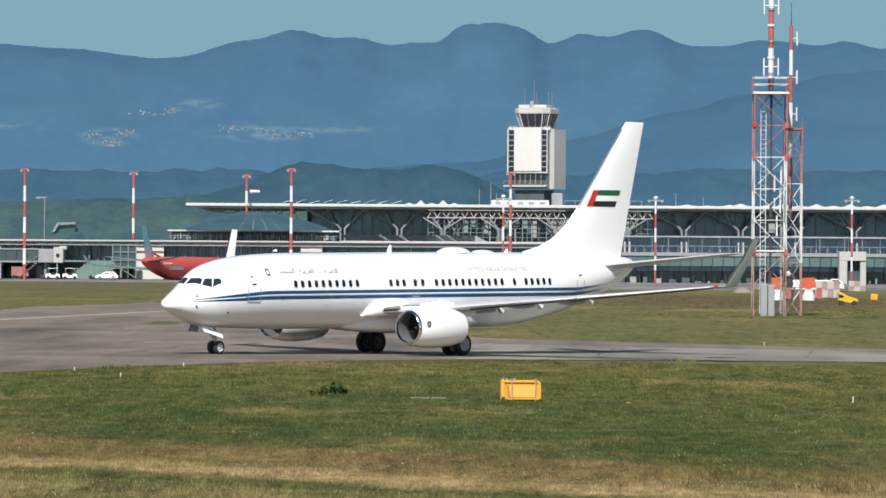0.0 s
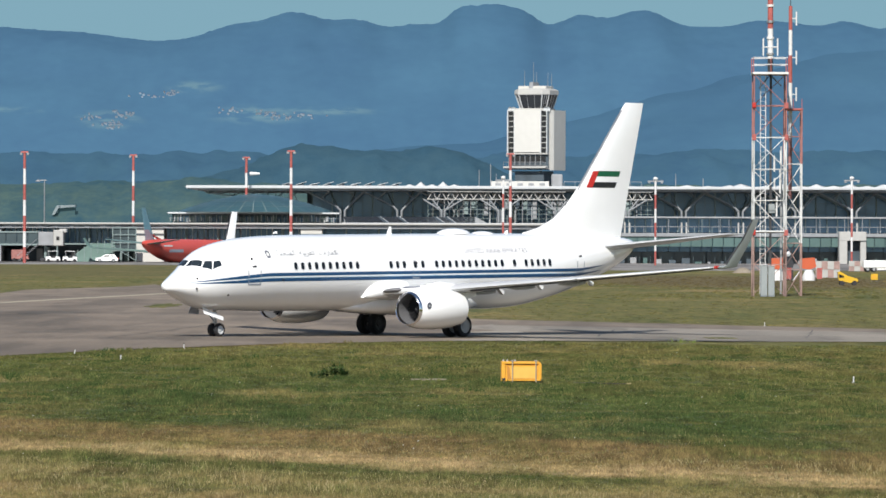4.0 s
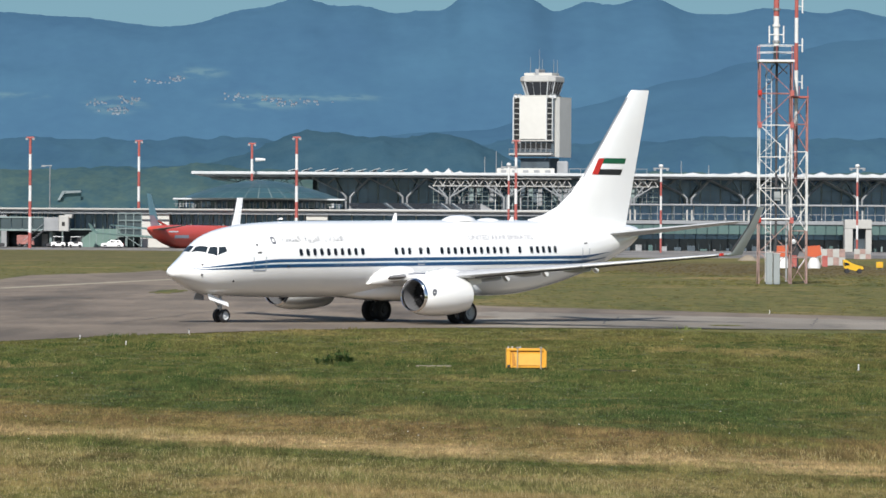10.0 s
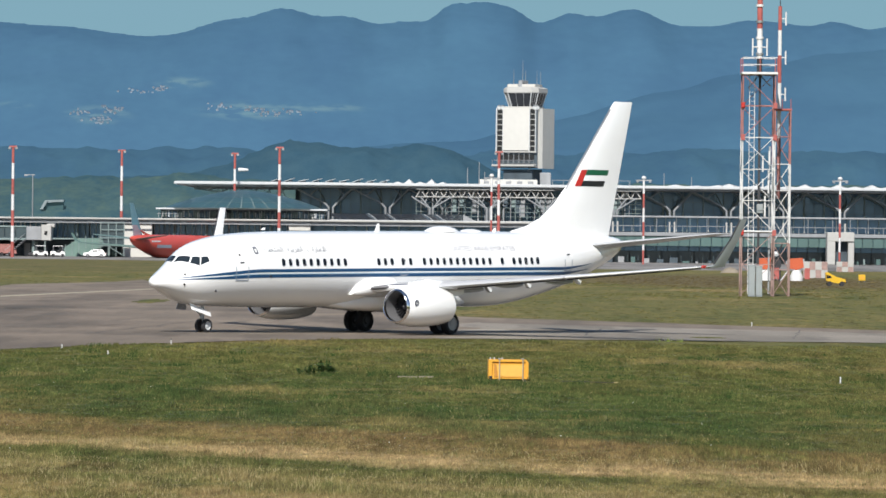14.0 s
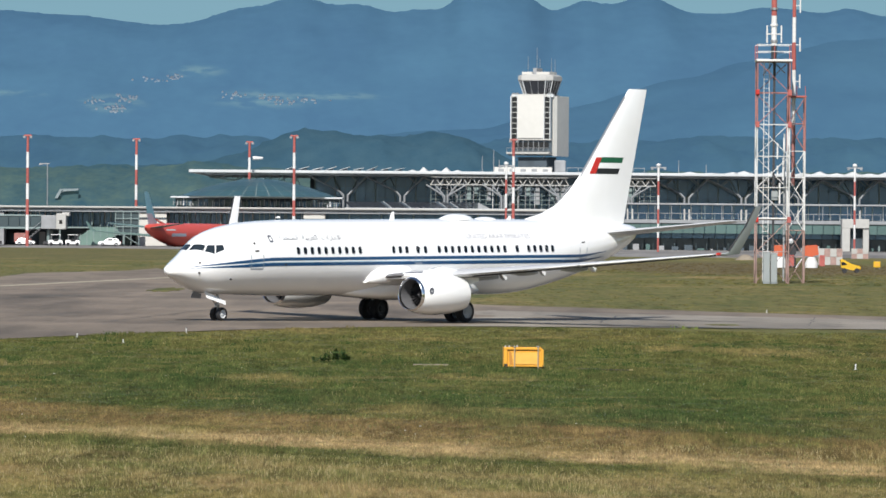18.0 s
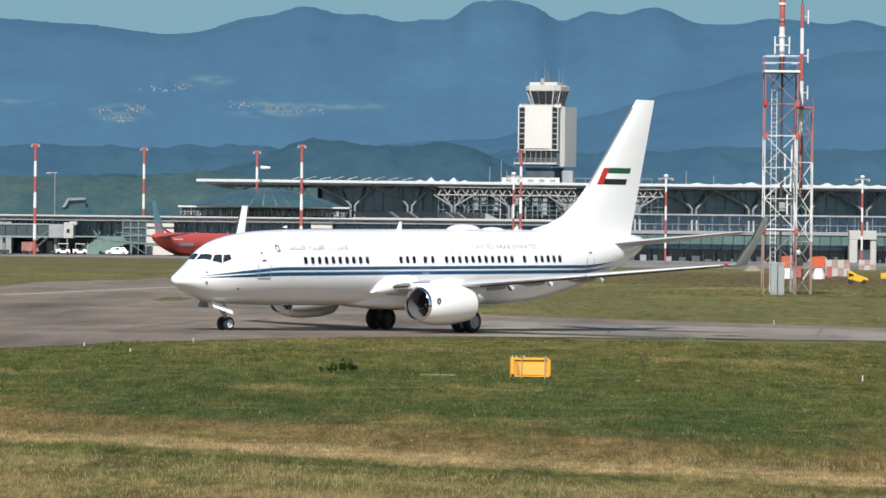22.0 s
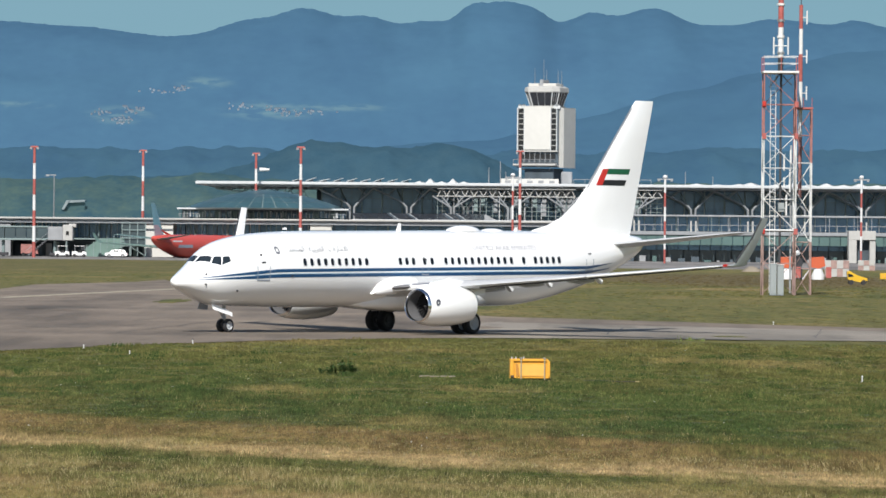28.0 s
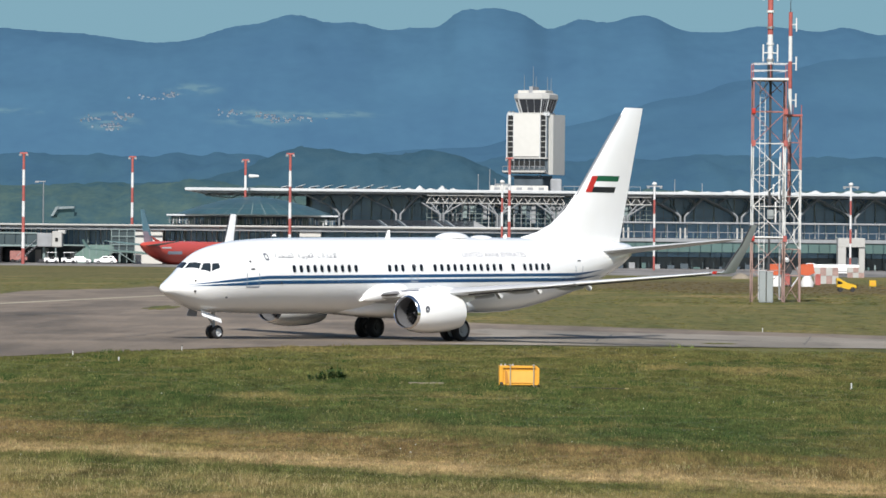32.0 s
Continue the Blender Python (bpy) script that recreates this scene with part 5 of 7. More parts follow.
    for x, z, w in ((27.9, 5.38, 0.03), (29.2, 5.66, 0.10), (30.4, 6.12, 0.16), (31.5, 6.86, 0.18), (32.6, 7.95, 0.12)):
        dorsal.append([V(x, w, 5.2), V(x, w * 0.7, (5.2 + z) / 2), V(x, w * 0.25, z), V(x, -w * 0.25, z), V(x, -w * 0.7, (5.2 + z) / 2), V(x, -w, 5.2)])
    part("dorsal_fillet", Shape().loft(dorsal), WHITE, fin, smooth=True)
    edge = Shape().loft([[V(x - 0.04, 0.03 * w, z), V(x + 0.02, 0.06 * w, z), V(x + 0.02, -0.06 * w, z), V(x - 0.04, -0.03 * w, z)] for x, z, w in ((32.42, 7.7, 1.5), (34.42, 10.05, 1.2), (36.15, 12.1, 1.0))])
    part("leading_edge", edge, STEEL, fin, "bare metal leading edge")
    for s in (1, -1):
        for nm, mat, pts in (("flag_band", RED, ((33.6, 8.75), (34.03, 8.75), (33.47, 7.85), (32.99, 7.85))), ("flag_band", GREEN, ((34.03, 8.76), (35.95, 8.76), (35.80, 8.46), (33.84, 8.46))),
                             ("flag_band", WHITE, ((33.84, 8.45), (35.80, 8.45), (35.61, 8.16), (33.65, 8.16))), ("flag_band", BLACK, ((33.65, 8.15), (35.61, 8.15), (35.44, 7.85), (33.46, 7.85)))):
            grid, n = [], 5
            for i in range(n + 1):
                for j in range(n + 1):
                    u, v = i / n, j / n
                    x = (pts[0][0] * (1 - u) + pts[1][0] * u) * (1 - v) + (pts[3][0] * (1 - u) + pts[2][0] * u) * v
                    z = pts[0][1] * (1 - v) + pts[3][1] * v
                    grid.append(V(x, s * (fin_half(x, z) + 0.012), z))
            part(nm, Shape().add(grid, [(i * (n + 1) + j, i * (n + 1) + j + 1, (i + 1) * (n + 1) + j + 1, (i + 1) * (n + 1) + j) for i in range(n) for j in range(n)]), mat, fin)
    # tail cone, domes, aerials
    part("tail_exhaust", Shape().bar(V(36.95, 0, 4.76), V(37.25, 0, 4.77), 0.17, 0.14, 14), DARKMETAL, jet, "dark tail exhaust")
    for x0, x1, h, w in ((21.1, 23.55, 0.27, 0.55), (23.75, 25.5, 0.12, 0.40)):
        rr = []
        for k in range(9):
            t = k / 8
            b = math.sin(math.pi * min(max(t, 0.02), 0.98)) ** 0.45
            rr.append([V(x0 + (x1 - x0) * t, w * b * math.cos(math.pi * j / 10), 5.28 + (h + 0.06) * b * math.sin(math.pi * j / 10)) for j in range(11)])
        part("aerial_dome", Shape().loft(rr), WHITE, jet, "white rounded aerial dome", smooth=True)
    for x, h in ((17.1, 0.36), (26.4, 0.20), (8.4, 0.08)):
        part("blade_aerial", Shape().loft([[V(x - 0.02, 0.03, 5.3), V(x + 0.30, 0.03, 5.3), V(x + 0.30, -0.03, 5.3), V(x - 0.02, -0.03, 5.3)], [V(x + 0.16, 0.012, 5.33 + h), V(x + 0.30, 0.012, 5.33 + h), V(x + 0.30, -0.012, 5.33 + h), V(x + 0.16, -0.012, 5.33 + h)]]), WHITE, jet)
    for x, a in ((1.81, 66.7), (1.74, 101.9), (3.67, 121.4), (5.15, 62.4), (7.18, 98.1)):
        p0, p1 = hull(x, radians(a)), hull(x, radians(a), 0.05)
        part("probe", Shape().bar(p0, p1, 0.055, 0.05, 8), DARKMETAL, body, "small dark probe")
    # nose gear
    leg = part("nose_gear", Shape().bar(V(4.25, 0, 0.34 + NOSE_RISE), V(4.12, 0, 1.7), 0.07, 0.09, 12), STEEL, jet, "steel nose gear leg", smooth=True)
    part("axle", Shape().bar(V(4.25, -0.26, 0.345 + NOSE_RISE), V(4.25, 0.26, 0.345 + NOSE_RISE), 0.05, n=8), STEEL, leg)
    part("drag_brace", Shape().bar(V(4.2, 0, 0.8), V(3.3, 0, 1.6), 0.04, n=8), STEEL, leg)
    part("taxi_light", Shape().lathe([(-4.06, 0.005), (-4.04, 0.09), (-4.14, 0.08)], (0, 0, 0.78 + NOSE_RISE), "x", 14), TRIM, leg)
    for y, end, hi, lo in ((0.40, 4.10, 1.10, 0.90), (-0.40, 3.6, 1.45, 1.22)):
        part("gear_door", Shape().add([V(2.80, y, 1.60), V(end, y * 1.5, hi), V(end, y * 1.6, lo), V(2.80, y * 1.4, 1.26), V(2.80, y + 0.03, 1.60), V(end, y * 1.5 + 0.03, hi), V(end, y * 1.6 + 0.03, lo), V(2.80, y * 1.4 + 0.03, 1.26)],
                                       [(0, 1, 2, 3), (7, 6, 5, 4), (0, 4, 5, 1), (1, 5, 6, 2), (2, 6, 7, 3), (3, 7, 4, 0)]), WHITE if y > 0 else SEAM, leg)
    for y in (0.22, -0.22):
        wheel(leg, 4.25, y, 0.345 + NOSE_RISE, 0.345, 0.20, TRIM)
    return jet


def ring_disc(x, z, w, h):
    """A disc with a hole, on the port side of the hull."""
    outer = pane_ring(x, z, 2 * w, 2 * h, 0.010, 1, 14)
    inner = pane_ring(x, z, w, h, 0.010, 1, 14)
    return outer + inner, [(k, (k + 1) % 14, 14 + (k + 1) % 14, 14 + k) for k in range(14)]


def fin_half(x, z):
    """Half the fin's thickness at a length and height."""
    k = min(max((z - 7.65) / (10.05 - 7.65), -1), 2)
    lead, trail = 32.37 + 2.03 * k, 36.75 + 0.63 * k
    t = min(max((x - lead) / (trail - lead), 0.0), 1.0)
    return 0.09 * (trail - lead) * 1.15 * 5 * (0.2969 * math.sqrt(t) - 0.126 * t - 0.3516 * t * t + 0.2843 * t**3 - 0.1015 * t**4)


build_airliner()


# ---- things on the grass ----
def lattice(t, x0, x1, y0, y1, levels, colours, r_leg=0.058, r_bar=0.036, flip=0):
    """A square steel lattice between levels: legs, girts and single diagonals, each a part."""
    corners = ((x0, y0), (x1, y0), (x1, y1), (x0, y1))
    for i, (z0, z1) in enumerate(zip(levels, levels[1:])):
        mat = colours(0.5 * (z0 + z1))
        for k, (x, y) in enumerate(corners):
            part("leg", Shape().bar((x, y, z0), (x, y, z1), r_leg, n=6), mat, t)
            nx, ny = corners[(k + 1) % 4]
            part("girt", Shape().bar((x, y, z1), (nx, ny, z1), r_bar, n=6), mat, t)
            a, b = ((x, y), (nx, ny)) if (i + k + flip) % 2 else ((nx, ny), (x, y))
            part("diagonal", Shape().bar((*a, z0), (*b, z1), r_bar, n=6), mat, t)


def dipole(t, x, y, z, reach):
    """A bracket with two short upright rods."""
    d = part("dipole_aerial", Shape().bar((x - reach, y, z), (x + reach, y, z), 0.05, n=6), MASTWHITE, t, "white bracket with upright rods")
    for s in (-1, 1):
        part("rod", Shape().bar((x + s * reach, y - 0.05, z - 0.75), (x + s * reach, y - 0.05, z + 0.75), 0.07, n=6), MASTWHITE, d)


def banded(t, x, y, spans, r):
    for z0, z1, mat in spans:
        part("pole_section", Shape().bar((x, y, z0), (x, y, z1), r, n=10), mat, t)


def build_masts():
    t = thing("radio_mast", "red and white steel lattice mast with platform and rod aerials", "mast")
    tone = lambda z: RUSTRED if z > 13.2 else FADEDRED if z < 5.6 else MASTWHITE
    lattice(t, 26.87, 29.66, 485.0, 487.8, [0.0, 2.75, 5.55, 8.3, 11.0, 13.75, 16.5, 19.2], tone)
    deck = part("platform", Shape().box(26.75, 29.85, 484.8, 488.0, 19.2, 19.4, 0.02), MASTWHITE, t, "white grated platform")
    for x, y in ((26.8, 484.85), (28.3, 484.85), (29.8, 484.85), (26.8, 487.95), (29.8, 487.95)):
        part("rail_post", Shape().bar((x, y, 19.4), (x, y, 20.65), 0.04, n=6), MASTRED, deck)
    for z in (20.05, 20.65):
        part("rail", Shape().bar((26.8, 484.85, z), (29.8, 484.85, z), 0.035, n=6), MASTWHITE, deck)
        part("rail", Shape().bar((26.8, 487.95, z), (29.8, 487.95, z), 0.035, n=6), MASTWHITE, deck)
    for x, z in ((27.3, 18.0), (29.2, 18.2)):
        part("strut", Shape().bar((x, 485, z), (28.3, 486, 19.2), 0.05, n=6), DARKMETAL, t)
    ladder = part("ladder", Shape().bar((27.5, 486.5, 0.2), (27.5, 486.5, 19.2), 0.036, n=6).bar((27.95, 486.5, 0.2), (27.95, 486.5, 19.2), 0.036, n=6), MASTWHITE, t, "pale caged ladder")
    for k in range(46):
        part("rung", Shape().bar((27.5, 486.5, 0.5 + 0.4 * k), (27.95, 486.5, 0.5 + 0.4 * k), 0.02, n=4), MASTWHITE, ladder)
    part("cable_duct", Shape().box(28.3, 28.5, 486.6, 486.8, 0.2, 19.2), DARKMETAL, t, "dark cable duct")
    part("cable_duct", Shape().box(29.25, 29.4, 486.6, 486.8, 0.2, 13.0), STEEL, t)
    banded(t, 28.33, 486.4, ((19.3, 20.6, DARKMETAL), (20.6, 23.2, MASTWHITE), (23.2, 26.5, MASTRED), (26.5, 29.5, MASTWHITE)), 0.24)
    for k in range(6):
        part("collar", Shape().lathe([(20.9 + 1.4 * k, 0.25), (20.9 + 1.4 * k, 0.33), (21.1 + 1.4 * k, 0.33), (21.1 + 1.4 * k, 0.25)], (28.33, 486.4, 0), "z", 10), MASTWHITE if k % 2 else STEEL, t)
    for z in (21.6, 26.9):
        dipole(t, 28.33, 486.2, z, 0.62)
    part("obstruction_light", Shape().box(26.7, 27.0, 484.7, 484.95, 16.3, 16.75, 0.05), RED, t, "red obstruction light")
    part("obstruction_light", Shape().box(26.7, 27.0, 484.7, 484.95, 5.3, 5.7, 0.05), RED, t, "red obstruction light")
    part("cross_beam", Shape().bar((26.9, 484.9, 5.62), (29.6, 484.9, 5.62), 0.075, n=6), MASTWHITE, t, "white cross beam")
    for x in (26.87, 29.66):
        for z in (5.5, 13.75, 16.5):
            part("joint_plate", Shape().box(x - 0.17, x + 0.17, 484.80, 484.93, z - 0.26, z + 0.26, 0.02), MASTRED, t, "red joint plate")
    for x, y, z0, z1 in ((28.85, 485.2, 6.9, 8.7), (29.15, 485.4, 8.9, 10.9), (28.65, 485.3, 9.3, 10.2), (29.35, 486.9, 6.4, 7.6), (28.75, 487.2, 10.8, 12.2), (29.2, 485.3, 11.4, 12.6)):
        panel = part("panel_aerial", Shape().box(x - 0.07, x + 0.07, y - 0.06, y + 0.06, z0, z1, 0.02), MASTWHITE, t, "slim white panel aerial")
        part("bracket", Shape().bar((x, y, z0 + 0.3), (x, y + 0.45, z0 + 0.3), 0.03, n=6), STEEL, panel)
    part("equipment_box", Shape().box(28.2, 28.75, 486.0, 486.5, 7.2, 8.0, 0.03), CABGREY, t, "grey equipment box")

    u = thing("radio_mast", "slimmer lattice mast behind, banded pole and short rod aerials", "mast")
    tone2 = lambda z: RUSTRED if z > 11.5 else FADEDRED if z < 5.5 else MASTWHITE
    lattice(u, 29.78, 31.25, 489.0, 490.5, [0.0, 2.3, 4.6, 6.9, 9.2, 11.5, 13.9, 16.2], tone2, 0.07, 0.04, 1)
    part("platform", Shape().box(29.7, 31.35, 488.9, 490.6, 16.2, 16.35), MASTRED, u)
    for x in (29.8, 30.5, 31.25):
        part("rail_post", Shape().bar((x, 488.95, 16.3), (x, 488.95, 17.2), 0.03, n=6), MASTRED, u)
    banded(u, 30.28, 489.7, ((8.5, 13.8, RUSTRED), (13.8, 16.4, MASTWHITE), (16.4, 18.6, MASTWHITE), (18.6, 21.0, MASTRED), (21.0, 23.2, MASTWHITE), (23.2, 25.3, MASTRED)), 0.165)
    part("lightning_rod", Shape().bar((30.28, 489.7, 25.3), (30.28, 489.7, 27.3), 0.04, 0.02, 6), DARKMETAL, u)
    for z, s in ((24.2, 1), (20.8, 1), (17.6, 1), (17.2, -1)):
        arm = part("side_aerial", Shape().bar((30.28, 489.7, z), (30.28 + s * 0.5, 489.5, z), 0.04, n=6), MASTWHITE, u)
        part("rod", Shape().bar((30.28 + s * 0.5, 489.5, z - 0.6), (30.28 + s * 0.5, 489.5, z + 0.6), 0.07, n=6), MASTWHITE, arm)

    for x0, x1, z, y in ((27.35, 27.92, 2.72, 482.6), (28.0, 28.55, 2.62, 482.7)):
        c = thing("equipment_cabinet", "tall grey steel cabinet at the foot of the mast", "cabinet", group="cabinets at the mast")
        body = part("body", Shape().box(x0, x1, y, y + 0.8, 0, z, 0.02), CABGREY, c)
        part("door", Shape().box(x0 + 0.04, x1 - 0.04, y - 0.03, y - 0.004, 0.12, z - 0.12, 0.01), CABGREY, c)
        part("cap", Shape().box(x0 - 0.05, x1 + 0.05, y - 0.05, y + 0.85, z, z + 0.06, 0.01), TRIM, c)
        part("handle", Shape().box(x1 - 0.12, x1 - 0.08, y - 0.06, y - 0.03, 1.1, 1.35), STEEL, c)


def build_sign_box():
    t = thing("sign_box", "yellow sheet-metal sign box strapped to two pale posts in the grass", "sign", pose(2.81, 200, 0, 0, 0, 5))
    part("shell", Shape().prism([(-0.72, 0.06), (0.68, 0.06), (0.72, 0.12), (0.72, 0.66), (0.62, 0.76), (-0.72, 0.76)], 0.0, 0.30), SIGNYELLOW, t)
    for x0, x1, z0, z1 in ((-0.72, 0.60, 0.67, 0.755), (-0.72, 0.68, 0.065, 0.12), (-0.72, -0.58, 0.12, 0.67), (0.64, 0.715, 0.12, 0.64)):
        part("rim_plate", Shape().box(x0, x1, -0.07, -0.003, z0, z1, 0.012), SIGNYELLOW, t)
    part("back_panel", Shape().prism([(-0.42, 0.56), (0.56, 0.56), (0.50, 0.15), (-0.36, 0.15)], -0.04, -0.003), SIGNPALE, t, "paler yellow inset panel")
    # orange strip paints the shade along the inset's left edge
    part("inset_shade", Shape().prism([(-0.52, 0.62), (-0.44, 0.57), (-0.38, 0.15), (-0.50, 0.13)], -0.05, -0.003), ORANGESHADE, t, "orange shade painted inside the inset")
    for x in (-0.33, 0.51):
        post = part("strap_post", Shape().box(x - 0.021, x + 0.021, -0.12, -0.075, 0.0, 0.82, 0.008), STRAP, t, "tan metal post")
        part("bracket", Shape().box(x - 0.04, x + 0.04, -0.13, 0.2, 0.765, 0.80, 0.006), STEEL, post)
    for x in (-0.64, -0.50, -0.22):
        part("cap_bolt", Shape().lathe([(0.76, 0.03), (0.82, 0.03), (0.83, 0.005)], (x, 0.1, 0), "z", 8), CONCRETE, t)
    part("hinge", Shape().box(-0.70, -0.58, -0.09, -0.071, 0.09, 0.17, 0.005), DARKMETAL, t)
    for x in (-0.62, 0.6):
        part("foot", Shape().box(x - 0.05, x + 0.05, 0.05, 0.25, -0.02, 0.06), CONCRETE, t)


def build_pipe():
    t = thing("drain_pipe", "thin dark pipe with a pale end lying in the grass", "pipe")
    path = [(4.6, 199.3, 0.02), (5.3, 198.6, 0.05), (5.9, 198.0, 0.035), (6.5, 197.4, 0.045)]
    pipe = Shape()
    for a, b in zip(path, path[1:]):
        pipe.bar(a, b, 0.014, n=8)
    body = part("body", pipe, DARKMETAL, t)
    part("end_cap", Shape().bar(path[-1], (6.62, 197.28, 0.05), 0.024, n=10), STRAWPALE, body, "pale open end")


def build_cover():
    t = thing("drain_cover", "flat brownish concrete drain cover in the grass", "drain cover", pose(-0.5, 203.6, 0, 0, 0, -3))
    part("slab", Shape().box(-0.66, 0.66, -0.12, 0.12, -0.02, 0.04, 0.01), GRAVEL, t)
    part("joint", Shape().box(-0.02, 0.02, -0.125, 0.125, 0.0, 0.043), SOFFIT, t)


def build_bush():
    """Low weeds: stems with many small leaves."""
    t = thing("weed_clump", "dark green leafy weeds in the grass", "weed", pose(-3.95, 206.6, 0))
    rise = 1.2
    r = random.Random(12)
    leaves, stems = Shape(), Shape()
    for k in range(64):
        u = r.random() ** 0.55
        x = -1.15 + 1.55 * u
        top = 0.10 + 0.22 * math.exp(-((x - 0.05) / 0.35) ** 2) + 0.16 * math.exp(-((x + 0.55) / 0.3) ** 2) * r.random() + (0.30 if abs(x - 0.12) < 0.05 else 0)
        x, y, h = x + r.uniform(-0.05, 0.05), r.uniform(-0.35, 0.35), rise * top * r.uniform(0.6, 1.15)
        tip = (x + r.uniform(-0.1, 0.1), y + r.uniform(-0.1, 0.1), h)
        stems.bar((x, y, -0.02), tip, 0.008, 0.004, 4)
        for j in range(9):
            f = r.uniform(0.25, 1.05)
            p = Vector((x + (tip[0] - x) * f, y + (tip[1] - y) * f, h * f))
            d = Vector((r.uniform(-1, 1), r.uniform(-1, 1), r.uniform(-0.2, 0.7))).normalized()
            s = d.cross(Vector((0, 0, 1))).normalized()
            ln, wd = r.uniform(0.07, 0.15), r.uniform(0.025, 0.055)
            leaves.add([p, p + d * ln * 0.5 + s * wd, p + d * ln, p + d * ln * 0.5 - s * wd], [(0, 1, 2, 3)])
    tagged(part("leaves", leaves, LEAF, t), kind="stuff")
    tagged(part("stem_mass", stems, LEAF, t), kind="stuff")
    part("stalk", Shape().bar((0.13, 0, 0), (0.16, 0, 0.60), 0.016, 0.008, 6), LEAF, t, "dark upright stalk")


LEAF = surface("weed_leaf", (0.036, 0.0704, 0.0192), 0.7, vary=0.4, grain=6, islands=0.8)
LEAF.node_tree.nodes["Principled BSDF"].inputs["Specular IOR Level"].default_value = 0.15
STRAWPALE = surface("dry_straw", (0.336, 0.272, 0.128), 0.8, vary=0.2)


def build_marker(x, y, h, dark):
    t = thing("edge_marker", "small pale taxiway edge marker" if not dark else "small black and white edge marker", "marker", pose(*laid(x, y)), group="taxiway edge markers")
    part("base", Shape().lathe([(-0.02, 0.05), (0.015, 0.05), (0.02, 0.03)], (0, 0, 0), "z", 12), CONCRETE, t)
    part("stem", Shape().lathe([(0.02, 0.022), (h, 0.02), (h + 0.02, 0.005)], (0, 0, 0), "z", 10), MASTWHITE, t)
    part("cap", Shape().lathe([(h, 0.028), (h + 0.04, 0.028), (h + 0.05, 0.01)], (0, 0, 0), "z", 10), DARKMETAL if dark else MASTWHITE, t)


def build_yard():
    """The works yard behind the mast: chequered blocks, orange screens, white tank, yellow cart."""
    for x0, y, cols, rows, cw, ch, label in ((46.5, 700, 4, 2, 0.76, 1.04, "red and white chequered barrier block on the grass"), (59.9, 828, 3, 2, 0.84, 0.76, "faded red and white chequered barrier block")):
        t = thing("chequered_barrier", label, "barrier", pose(x0, y, 0), group="chequered barriers")
        part("core", Shape().box(0, cols * cw, 0.05, 0.5, 0, rows * ch), CONCRETE, t)
        for i in range(cols):
            for j in range(rows):
                part("panel", Shape().box(i * cw + 0.02, (i + 1) * cw - 0.02, 0.0, 0.045, j * ch + 0.02, (j + 1) * ch - 0.02, 0.01), FADEDRED if (i + j) % 2 == 0 else CONCRETE, t)
    for x, label in ((38.2, "orange plastic screen tilted on a white tank"), (41.8, "orange box on a white conical base")):
        t = thing("orange_screen", label, "screen", pose(x, 655, 0), group="orange screens")
        part("screen", Shape().prism([(0.0, 1.45), (0.1, 2.6), (1.6, 2.7), (1.8, 1.6), (1.0, 1.3)], 0, 0.8), ORANGE, t)
        part("tank", Shape().lathe([(0.0, 0.75), (0.5, 0.78), (1.25, 0.45), (1.32, 0.05)], (0.95, 0.4, 0), "z", 16), MASTWHITE, t, "white tank", smooth=True)
        part("prop", Shape().bar((-0.9, 0.2, 0.0), (0.2, 0.3, 1.5), 0.08, n=6), STEEL, t)
        part("side_plate", Shape().box(1.9, 2.5, 0.1, 0.3, 0.2, 1.5, 0.02), MASTRED, t)
    t = thing("winch_drum", "dark cable drum and machinery in the yard", "machine", pose(40.6, 662, 0))
    part("frame", Shape().box(-0.7, 0.7, -0.5, 0.5, 0, 1.2, 0.05), DARKMETAL, t)
    part("drum", Shape().lathe([(-0.6, 0.75), (-0.55, 0.75), (-0.5, 0.45), (0.5, 0.45), (0.55, 0.75), (0.6, 0.75)], (0, 0, 1.9), "y", 20, True), DARKMETAL, t)
    part("lamp", Shape().lathe([(-0.1, 0.05), (0, 0.3), (0.3, 0.1)], (0.1, -0.9, 3.1), "y", 12, True), TRIM, t)
    part("jib", Shape().bar((-0.4, 0, 1.2), (0.9, 0, 4.4), 0.12, 0.08, 8), DARKMETAL, t)
    t = thing("yellow_cart", "small yellow cart with sloping nose and dark screen", "cart", pose(41.75, 593, 0, 0, 0, 0))
    part("body", Shape().prism([(0.1, 0.55), (0.0, 1.42), (0.25, 1.46), (1.15, 0.98), (2.1, 0.72), (2.22, 0.38), (1.3, 0.28)], 0, 1.2), YELLOW, t, "yellow wedge-shaped body")
    part("screen", Shape().prism([(0.12, 0.80), (0.10, 1.18), (0.55, 1.08), (0.7, 0.86)], -0.03, -0.004), PANE, t)
    part("bumper", Shape().box(1.95, 2.3, 0.0, 1.2, 0.30, 0.48, 0.04), DARKMETAL, t)
    for x in (0.45, 1.75):
        for y in (0.05, 1.15):
            part("wheel", Shape().lathe([(-0.1, 0.1), (-0.1, 0.26), (0.1, 0.26), (0.1, 0.1)], (x, y, 0.26), "y", 14, True), TYRE, t)
    t = thing("gravel_heap", "low brownish heap of gravel beyond the grass", "heap", pose(42.2, 790, 0))
    r = random.Random(33)
    rings = [[(q * math.cos(a) * r.uniform(0.9, 1.1), q * 0.8 * math.sin(a) * r.uniform(0.9, 1.1), z) for a in (2 * math.pi * k / 18 for k in range(18))] for q, z in ((1.5, -0.05), (1.15, 0.28), (0.7, 0.58), (0.3, 0.72), (0.05, 0.76))]
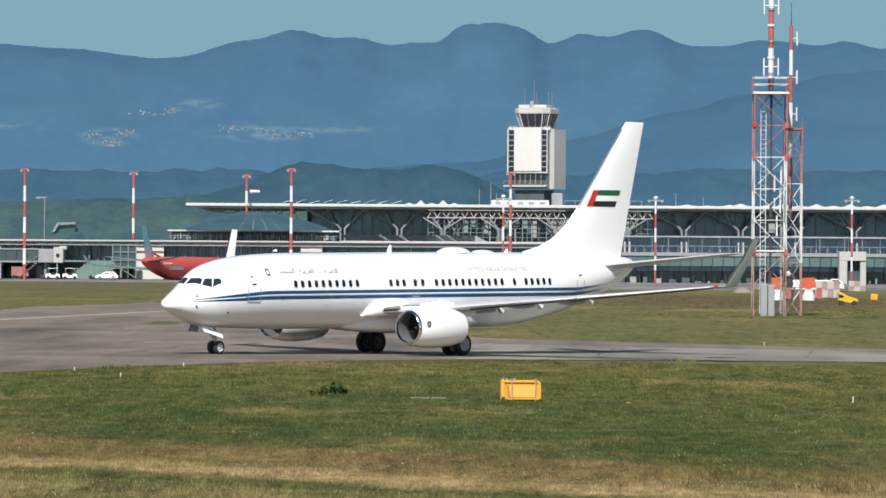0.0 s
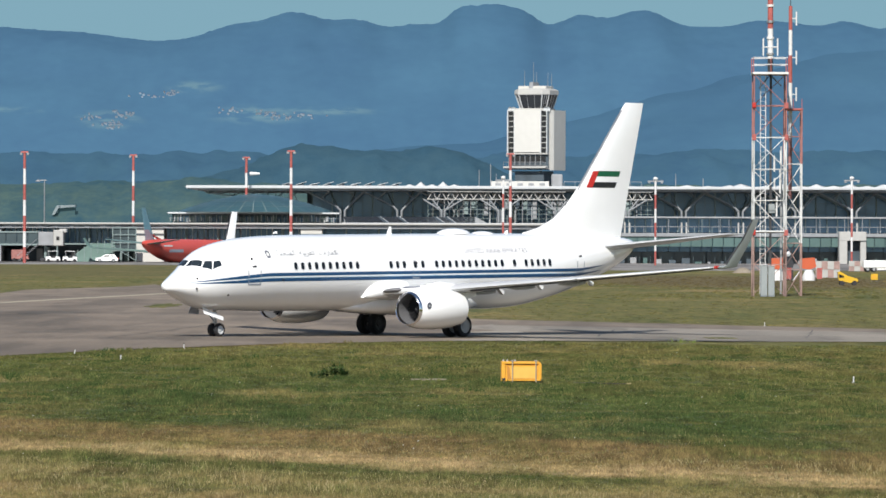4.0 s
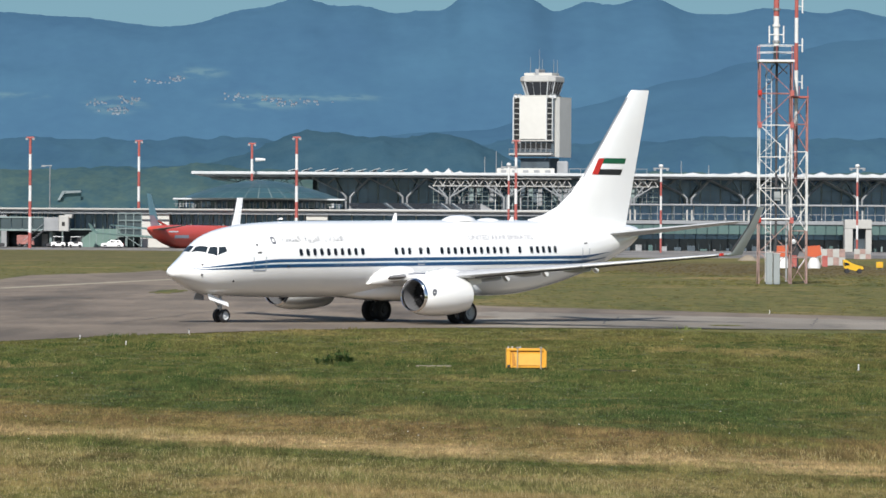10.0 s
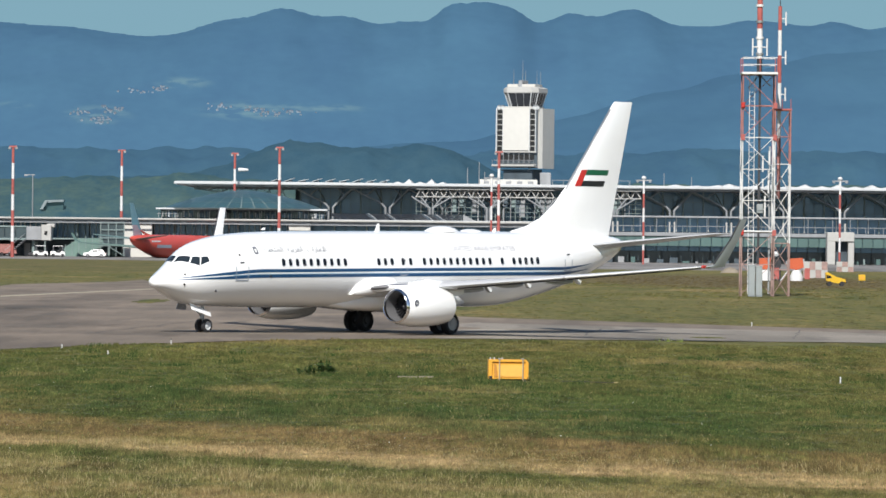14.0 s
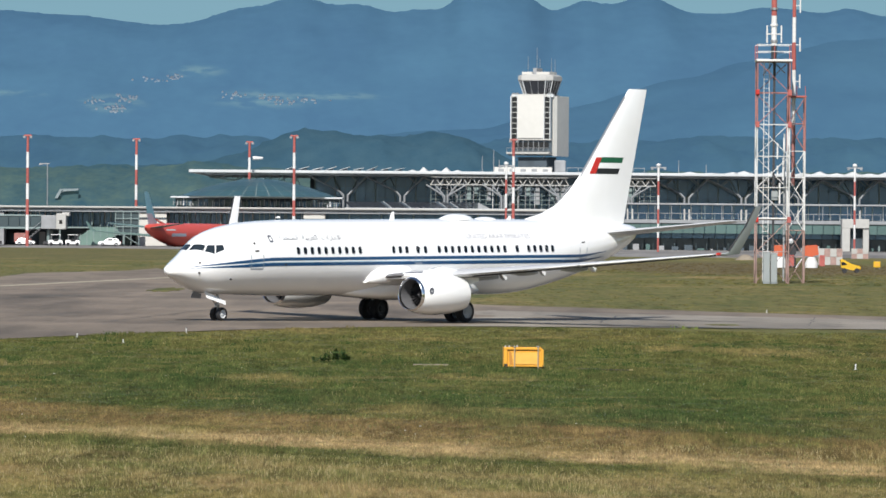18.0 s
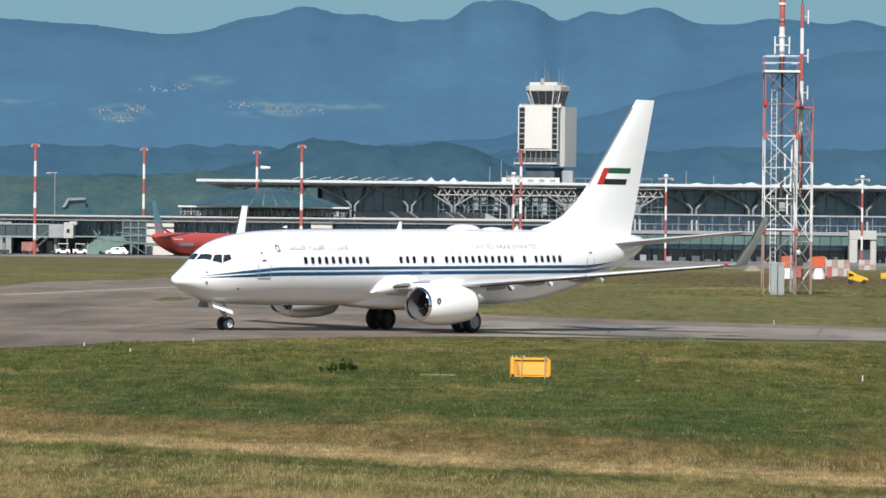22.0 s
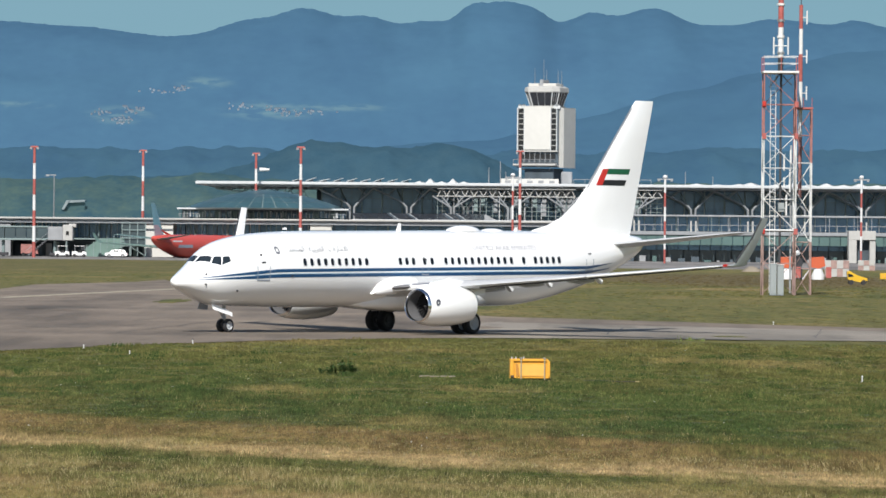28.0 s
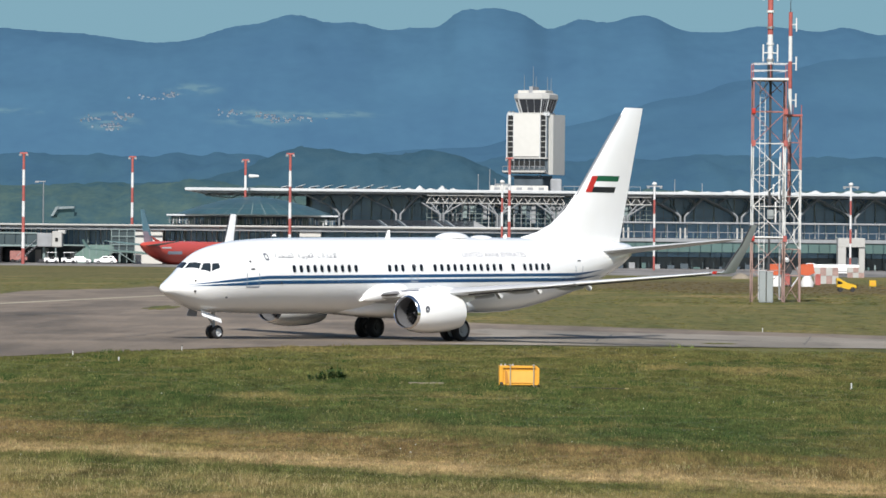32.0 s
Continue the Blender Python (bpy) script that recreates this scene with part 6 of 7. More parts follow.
    part("mound", Shape().loft(rings), GRAVEL, t, smooth=True)
    t = thing("yellow_marker_board", "small yellow marker board in the grass", "sign", pose(50.0, 650, 0))
    part("board", Shape().box(-0.4, 0.4, 0, 0.3, 0.15, 0.85, 0.03), YELLOW, t)
    part("face_plate", Shape().box(-0.25, 0.25, -0.03, -0.004, 0.32, 0.7, 0.01), SIGNYELLOW, t)
    for x in (-0.28, 0.28):
        part("leg", Shape().bar((x, 0.15, -0.02), (x, 0.15, 0.2), 0.04, n=6), STEEL, t)


build_masts()
build_sign_box()
build_bush()
build_pipe()
build_cover()
for x, y, h, dark in ((-16.1, 245.6, 0.14, False), (-13.5, 235.4, 0.12, False), (-11.9, 258.0, 0.2, True), (14.8, 202.0, 0.16, False), (18.7, 326.0, 0.18, False)):
    build_marker(x, y, h, dark)
build_yard()


# ---- apron: lamp posts, bridges, vehicles, the red airliner ----
def build_lamp_post(x, y, h):
    t = thing("lamp_post", "slim red and white lamp post with a white globe head", "lamp post", pose(x, y, 0), group="globe lamp posts")
    for k in range(6):
        part("pole_section", Shape().bar((0, 0, h * k / 6), (0, 0, h * (k + 1) / 6), 0.19, n=8), MASTWHITE if k % 2 else MASTRED, t)
    part("head_ring", Shape().box(-1.4, 1.4, -0.15, 0.15, h - 0.25, h, 0.04), STEEL, t)
    part("globe", Shape().lathe([(h - 0.05, 0.02), (h + 0.08, 0.34), (h + 0.3, 0.44), (h + 0.55, 0.32), (h + 0.66, 0.03)], (0, 0, 0), "z", 14), MASTWHITE, t, smooth=True)
    for s in (-1, 1):
        part("lamp", Shape().box(s * 1.1 - 0.2, s * 1.1 + 0.2, -0.3, 0.1, h - 0.5, h - 0.25, 0.03), STEEL, t)


def build_bridge(x, y):
    t = thing("jet_bridge", "grey boarding bridge with glazed tunnel and pale cab on legs", "jet bridge", pose(x, y, 0))
    part("tunnel_floor", Shape().box(-26, 0, -1.4, 1.4, 3.0, 3.35, 0.04), FRAMEGREY, t)
    part("tunnel_roof", Shape().box(-26, 0, -1.5, 1.5, 5.35, 5.65, 0.04), FRAMEGREY, t)
    pieces("tunnel_pane", [(-26 + 2 * k + 0.06, -1.3, 3.36) for k in range(13)], (1.88, 0.06, 1.98), SMOKEGLASS, t)
    part("rotunda", Shape().box(0, 2.75, -1.7, 1.7, 3.0, 5.55, 0.08), SOFFIT, t)
    cab = part("cab", Shape().box(2.76, 4.6, -1.9, 1.9, 2.95, 5.9, 0.12), CONCRETE, t, "pale cab")
    part("cab_window", Shape().box(3.35, 3.9, -1.96, -1.91, 4.0, 4.7), PANE, cab)
    part("cab_hood", Shape().box(3.8, 5.2, -1.6, 1.6, 5.4, 6.1, 0.1), CONCRETE, cab)
    for lx in (-8.3, 1.2):
        part("leg", Shape().bar((lx, 0, 0), (lx, 0, 5.4), 0.3, n=10), FRAMEGREY, t)
        part("bogie", Shape().box(lx - 0.9, lx + 0.9, -0.8, 0.8, 0.15, 0.75, 0.06), DARKMETAL, t)
    st = part("stair", Shape().prism([(-4.0, 0.05), (-3.4, 0.05), (0.0, 3.0), (0.0, 3.35)], -1.6, -0.8), DARKMETAL, t, "dark outside stair")
    for k in range(9):
        part("tread", Shape().box(-3.7 + 0.42 * k, -3.25 + 0.42 * k, -1.72, -1.61, 0.3 + 0.36 * k, 0.36 + 0.36 * k), STEEL, st)
    part("stair_rail", Shape().bar((-3.9, -1.65, 1.1), (-0.1, -1.65, 4.3), 0.05, n=6), STEEL, st)


def build_glass_stair(x, y):
    t = thing("glazed_stair", "pale teal glazed stair ramp against the pier", "stair", pose(x, y, 0))
    part("ramp_side", Shape().prism([(0, 0.05), (0, 1.6), (2.6, 3.4), (7.2, 3.5), (7.2, 2.0), (3.2, 0.05)], -1.0, 1.0), TEALPALE, t, "teal glass side")
    for k in range(6):
        part("post", Shape().box(0.2 + 1.25 * k, 0.32 + 1.25 * k, -1.1, -1.0, 0.05 if k < 3 else 1.6, 2.3 + 0.55 * min(k, 3)), FRAMEGREY, t)
    for k in range(4):
        part("tower_post", Shape().box(6.7 + 1.45 * k, 6.85 + 1.45 * k, -1.3, -1.15, 0, 6.4), FRAMEGREY, t)
    for z in (2.0, 3.5, 5.0, 6.3):
        part("tower_beam", Shape().box(6.7, 11.2, -1.35, -1.31, z, z + 0.14), FRAMEGREY, t)
    part("tower_glass", Shape().box(6.85, 11.1, -0.95, -0.9, 2.1, 6.2), SMOKEGLASS, t)
    part("brace", Shape().bar((6.8, -1.4, 2.9), (11.0, -1.4, 0.3), 0.10, n=6), FRAMEGREY, t)


# white walls and shed roof are dimmed and blued, haze mixed into the colour
FARWALL = surface("hazed_white_walls", (0.175, 0.22, 0.26), 0.9, vary=0.35, grain=0.3, islands=0.8)
SHEDROOF = surface("hazy_shed_roof", (0.20, 0.24, 0.25), 0.9, vary=0.2, grain=0.3)
TEALPALE = surface("pale_teal_panel", (0.12, 0.192, 0.168), 0.4, vary=0.12, grain=0.8)
CARWHITE = surface("car_white_paint", (0.78, 0.78, 0.77), 0.3, vary=0.04, coat=0.3)
DOMEGLASS = surface("dome_blue_green_glass", (0.034, 0.082, 0.095), 0.35, vary=0.3, grain=0.5, stain=0.1, islands=0.8)
SOLAR = surface("dark_slanted_glazing", (0.0341, 0.0403, 0.0496), 0.25, vary=0.2, grain=0.3, islands=0.5)


def build_car(m, label, length=4.3, tall=1.45, paint=None, name="car", category="car", group=""):
    """A hatchback: lower body, cabin, glass, wheels, lamps."""
    paint = paint or CARWHITE
    t = thing(name, label, category, m, group)
    h, k = length / 2, tall / 1.45
    part("body", Shape().prism([(-h, 0.35), (-h - 0.03, 0.62), (-h + 0.15, 0.86 * k), (-h * 0.45, 0.95 * k), (h * 0.75, 0.98 * k), (h, 0.80 * k), (h + 0.04, 0.45), (h - 0.1, 0.28), (-h + 0.1, 0.28)], -0.86, 0.86), paint, t)
    part("cabin", Shape().loft([[(-h * 0.50, -0.80, 0.93 * k), (h * 0.86, -0.80, 0.96 * k), (h * 0.86, 0.80, 0.96 * k), (-h * 0.50, 0.80, 0.93 * k)], [(-h * 0.12, -0.62, tall), (h * 0.66, -0.62, tall - 0.03), (h * 0.66, 0.62, tall - 0.03), (-h * 0.12, 0.62, tall)]]), paint, t)
    for s in (-1, 1):
        a = lambda f: s * (0.80 - 0.18 * f + 0.012)
        part("side_window", Shape().add([(-h * 0.36, a(0.15), 0.99 * k), (h * 0.30, a(0.15), 1.0 * k), (h * 0.28, a(0.82), tall - 0.09), (-h * 0.12, a(0.82), tall - 0.09)], [(0, 1, 2, 3)]), PANE, t)
        part("side_window", Shape().add([(h * 0.36, a(0.15), 1.0 * k), (h * 0.76, a(0.15), 1.0 * k), (h * 0.63, a(0.82), tall - 0.1), (h * 0.34, a(0.82), tall - 0.09)], [(0, 1, 2, 3)]), PANE, t)
        for x in (-h * 0.62, h * 0.60):
            w = part("wheel", Shape().lathe([(-0.1, 0.18), (-0.11, 0.28), (-0.07, 0.31), (0.07, 0.31), (0.11, 0.28), (0.1, 0.18)], (x, s * 0.80, 0.31), "y", 18), TYRE, t)
            part("rim", Shape().lathe([(s * 0.09, 0.005), (s * 0.09, 0.19)], (x, s * 0.80, 0.31), "y", 14), STEEL, w)
        part("headlight", Shape().box(-h - 0.04, -h + 0.12, s * 0.62 - 0.16, s * 0.62 + 0.16, 0.58, 0.72, 0.03), TRIM, t)
        part("tail_light", Shape().box(h - 0.06, h + 0.045, s * 0.70 - 0.1, s * 0.70 + 0.1, 0.60, 0.82, 0.02), RED, t)
    part("windscreen", Shape().add([(-h * 0.49, -0.68, 0.97 * k), (-h * 0.49, 0.68, 0.97 * k), (-h * 0.15, 0.56, tall - 0.05), (-h * 0.15, -0.56, tall - 0.05)], [(0, 1, 2, 3)]), PANE, t)
    return t


def build_truck(m, label, s=1, group="long white apron trucks"):
    """A low long airport truck; it drives towards s along x."""
    t = thing("apron_truck", label, "truck", m, group)
    part("bed", Shape().box(min(-9.0 * s, -2.0 * s), max(-9.0 * s, -2.0 * s), -1.25, 1.25, 0.58, 1.68, 0.1), CARWHITE, t, "long white covered bed")
    part("skirt", Shape().box(min(-7.2 * s, -3.6 * s), max(-7.2 * s, -3.6 * s), -1.1, 1.1, 0.33, 0.57), CARWHITE, t)
    part("cab", Shape().prism([(-2.0 * s, 0.5), (-1.95 * s, 1.84), (-0.75 * s, 1.84), (-0.15 * s, 1.15), (0, 0.5)], -1.2, 1.2), CARWHITE, t)
    for y in (-1, 1):
        part("cab_window", Shape().add([(-1.75 * s, y * 1.212, 1.2), (-0.4 * s, y * 1.212, 1.2), (-0.8 * s, y * 1.212, 1.72), (-1.75 * s, y * 1.212, 1.72)], [(0, 1, 2, 3)]), PANE, t)
        for x in (-1.05, -2.75, -7.5, -8.4):
            w = part("wheel", Shape().lathe([(-0.15, 0.22), (-0.16, 0.38), (-0.1, 0.43), (0.1, 0.43), (0.16, 0.38), (0.15, 0.22)], (x * s, y * 1.08, 0.43), "y", 18), TYRE, t)
            part("rim", Shape().lathe([(y * 0.12, 0.005), (y * 0.12, 0.24)], (x * s, y * 1.08, 0.43), "y", 14), STEEL, w)
    part("beacon", Shape().lathe([(1.84, 0.1), (1.96, 0.09), (1.98, 0.01)], (-1.4 * s, 0, 0), "z", 10), ORANGE, t)
    part("chassis", Shape().box(min(-8.8 * s, -0.3 * s), max(-8.8 * s, -0.3 * s), -0.6, 0.6, 0.36, 0.6), DARKMETAL, t)
    return t


def build_tug(x, y):
    t = thing("baggage_tug", "white open baggage tug with canopy on the apron", "tug", pose(x, y, 0))
    part("body", Shape().prism([(-1.3, 0.3), (-1.3, 1.0), (-0.4, 1.05), (-0.3, 0.75), (0.5, 0.75), (0.6, 1.05), (1.3, 0.95), (1.35, 0.3)], -0.7, 0.7), CARWHITE, t)
    part("canopy", Shape().box(-0.9, 1.0, -0.75, 0.75, 1.95, 2.05, 0.03), CARWHITE, t)
    for px in (-0.8, 0.9):
        for py in (-0.65, 0.65):
            part("canopy_post", Shape().bar((px, py, 0.95), (px, py, 1.97), 0.04, n=6), STEEL, t)
            part("wheel", Shape().lathe([(-0.1, 0.15), (-0.1, 0.3), (0.1, 0.3), (0.1, 0.15)], (px, py, 0.3), "y", 14, True), TYRE, t)
    part("seat", Shape().box(-0.2, 0.4, -0.5, 0.5, 0.76, 1.2, 0.05), DARKMETAL, t)


def build_box_van(x, y, paint, label, turn=0):
    t = thing("van", label, "van", pose(x, y, 0, 0, 0, turn), group="service vans")
    part("box", Shape().box(-1.0, 1.2, -0.9, 0.9, 0.45, 2.2, 0.08), paint, t)
    part("cab", Shape().prism([(1.21, 0.45), (1.21, 1.95), (1.6, 1.9), (2.1, 1.1), (2.25, 0.45)], -0.88, 0.88), paint, t)
    for s in (-1, 1):
        part("cab_window", Shape().add([(1.3, s * 0.892, 1.2), (1.95, s * 0.892, 1.2), (1.6, s * 0.892, 1.78), (1.3, s * 0.892, 1.78)], [(0, 1, 2, 3)]), PANE, t)
        for wx in (-0.5, 1.6):
            part("wheel", Shape().lathe([(-0.1, 0.18), (-0.1, 0.33), (0.1, 0.33), (0.1, 0.18)], (wx, s * 0.8, 0.33), "y", 16, True), TYRE, t)


def build_red_airliner():
    """A smaller jet at its stand, tail towards the taxiway."""
    k = 1.12
    t = thing("airliner", "red parked airliner with blue-grey fin at its stand", "airplane", pose(-54.2, 1014, 0, 0, 0, 90 - 25))
    L = 37.0
    put = lambda p: ((L + p[0]) * k, p[1] * k, p[2] * k - 1.72)
    stations = [0.24, 0.4, 0.7, 1.2, 2, 3, 4.5, 7, 10, 15, 20, 25, 27, 29, 31, 33, 34, 35, 36, 36.6, 37.05]
    rings = [[put(hull(x, 2 * math.pi * j / 32)) for j in range(32)] for x in stations]
    part("fuselage", Shape().loft(rings), PLANERED, t, "red fuselage", smooth=True)
    fr = [[put(p) for p in foil(lead, trail, 0, z, 0.09, 8, up=(0, 1, 0))] for lead, trail, z in ((33.0, 36.2, 5.0), (34.2, 36.7, 7.1), (36.2, 37.5, 10.22), (36.4, 37.6, 10.42))]
    red_fin = part("fin", Shape().loft(fr), TAILBLUE, t, "blue-grey tail fin", smooth=True)
    fr = [[put(p) for p in foil(lead, trail, 0, z, 0.102, 8, up=(0, 1, 0))] for lead, trail, z in ((33.3, 36.25, 5.2), (33.95, 36.5, 6.3), (34.6, 36.7, 6.9))]
    part("fin_foot", Shape().loft(fr), FINFOOT, red_fin, "pale mauve livery at the fin's foot", smooth=True)
    part("dorsal_spine", Shape().prism([(5.2 * k, 5.25 * k - 1.72), (2.6 * k, 6.1 * k - 1.72), (3.2 * k, 6.1 * k - 1.72), (6.6 * k, 5.25 * k - 1.72)], -0.12, 0.12), PLANERED, red_fin)
    for s in (1, -1):
        wing = part("wing", Shape().loft([[put(p) for p in foil(a, b, y * s, z, 0.11)] for a, b, y, z in ((14.3, 21.2, 1.2, 2.75), (16.5, 21.3, 5.7, 3.05), (22.0, 23.7, 17.0, 3.9))]), TEALPALE, t, "pale grey-green wing", smooth=True)
        part("winglet", Shape().loft([[put(p) for p in foil(a, b, y * s, z, 0.09, up=(0, -0.9 * s, 0.3))] for a, b, y, z in ((22.0, 23.7, 17.0, 3.9), (22.8, 24.1, 17.5, 4.4), (23.8, 24.5, 17.9, 5.5))]), TEALPALE, wing, smooth=True)
        part("tailplane", Shape().loft([[put(p) for p in foil(a, b, y * s, z, 0.09)] for a, b, y, z in ((33.0, 36.7, 0.5, 4.6), (36.6, 38.0, 6.6, 5.3))]), TEALPALE, t, smooth=True)
        part("engine", Shape().lathe([((L - 13.4) * k, 0.7), ((L - 14.5) * k, 0.92), ((L - 16) * k, 0.9), ((L - 17.4) * k, 0.68), ((L - 17.4) * k, 0.1)], (0, 4.83 * s * k, 1.55), "x", 20), PLANERED, t, smooth=True)
        leg = part("main_gear", Shape().bar(put(V(19.3, 2.7 * s, 0.3)), put(V(19.3, 2.6 * s, 2.2)), 0.12, n=8), STEEL, t)
        for y in (2.3, 3.1):
            part("wheel", Shape().lathe([(-0.15, 0.2), (-0.16, 0.42), (-0.1, 0.47), (0.1, 0.47), (0.16, 0.42), (0.15, 0.2)], ((L - 19.3) * k, y * s * k, 0.47), "y", 16, True), TYRE, leg)
    leg = part("nose_gear", Shape().bar(put(V(4.2, 0, 0.2)), put(V(4.1, 0, 1.9)), 0.08, n=8), STEEL, t)
    part("wheel", Shape().lathe([(-0.2, 0.15), (-0.2, 0.32), (0.2, 0.32), (0.2, 0.15)], ((L - 4.2) * k, 0, 0.32), "y", 16, True), TYRE, leg)
    for x0, x1, z, h in ((29.8, 32.6, 4.15, 0.22), (26.5, 31.0, 3.2, 0.5)):
        part("livery_bar", Shape().add([put(hull(x, -round_angle(x, zz), 0.03)) for x in (x0, (x0 + x1) / 2, x1) for zz in (z, z + h)], [(0, 2, 3, 1), (2, 4, 5, 3)]), TRIM if h < 0.4 else SEAM, t, "unreadable pale lettering")


def build_dome():
    t = thing("glass_dome", "shallow blue-green glass dome over a round hall", "dome", pose(-36.3, 1085, 0))
    r, c, h = 15.4, 9.45, 3.55
    for i in range(5):
        f0, f1 = i / 5, (i + 1) / 5
        for k in range(36):
            a0, a1 = 2 * math.pi * (k + 0.04) / 36, 2 * math.pi * (k + 0.96) / 36
            if math.sin((a0 + a1) / 2) > 0.35:
                continue
            q = lambda f, a: (r * (1 - f) * math.cos(a), r * (1 - f) * math.sin(a), c + h * (1 - (1 - f) ** 1.7))
            part("pane", Shape().add([q(f0 + 0.008, a0), q(f0 + 0.008, a1), q(f1 - 0.008, a1), q(f1 - 0.008, a0)], [(0, 1, 2, 3)]), DOMEGLASS, t)
    part("shell", Shape().lathe([(c - 0.06 + h * (1 - (1 - f) ** 1.7), r * (1 - f) + 0.001) for f in (0, 0.2, 0.4, 0.6, 0.8, 1.0)], (0, 0, 0), "z", 36), FRAMEGREY, t)
    part("eaves_ring", Shape().box(-16.6, 16.4, -8, 10, 9.1, 9.42, 0.06), TRIM, t, "thin white eaves")
    part("drum", Shape().box(-15.8, 15.8, -5, 9, 5.5, 9.1), SHADE, t)
    r0 = random.Random(3)
    for k in range(30):
        x = -15.5 + 1.05 * k
        part("window", Shape().box(x, x + 0.75, -5.15, -5.01, 7.6, 8.9 - 0.5 * r0.random()), GLASS if k % 3 else TEALGLASS, t)
        part("mullion", Shape().box(x + 0.8, x + 0.92, -5.3, -5.16, 7.4, 9.1), FRAMEGREY, t)
    for k in range(64):
        x = -16.2 + 0.5 * k + r0.uniform(-0.2, 0.2)
        z = r0.uniform(7.35, 7.7)
        part("terrace_post", Shape().box(x, x + r0.uniform(0.06, 0.2), -7.2, -7.1, z, z + r0.uniform(0.5, 1.35)), r0.choice((TRIM, TRUSSGREY, PALE, SOFFIT, FRAMEGREY)), t)
    part("terrace_rail", Shape().box(-16.4, 16.2, -7.4, -7.34, 8.25, 8.31), TRUSSGREY, t)


def build_truss(x0, x1):
    """Pale space-frame roof on branching posts between the halls, over a gridded glass front."""
    t = thing("roof_truss", "dense pale steel space-frame truss under the roof edge", "truss")
    r = random.Random(int(x0 * 10))
    for depth, (y, tone, thick) in enumerate(((1096.7, CONCRETE, 0.10), (1097.8, TRUSSGREY, 0.10), (1098.9, CONCRETE, 0.10))):
        n = max(3, int((x1 - x0) / (1.7 + 0.25 * depth)))
        part("chord", Shape().bar((x0, y, 12.15), (x1, y, 12.15), thick, n=6), tone, t)
        part("chord", Shape().bar((x0, y, 13.65), (x1, y, 13.65), thick, n=6), tone, t)
        for k in range(n):
            a, b = x0 + (x1 - x0) * k / n, x0 + (x1 - x0) * (k + 1) / n
            part("web", Shape().bar((a, y, 12.15), ((a + b) / 2, y + 0.8, 13.65), thick * 0.85, n=5).bar(((a + b) / 2, y + 0.8, 13.65), (b, y, 12.15), thick * 0.85, n=5), tone, t)
            part("node", Shape().lathe([(-0.2, 0.02), (-0.12, 0.17), (0.12, 0.17), (0.2, 0.02)], (a, y, 12.15), "y", 8), tone, t)
    n = int((x1 - x0) / 2.0)
    for k in range(n):
        a = x0 + (x1 - x0) * k / n
        part("panel", Shape().box(a + 0.15, a + 1.7, 1099.6, 1099.7, 12.2 - 0.4 * r.random(), 13.3 + 0.3 * r.random()), r.choice((SOFFIT, CONCRETE, SOFFIT, CONCRETE, PANELWHITE)), t)
    k = x0 + 3.0
    while k < x1:
        tree = part("post", Shape().bar((k - 0.3, 1096.5, 7.5), (k - 0.3, 1096.5, 10.0), 0.24, n=8).bar((k + 0.3, 1096.5, 7.5), (k + 0.3, 1096.5, 10.0), 0.22, n=8), TRUSSGREY, t)
        for d in (-3.9, -2.2, 2.2, 3.9):
            part("branch", Shape().bar((k + math.copysign(0.3, d), 1096.5, 9.9), (k + d, 1096.5, 12.15), 0.15, n=6), TRUSSGREY, tree)
            part("fork", Shape().bar((k + d * 0.55, 1096.5, 11.0), (k + d * 0.35, 1097.4, 12.15), 0.10, n=6), TRUSSGREY, tree)
        k += 11.15
    x = x0
    while x < x1:
        part("mullion", Shape().box(x, x + r.uniform(0.07, 0.15), 1097.9, 1098.1, 7.5, r.choice((12.0, 12.0, 10.9))), r.choice((TRIM, FRAMEGREY, TRUSSGREY, SOFFIT)), t)
        if r.random() < 0.4:
            part("blind", Shape().box(x + 0.2, x + 1.0, 1098.2, 1098.25, 8.0 + 3.0 * r.random(), 11.9), r.choice((SOFFIT, SHADE, FRAMEGREY)), t)
        x += r.uniform(0.85, 1.6)
    for z in (8.35, 9.25, 10.1, 11.0):
        part("transom", Shape().box(x0, x1, 1098.0, 1098.05, z, z + 0.08), FRAMEGREY, t)


def build_slant():
    t = thing("slanted_glazing", "dark slanted glass roof band with pale ribs", "glazing")
    for k in range(13):
        x = -18.2 + 2.0 * k
        part("pane", Shape().add([(x, 1086, 7.5), (x + 1.92, 1086, 7.5), (x + 0.22, 1093, 8.7), (x - 1.7, 1093, 8.7)], [(0, 1, 2, 3)]), SOLAR, t)
    for x in (-10.6, -6.9, 0.2, 2.4):
        part("rib", Shape().bar((x + 0.1, 1085.8, 7.55), (x - 1.6, 1093, 8.75), 0.065, n=6), TRIM, t)
        part("gap", Shape().add([(x - 0.55, 1085.9, 7.52), (x + 0.0, 1085.9, 7.52), (x - 1.7, 1092.9, 8.72), (x - 2.25, 1092.9, 8.72)], [(0, 1, 2, 3)]), SHADE, t)
    part("end_cheek", Shape().prism([(6.2, 7.5), (8.6, 7.5), (6.2, 8.7)], 1086, 1093), SOFFIT, t)
    part("gutter", Shape().box(-20, 24, 1085.4, 1085.9, 7.2, 7.5, 0.04), TRIM, t)


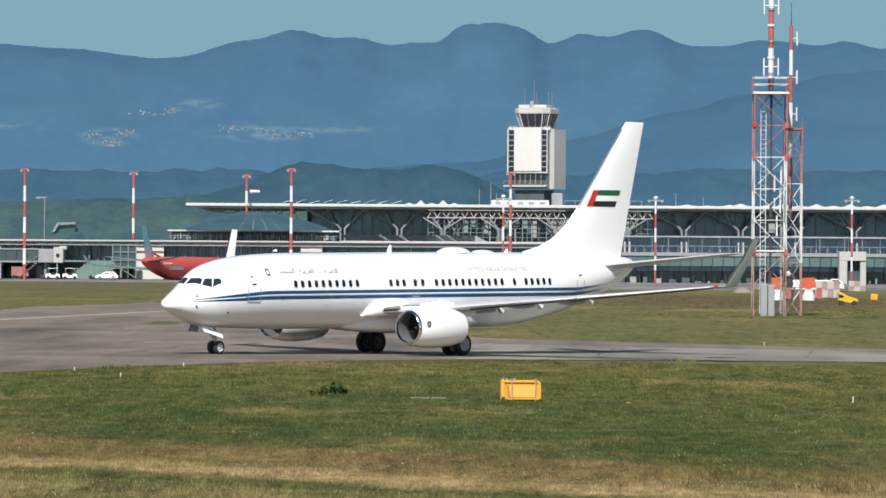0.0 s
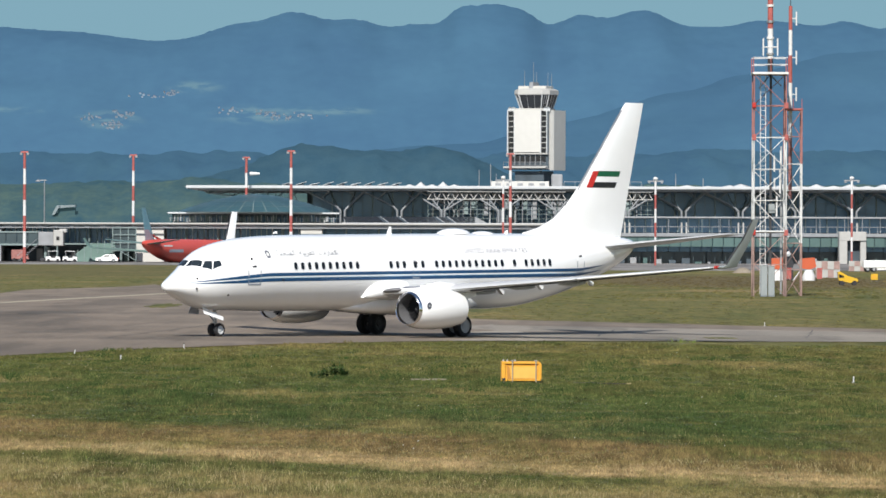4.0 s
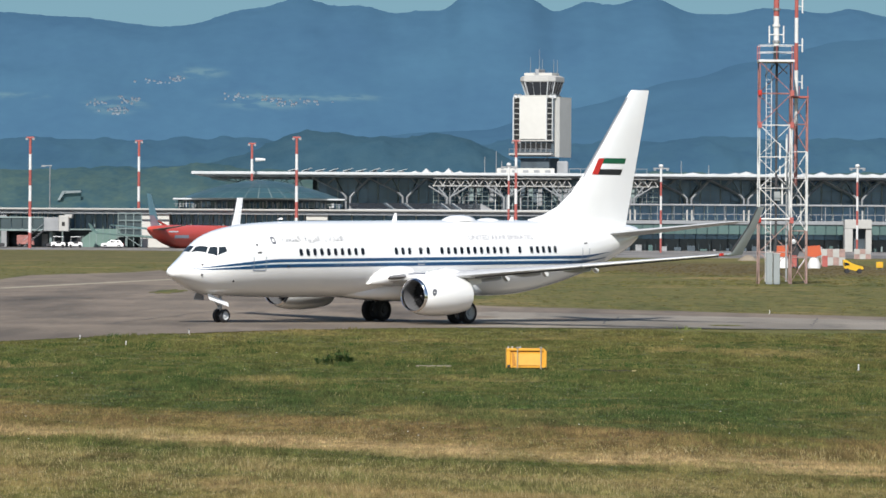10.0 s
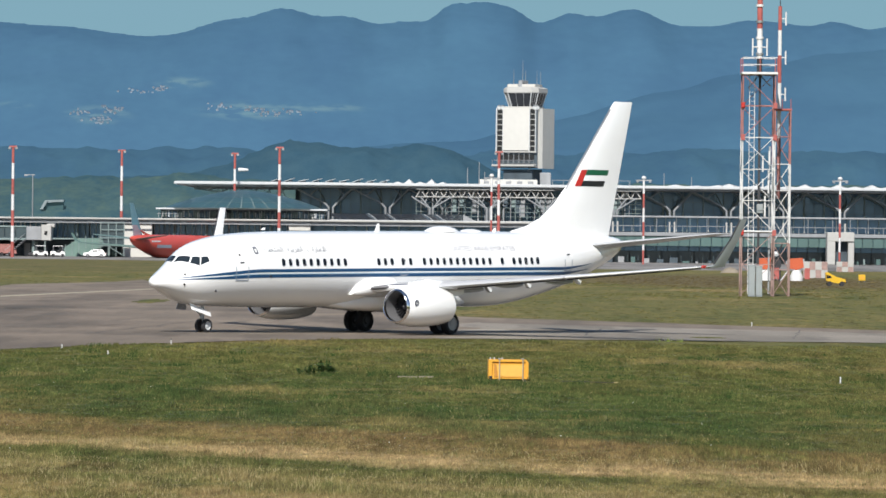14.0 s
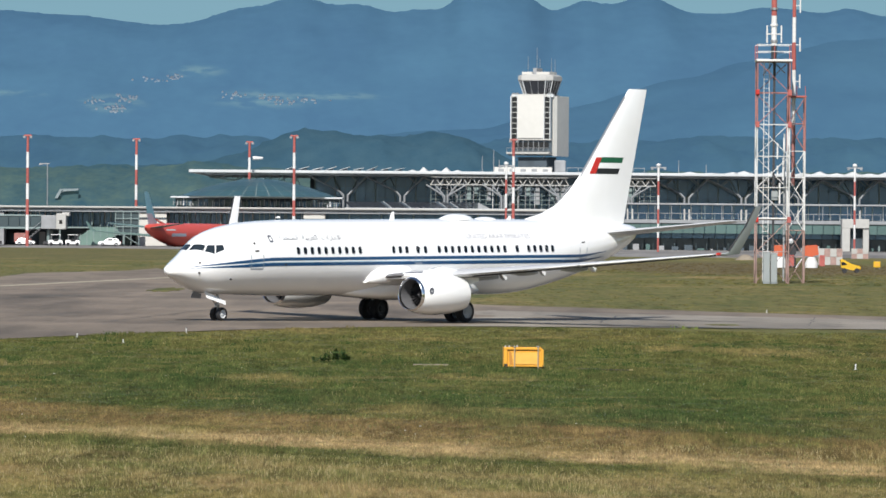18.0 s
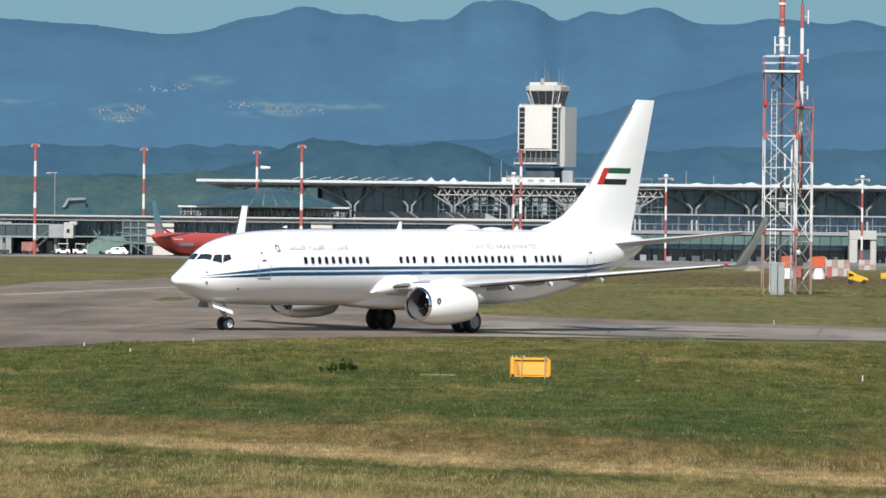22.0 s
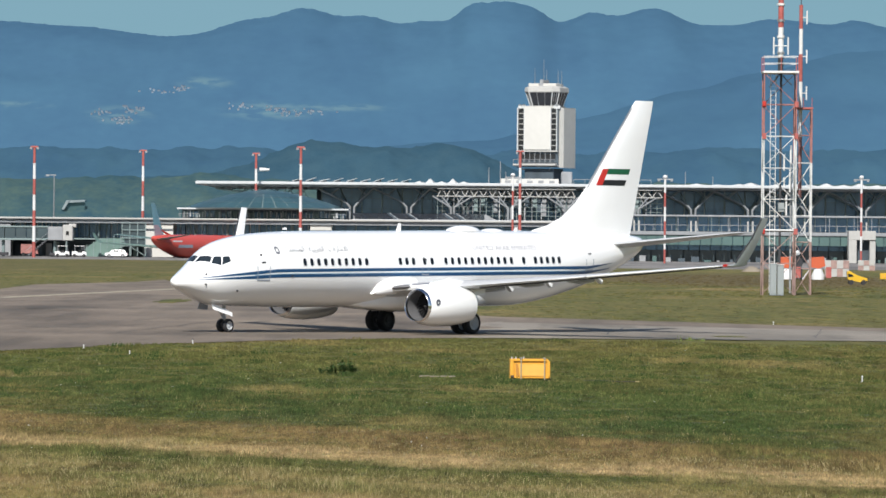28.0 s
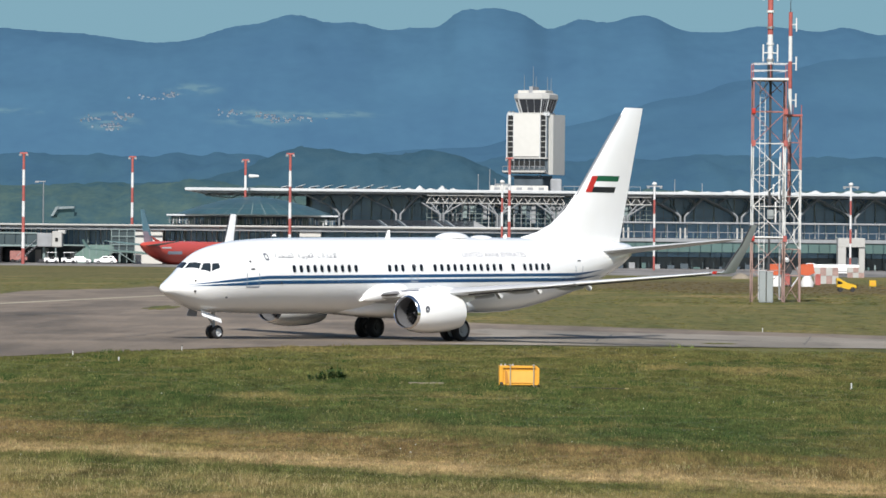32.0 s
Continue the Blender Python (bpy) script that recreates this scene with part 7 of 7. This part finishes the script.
def build_portal():
    t = thing("entrance_portal", "pale concrete entrance portal on the glazed front", "portal", pose(73.2, 1036, 0))
    part("lintel", Shape().box(0, 5.0, 0, 4, 4.3, 6.0, 0.06), CONCRETE, t)
    part("jamb", Shape().box(0, 1.5, 0, 4, 0, 4.29, 0.06), CONCRETE, t)
    part("jamb", Shape().box(3.9, 5.0, 0.3, 4, 0, 4.29, 0.06), CONCRETE, t)
    part("recess", Shape().box(1.51, 3.89, 2.2, 4, 0, 4.29), SHADE, t)


for x, y, h in ((10.5, 980, 14.9), (37.1, 980, 14.8), (71.4, 980, 15.0)):
    build_lamp_post(x, y, h)
build_bridge(-74.6, 1036)
build_glass_stair(-68.0, 1041)
build_car(pose(-61.5, 1027, 0), "white hatchback parked on the apron before the pier", 4.1, 1.42, group="white cars")
build_tug(-71.6, 1030)
build_tug(-68.4, 1029)
build_box_van(-79.4, 1046, RUSTRED, "red service van parked under the boarding bridge")
build_red_airliner()
build_dome()
build_truss(-3.0, 24.0)
build_truss(33.0, 41.0)
build_slant()
build_portal()
t = thing("apron_sign", "small orange sign on two posts before the glazed front", "sign", pose(30.3, 1036, 0))
part("board", Shape().box(0, 1.2, 0, 0.12, 1.7, 2.6, 0.02), SIGNYELLOW, t)
for x in (0.15, 1.0):
    part("post", Shape().box(x, x + 0.08, 0.13, 0.2, 0, 2.5), STEEL, t)
t = thing("street_lamp", "tall thin grey street lamp behind the pier", "street lamp", pose(-77.6, 1092, 0))
part("pole", Shape().bar((0, 0, 0), (0, 0, 15.6), 0.16, 0.10, 8), STEEL, t)
part("arm", Shape().box(-1.6, 0.4, -0.1, 0.1, 15.5, 15.7, 0.02), STEEL, t)
part("head", Shape().box(-1.7, -0.9, -0.2, 0.2, 15.35, 15.55, 0.04), STEEL, t)
shed_y = 2052.0
foot_height = lambda y: slope_height(-145.0, y, FOOT, 2050, 2250, 20, 1.4, 5.1, 4, 6.0, 0.8)
while shed_y < 2240 and foot_height(shed_y) < 5.28 + 7.2 * shed_y / 2120:
    shed_y += 1.0
t = thing("hillside_shed", "long pale shed roofs at the foot of the hills", "shed", pose(-145.9 * shed_y / 2120, shed_y - 4, foot_height(shed_y) - 2.4))
part("roof", Shape().prism([(0, 4.6), (7.2, 5.2), (7.2, 5.9), (0.4, 5.7)], 0, 6), SHEDROOF, t)
part("wing_roof", Shape().prism([(-1.6, 2.2), (-0.6, 2.2), (1.4, 5.6), (0.2, 5.6)], -0.4, 5), SHEDROOF, t)
part("plinth", Shape().box(0.6, 7.0, 1.5, 5.5, -1.0, 4.9), FOOTGREEN, t, "grassy bank")
for x, h in ((7.2, 3.4), (9.5, 4.6), (10.6, 2.6), (46.5, 2.8), (52.0, 2.0)):
    t = thing("roof_aerial", "thin grey aerial pole on the terminal roof", "aerial", pose(x, 1122, 14.75), group="roof aerials")
    part("pole", Shape().bar((0, 0, 0), (0, 0, h), 0.09, 0.06, 6), STEEL, t)
    part("base", Shape().box(-0.3, 0.3, -0.3, 0.3, 0, 0.25, 0.03), SOFFIT, t)
t = thing("windsock", "white and red windsock on the mast behind the roof", "windsock", pose(-37.7, 1092, 17.0))
part("sleeve", Shape().lathe([(0.1, 0.38), (1.0, 0.32), (2.0, 0.22)], (0, 0, 0), "x", 12), MASTWHITE, t)
part("ring", Shape().lathe([(0.0, 0.36), (0.1, 0.40), (0.12, 0.36)], (0, 0, 0), "x", 12), STEEL, t)


def on_ridge(x, y):
    return slope_height(x, y, RIDGE, 4100, 4500, 160, 1.2, 0.0, 1.0, 5.0, 0.75)


def slope_at(x, z):
    """How far back the ridge's flank has the height z."""
    lo, hi = 4100.0, 4480.0
    for k in range(24):
        mid = (lo + hi) / 2
        lo, hi = (mid, hi) if on_ridge(x, mid) < z else (lo, mid)
    return lo


def build_village(x, z, count, spread, rise, seed):
    """Far houses on the slope, walls and gabled roofs joined."""
    r = random.Random(seed)
    walls, roofs = Shape(), Shape()
    for k in range(count):
        a = x + r.gauss(0, spread)
        d = slope_at(a, z + r.gauss(0, rise))
        e = on_ridge(a, d)
        w, h = r.uniform(0.6, 2.2), r.uniform(0.3, 0.9)
        walls.box(a, a + w, d, d + 2, e - 0.5, e + 0.4 + h)
        roofs.prism([(a - 0.1, e + 0.4 + h), (a + w / 2, e + h + 0.9), (a + w + 0.1, e + 0.4 + h)], d - 0.2, d + 2.2)
    t = thing("village", "far village of white houses with red roofs on the wooded slope", "village", kind="stuff")
    part("houses", walls, FARWALL, t)
    part("roofs", roofs, FARROOF, t)


# red of the roofs is greyed and blued by painted-in haze
FARROOF = surface("hazed_red_roofs", (0.125, 0.125, 0.155), 0.9, vary=0.3, grain=0.3, islands=0.8)
for row in ((-252, 86.5, 24, 5, 1.5, 1), (-243, 94.5, 18, 5, 1.6, 6), (-266, 92, 12, 5, 1.5, 9), (-226, 110, 10, 4, 1.2, 2), (-208, 111.5, 18, 3.5, 1.6, 7), (-160, 98, 12, 7, 1.5, 3), (-135, 95, 16, 6, 1.8, 4), (-122, 91.5, 14, 5, 1.2, 8), (-104, 94, 10, 6, 1.2, 10)):
    build_village(*row)

# ---- what drives ----
white_truck = build_truck(pose(55.0, 815, 0), "long low white truck driving along the apron edge", 1)
second_truck = build_truck(pose(110.0, 890, 0), "long low white truck driving along the apron edge", -1)
moving_car = build_car(pose(-95, 1032, 0, 0, 0, 180), "small white car driving along the apron", 3.5, 1.32, group="white cars")


def motions():
    """Vehicles that cross the apron; each keeps its road."""
    walk(white_truck, [(t, pose(60.3 + 2.95 * (t - 0.7), 815, 0)) for t in (0.0, 8.0, 16.0, 24.0, 32.0)])
    walk(second_truck, [(t, pose(57.9 - 3.5 * (t - 31.8), 890, 0)) for t in (0.0, 8.0, 16.0, 24.0, 32.0)])
    drive = ((0.0, -155.0), (10.0, -112.0), (17.5, -79.4), (19.5, -70.8), (21.3, -63.0), (22.0, -61.5), (24.0, -61.5), (28.0, -61.5), (30.5, -61.5), (31.0, -64.0), (31.5, -65.3), (32.0, -66.2))
    walk(moving_car, [(t, pose(x, 1032, 0, 0, 0, 180)) for t, x in drive])


motions()
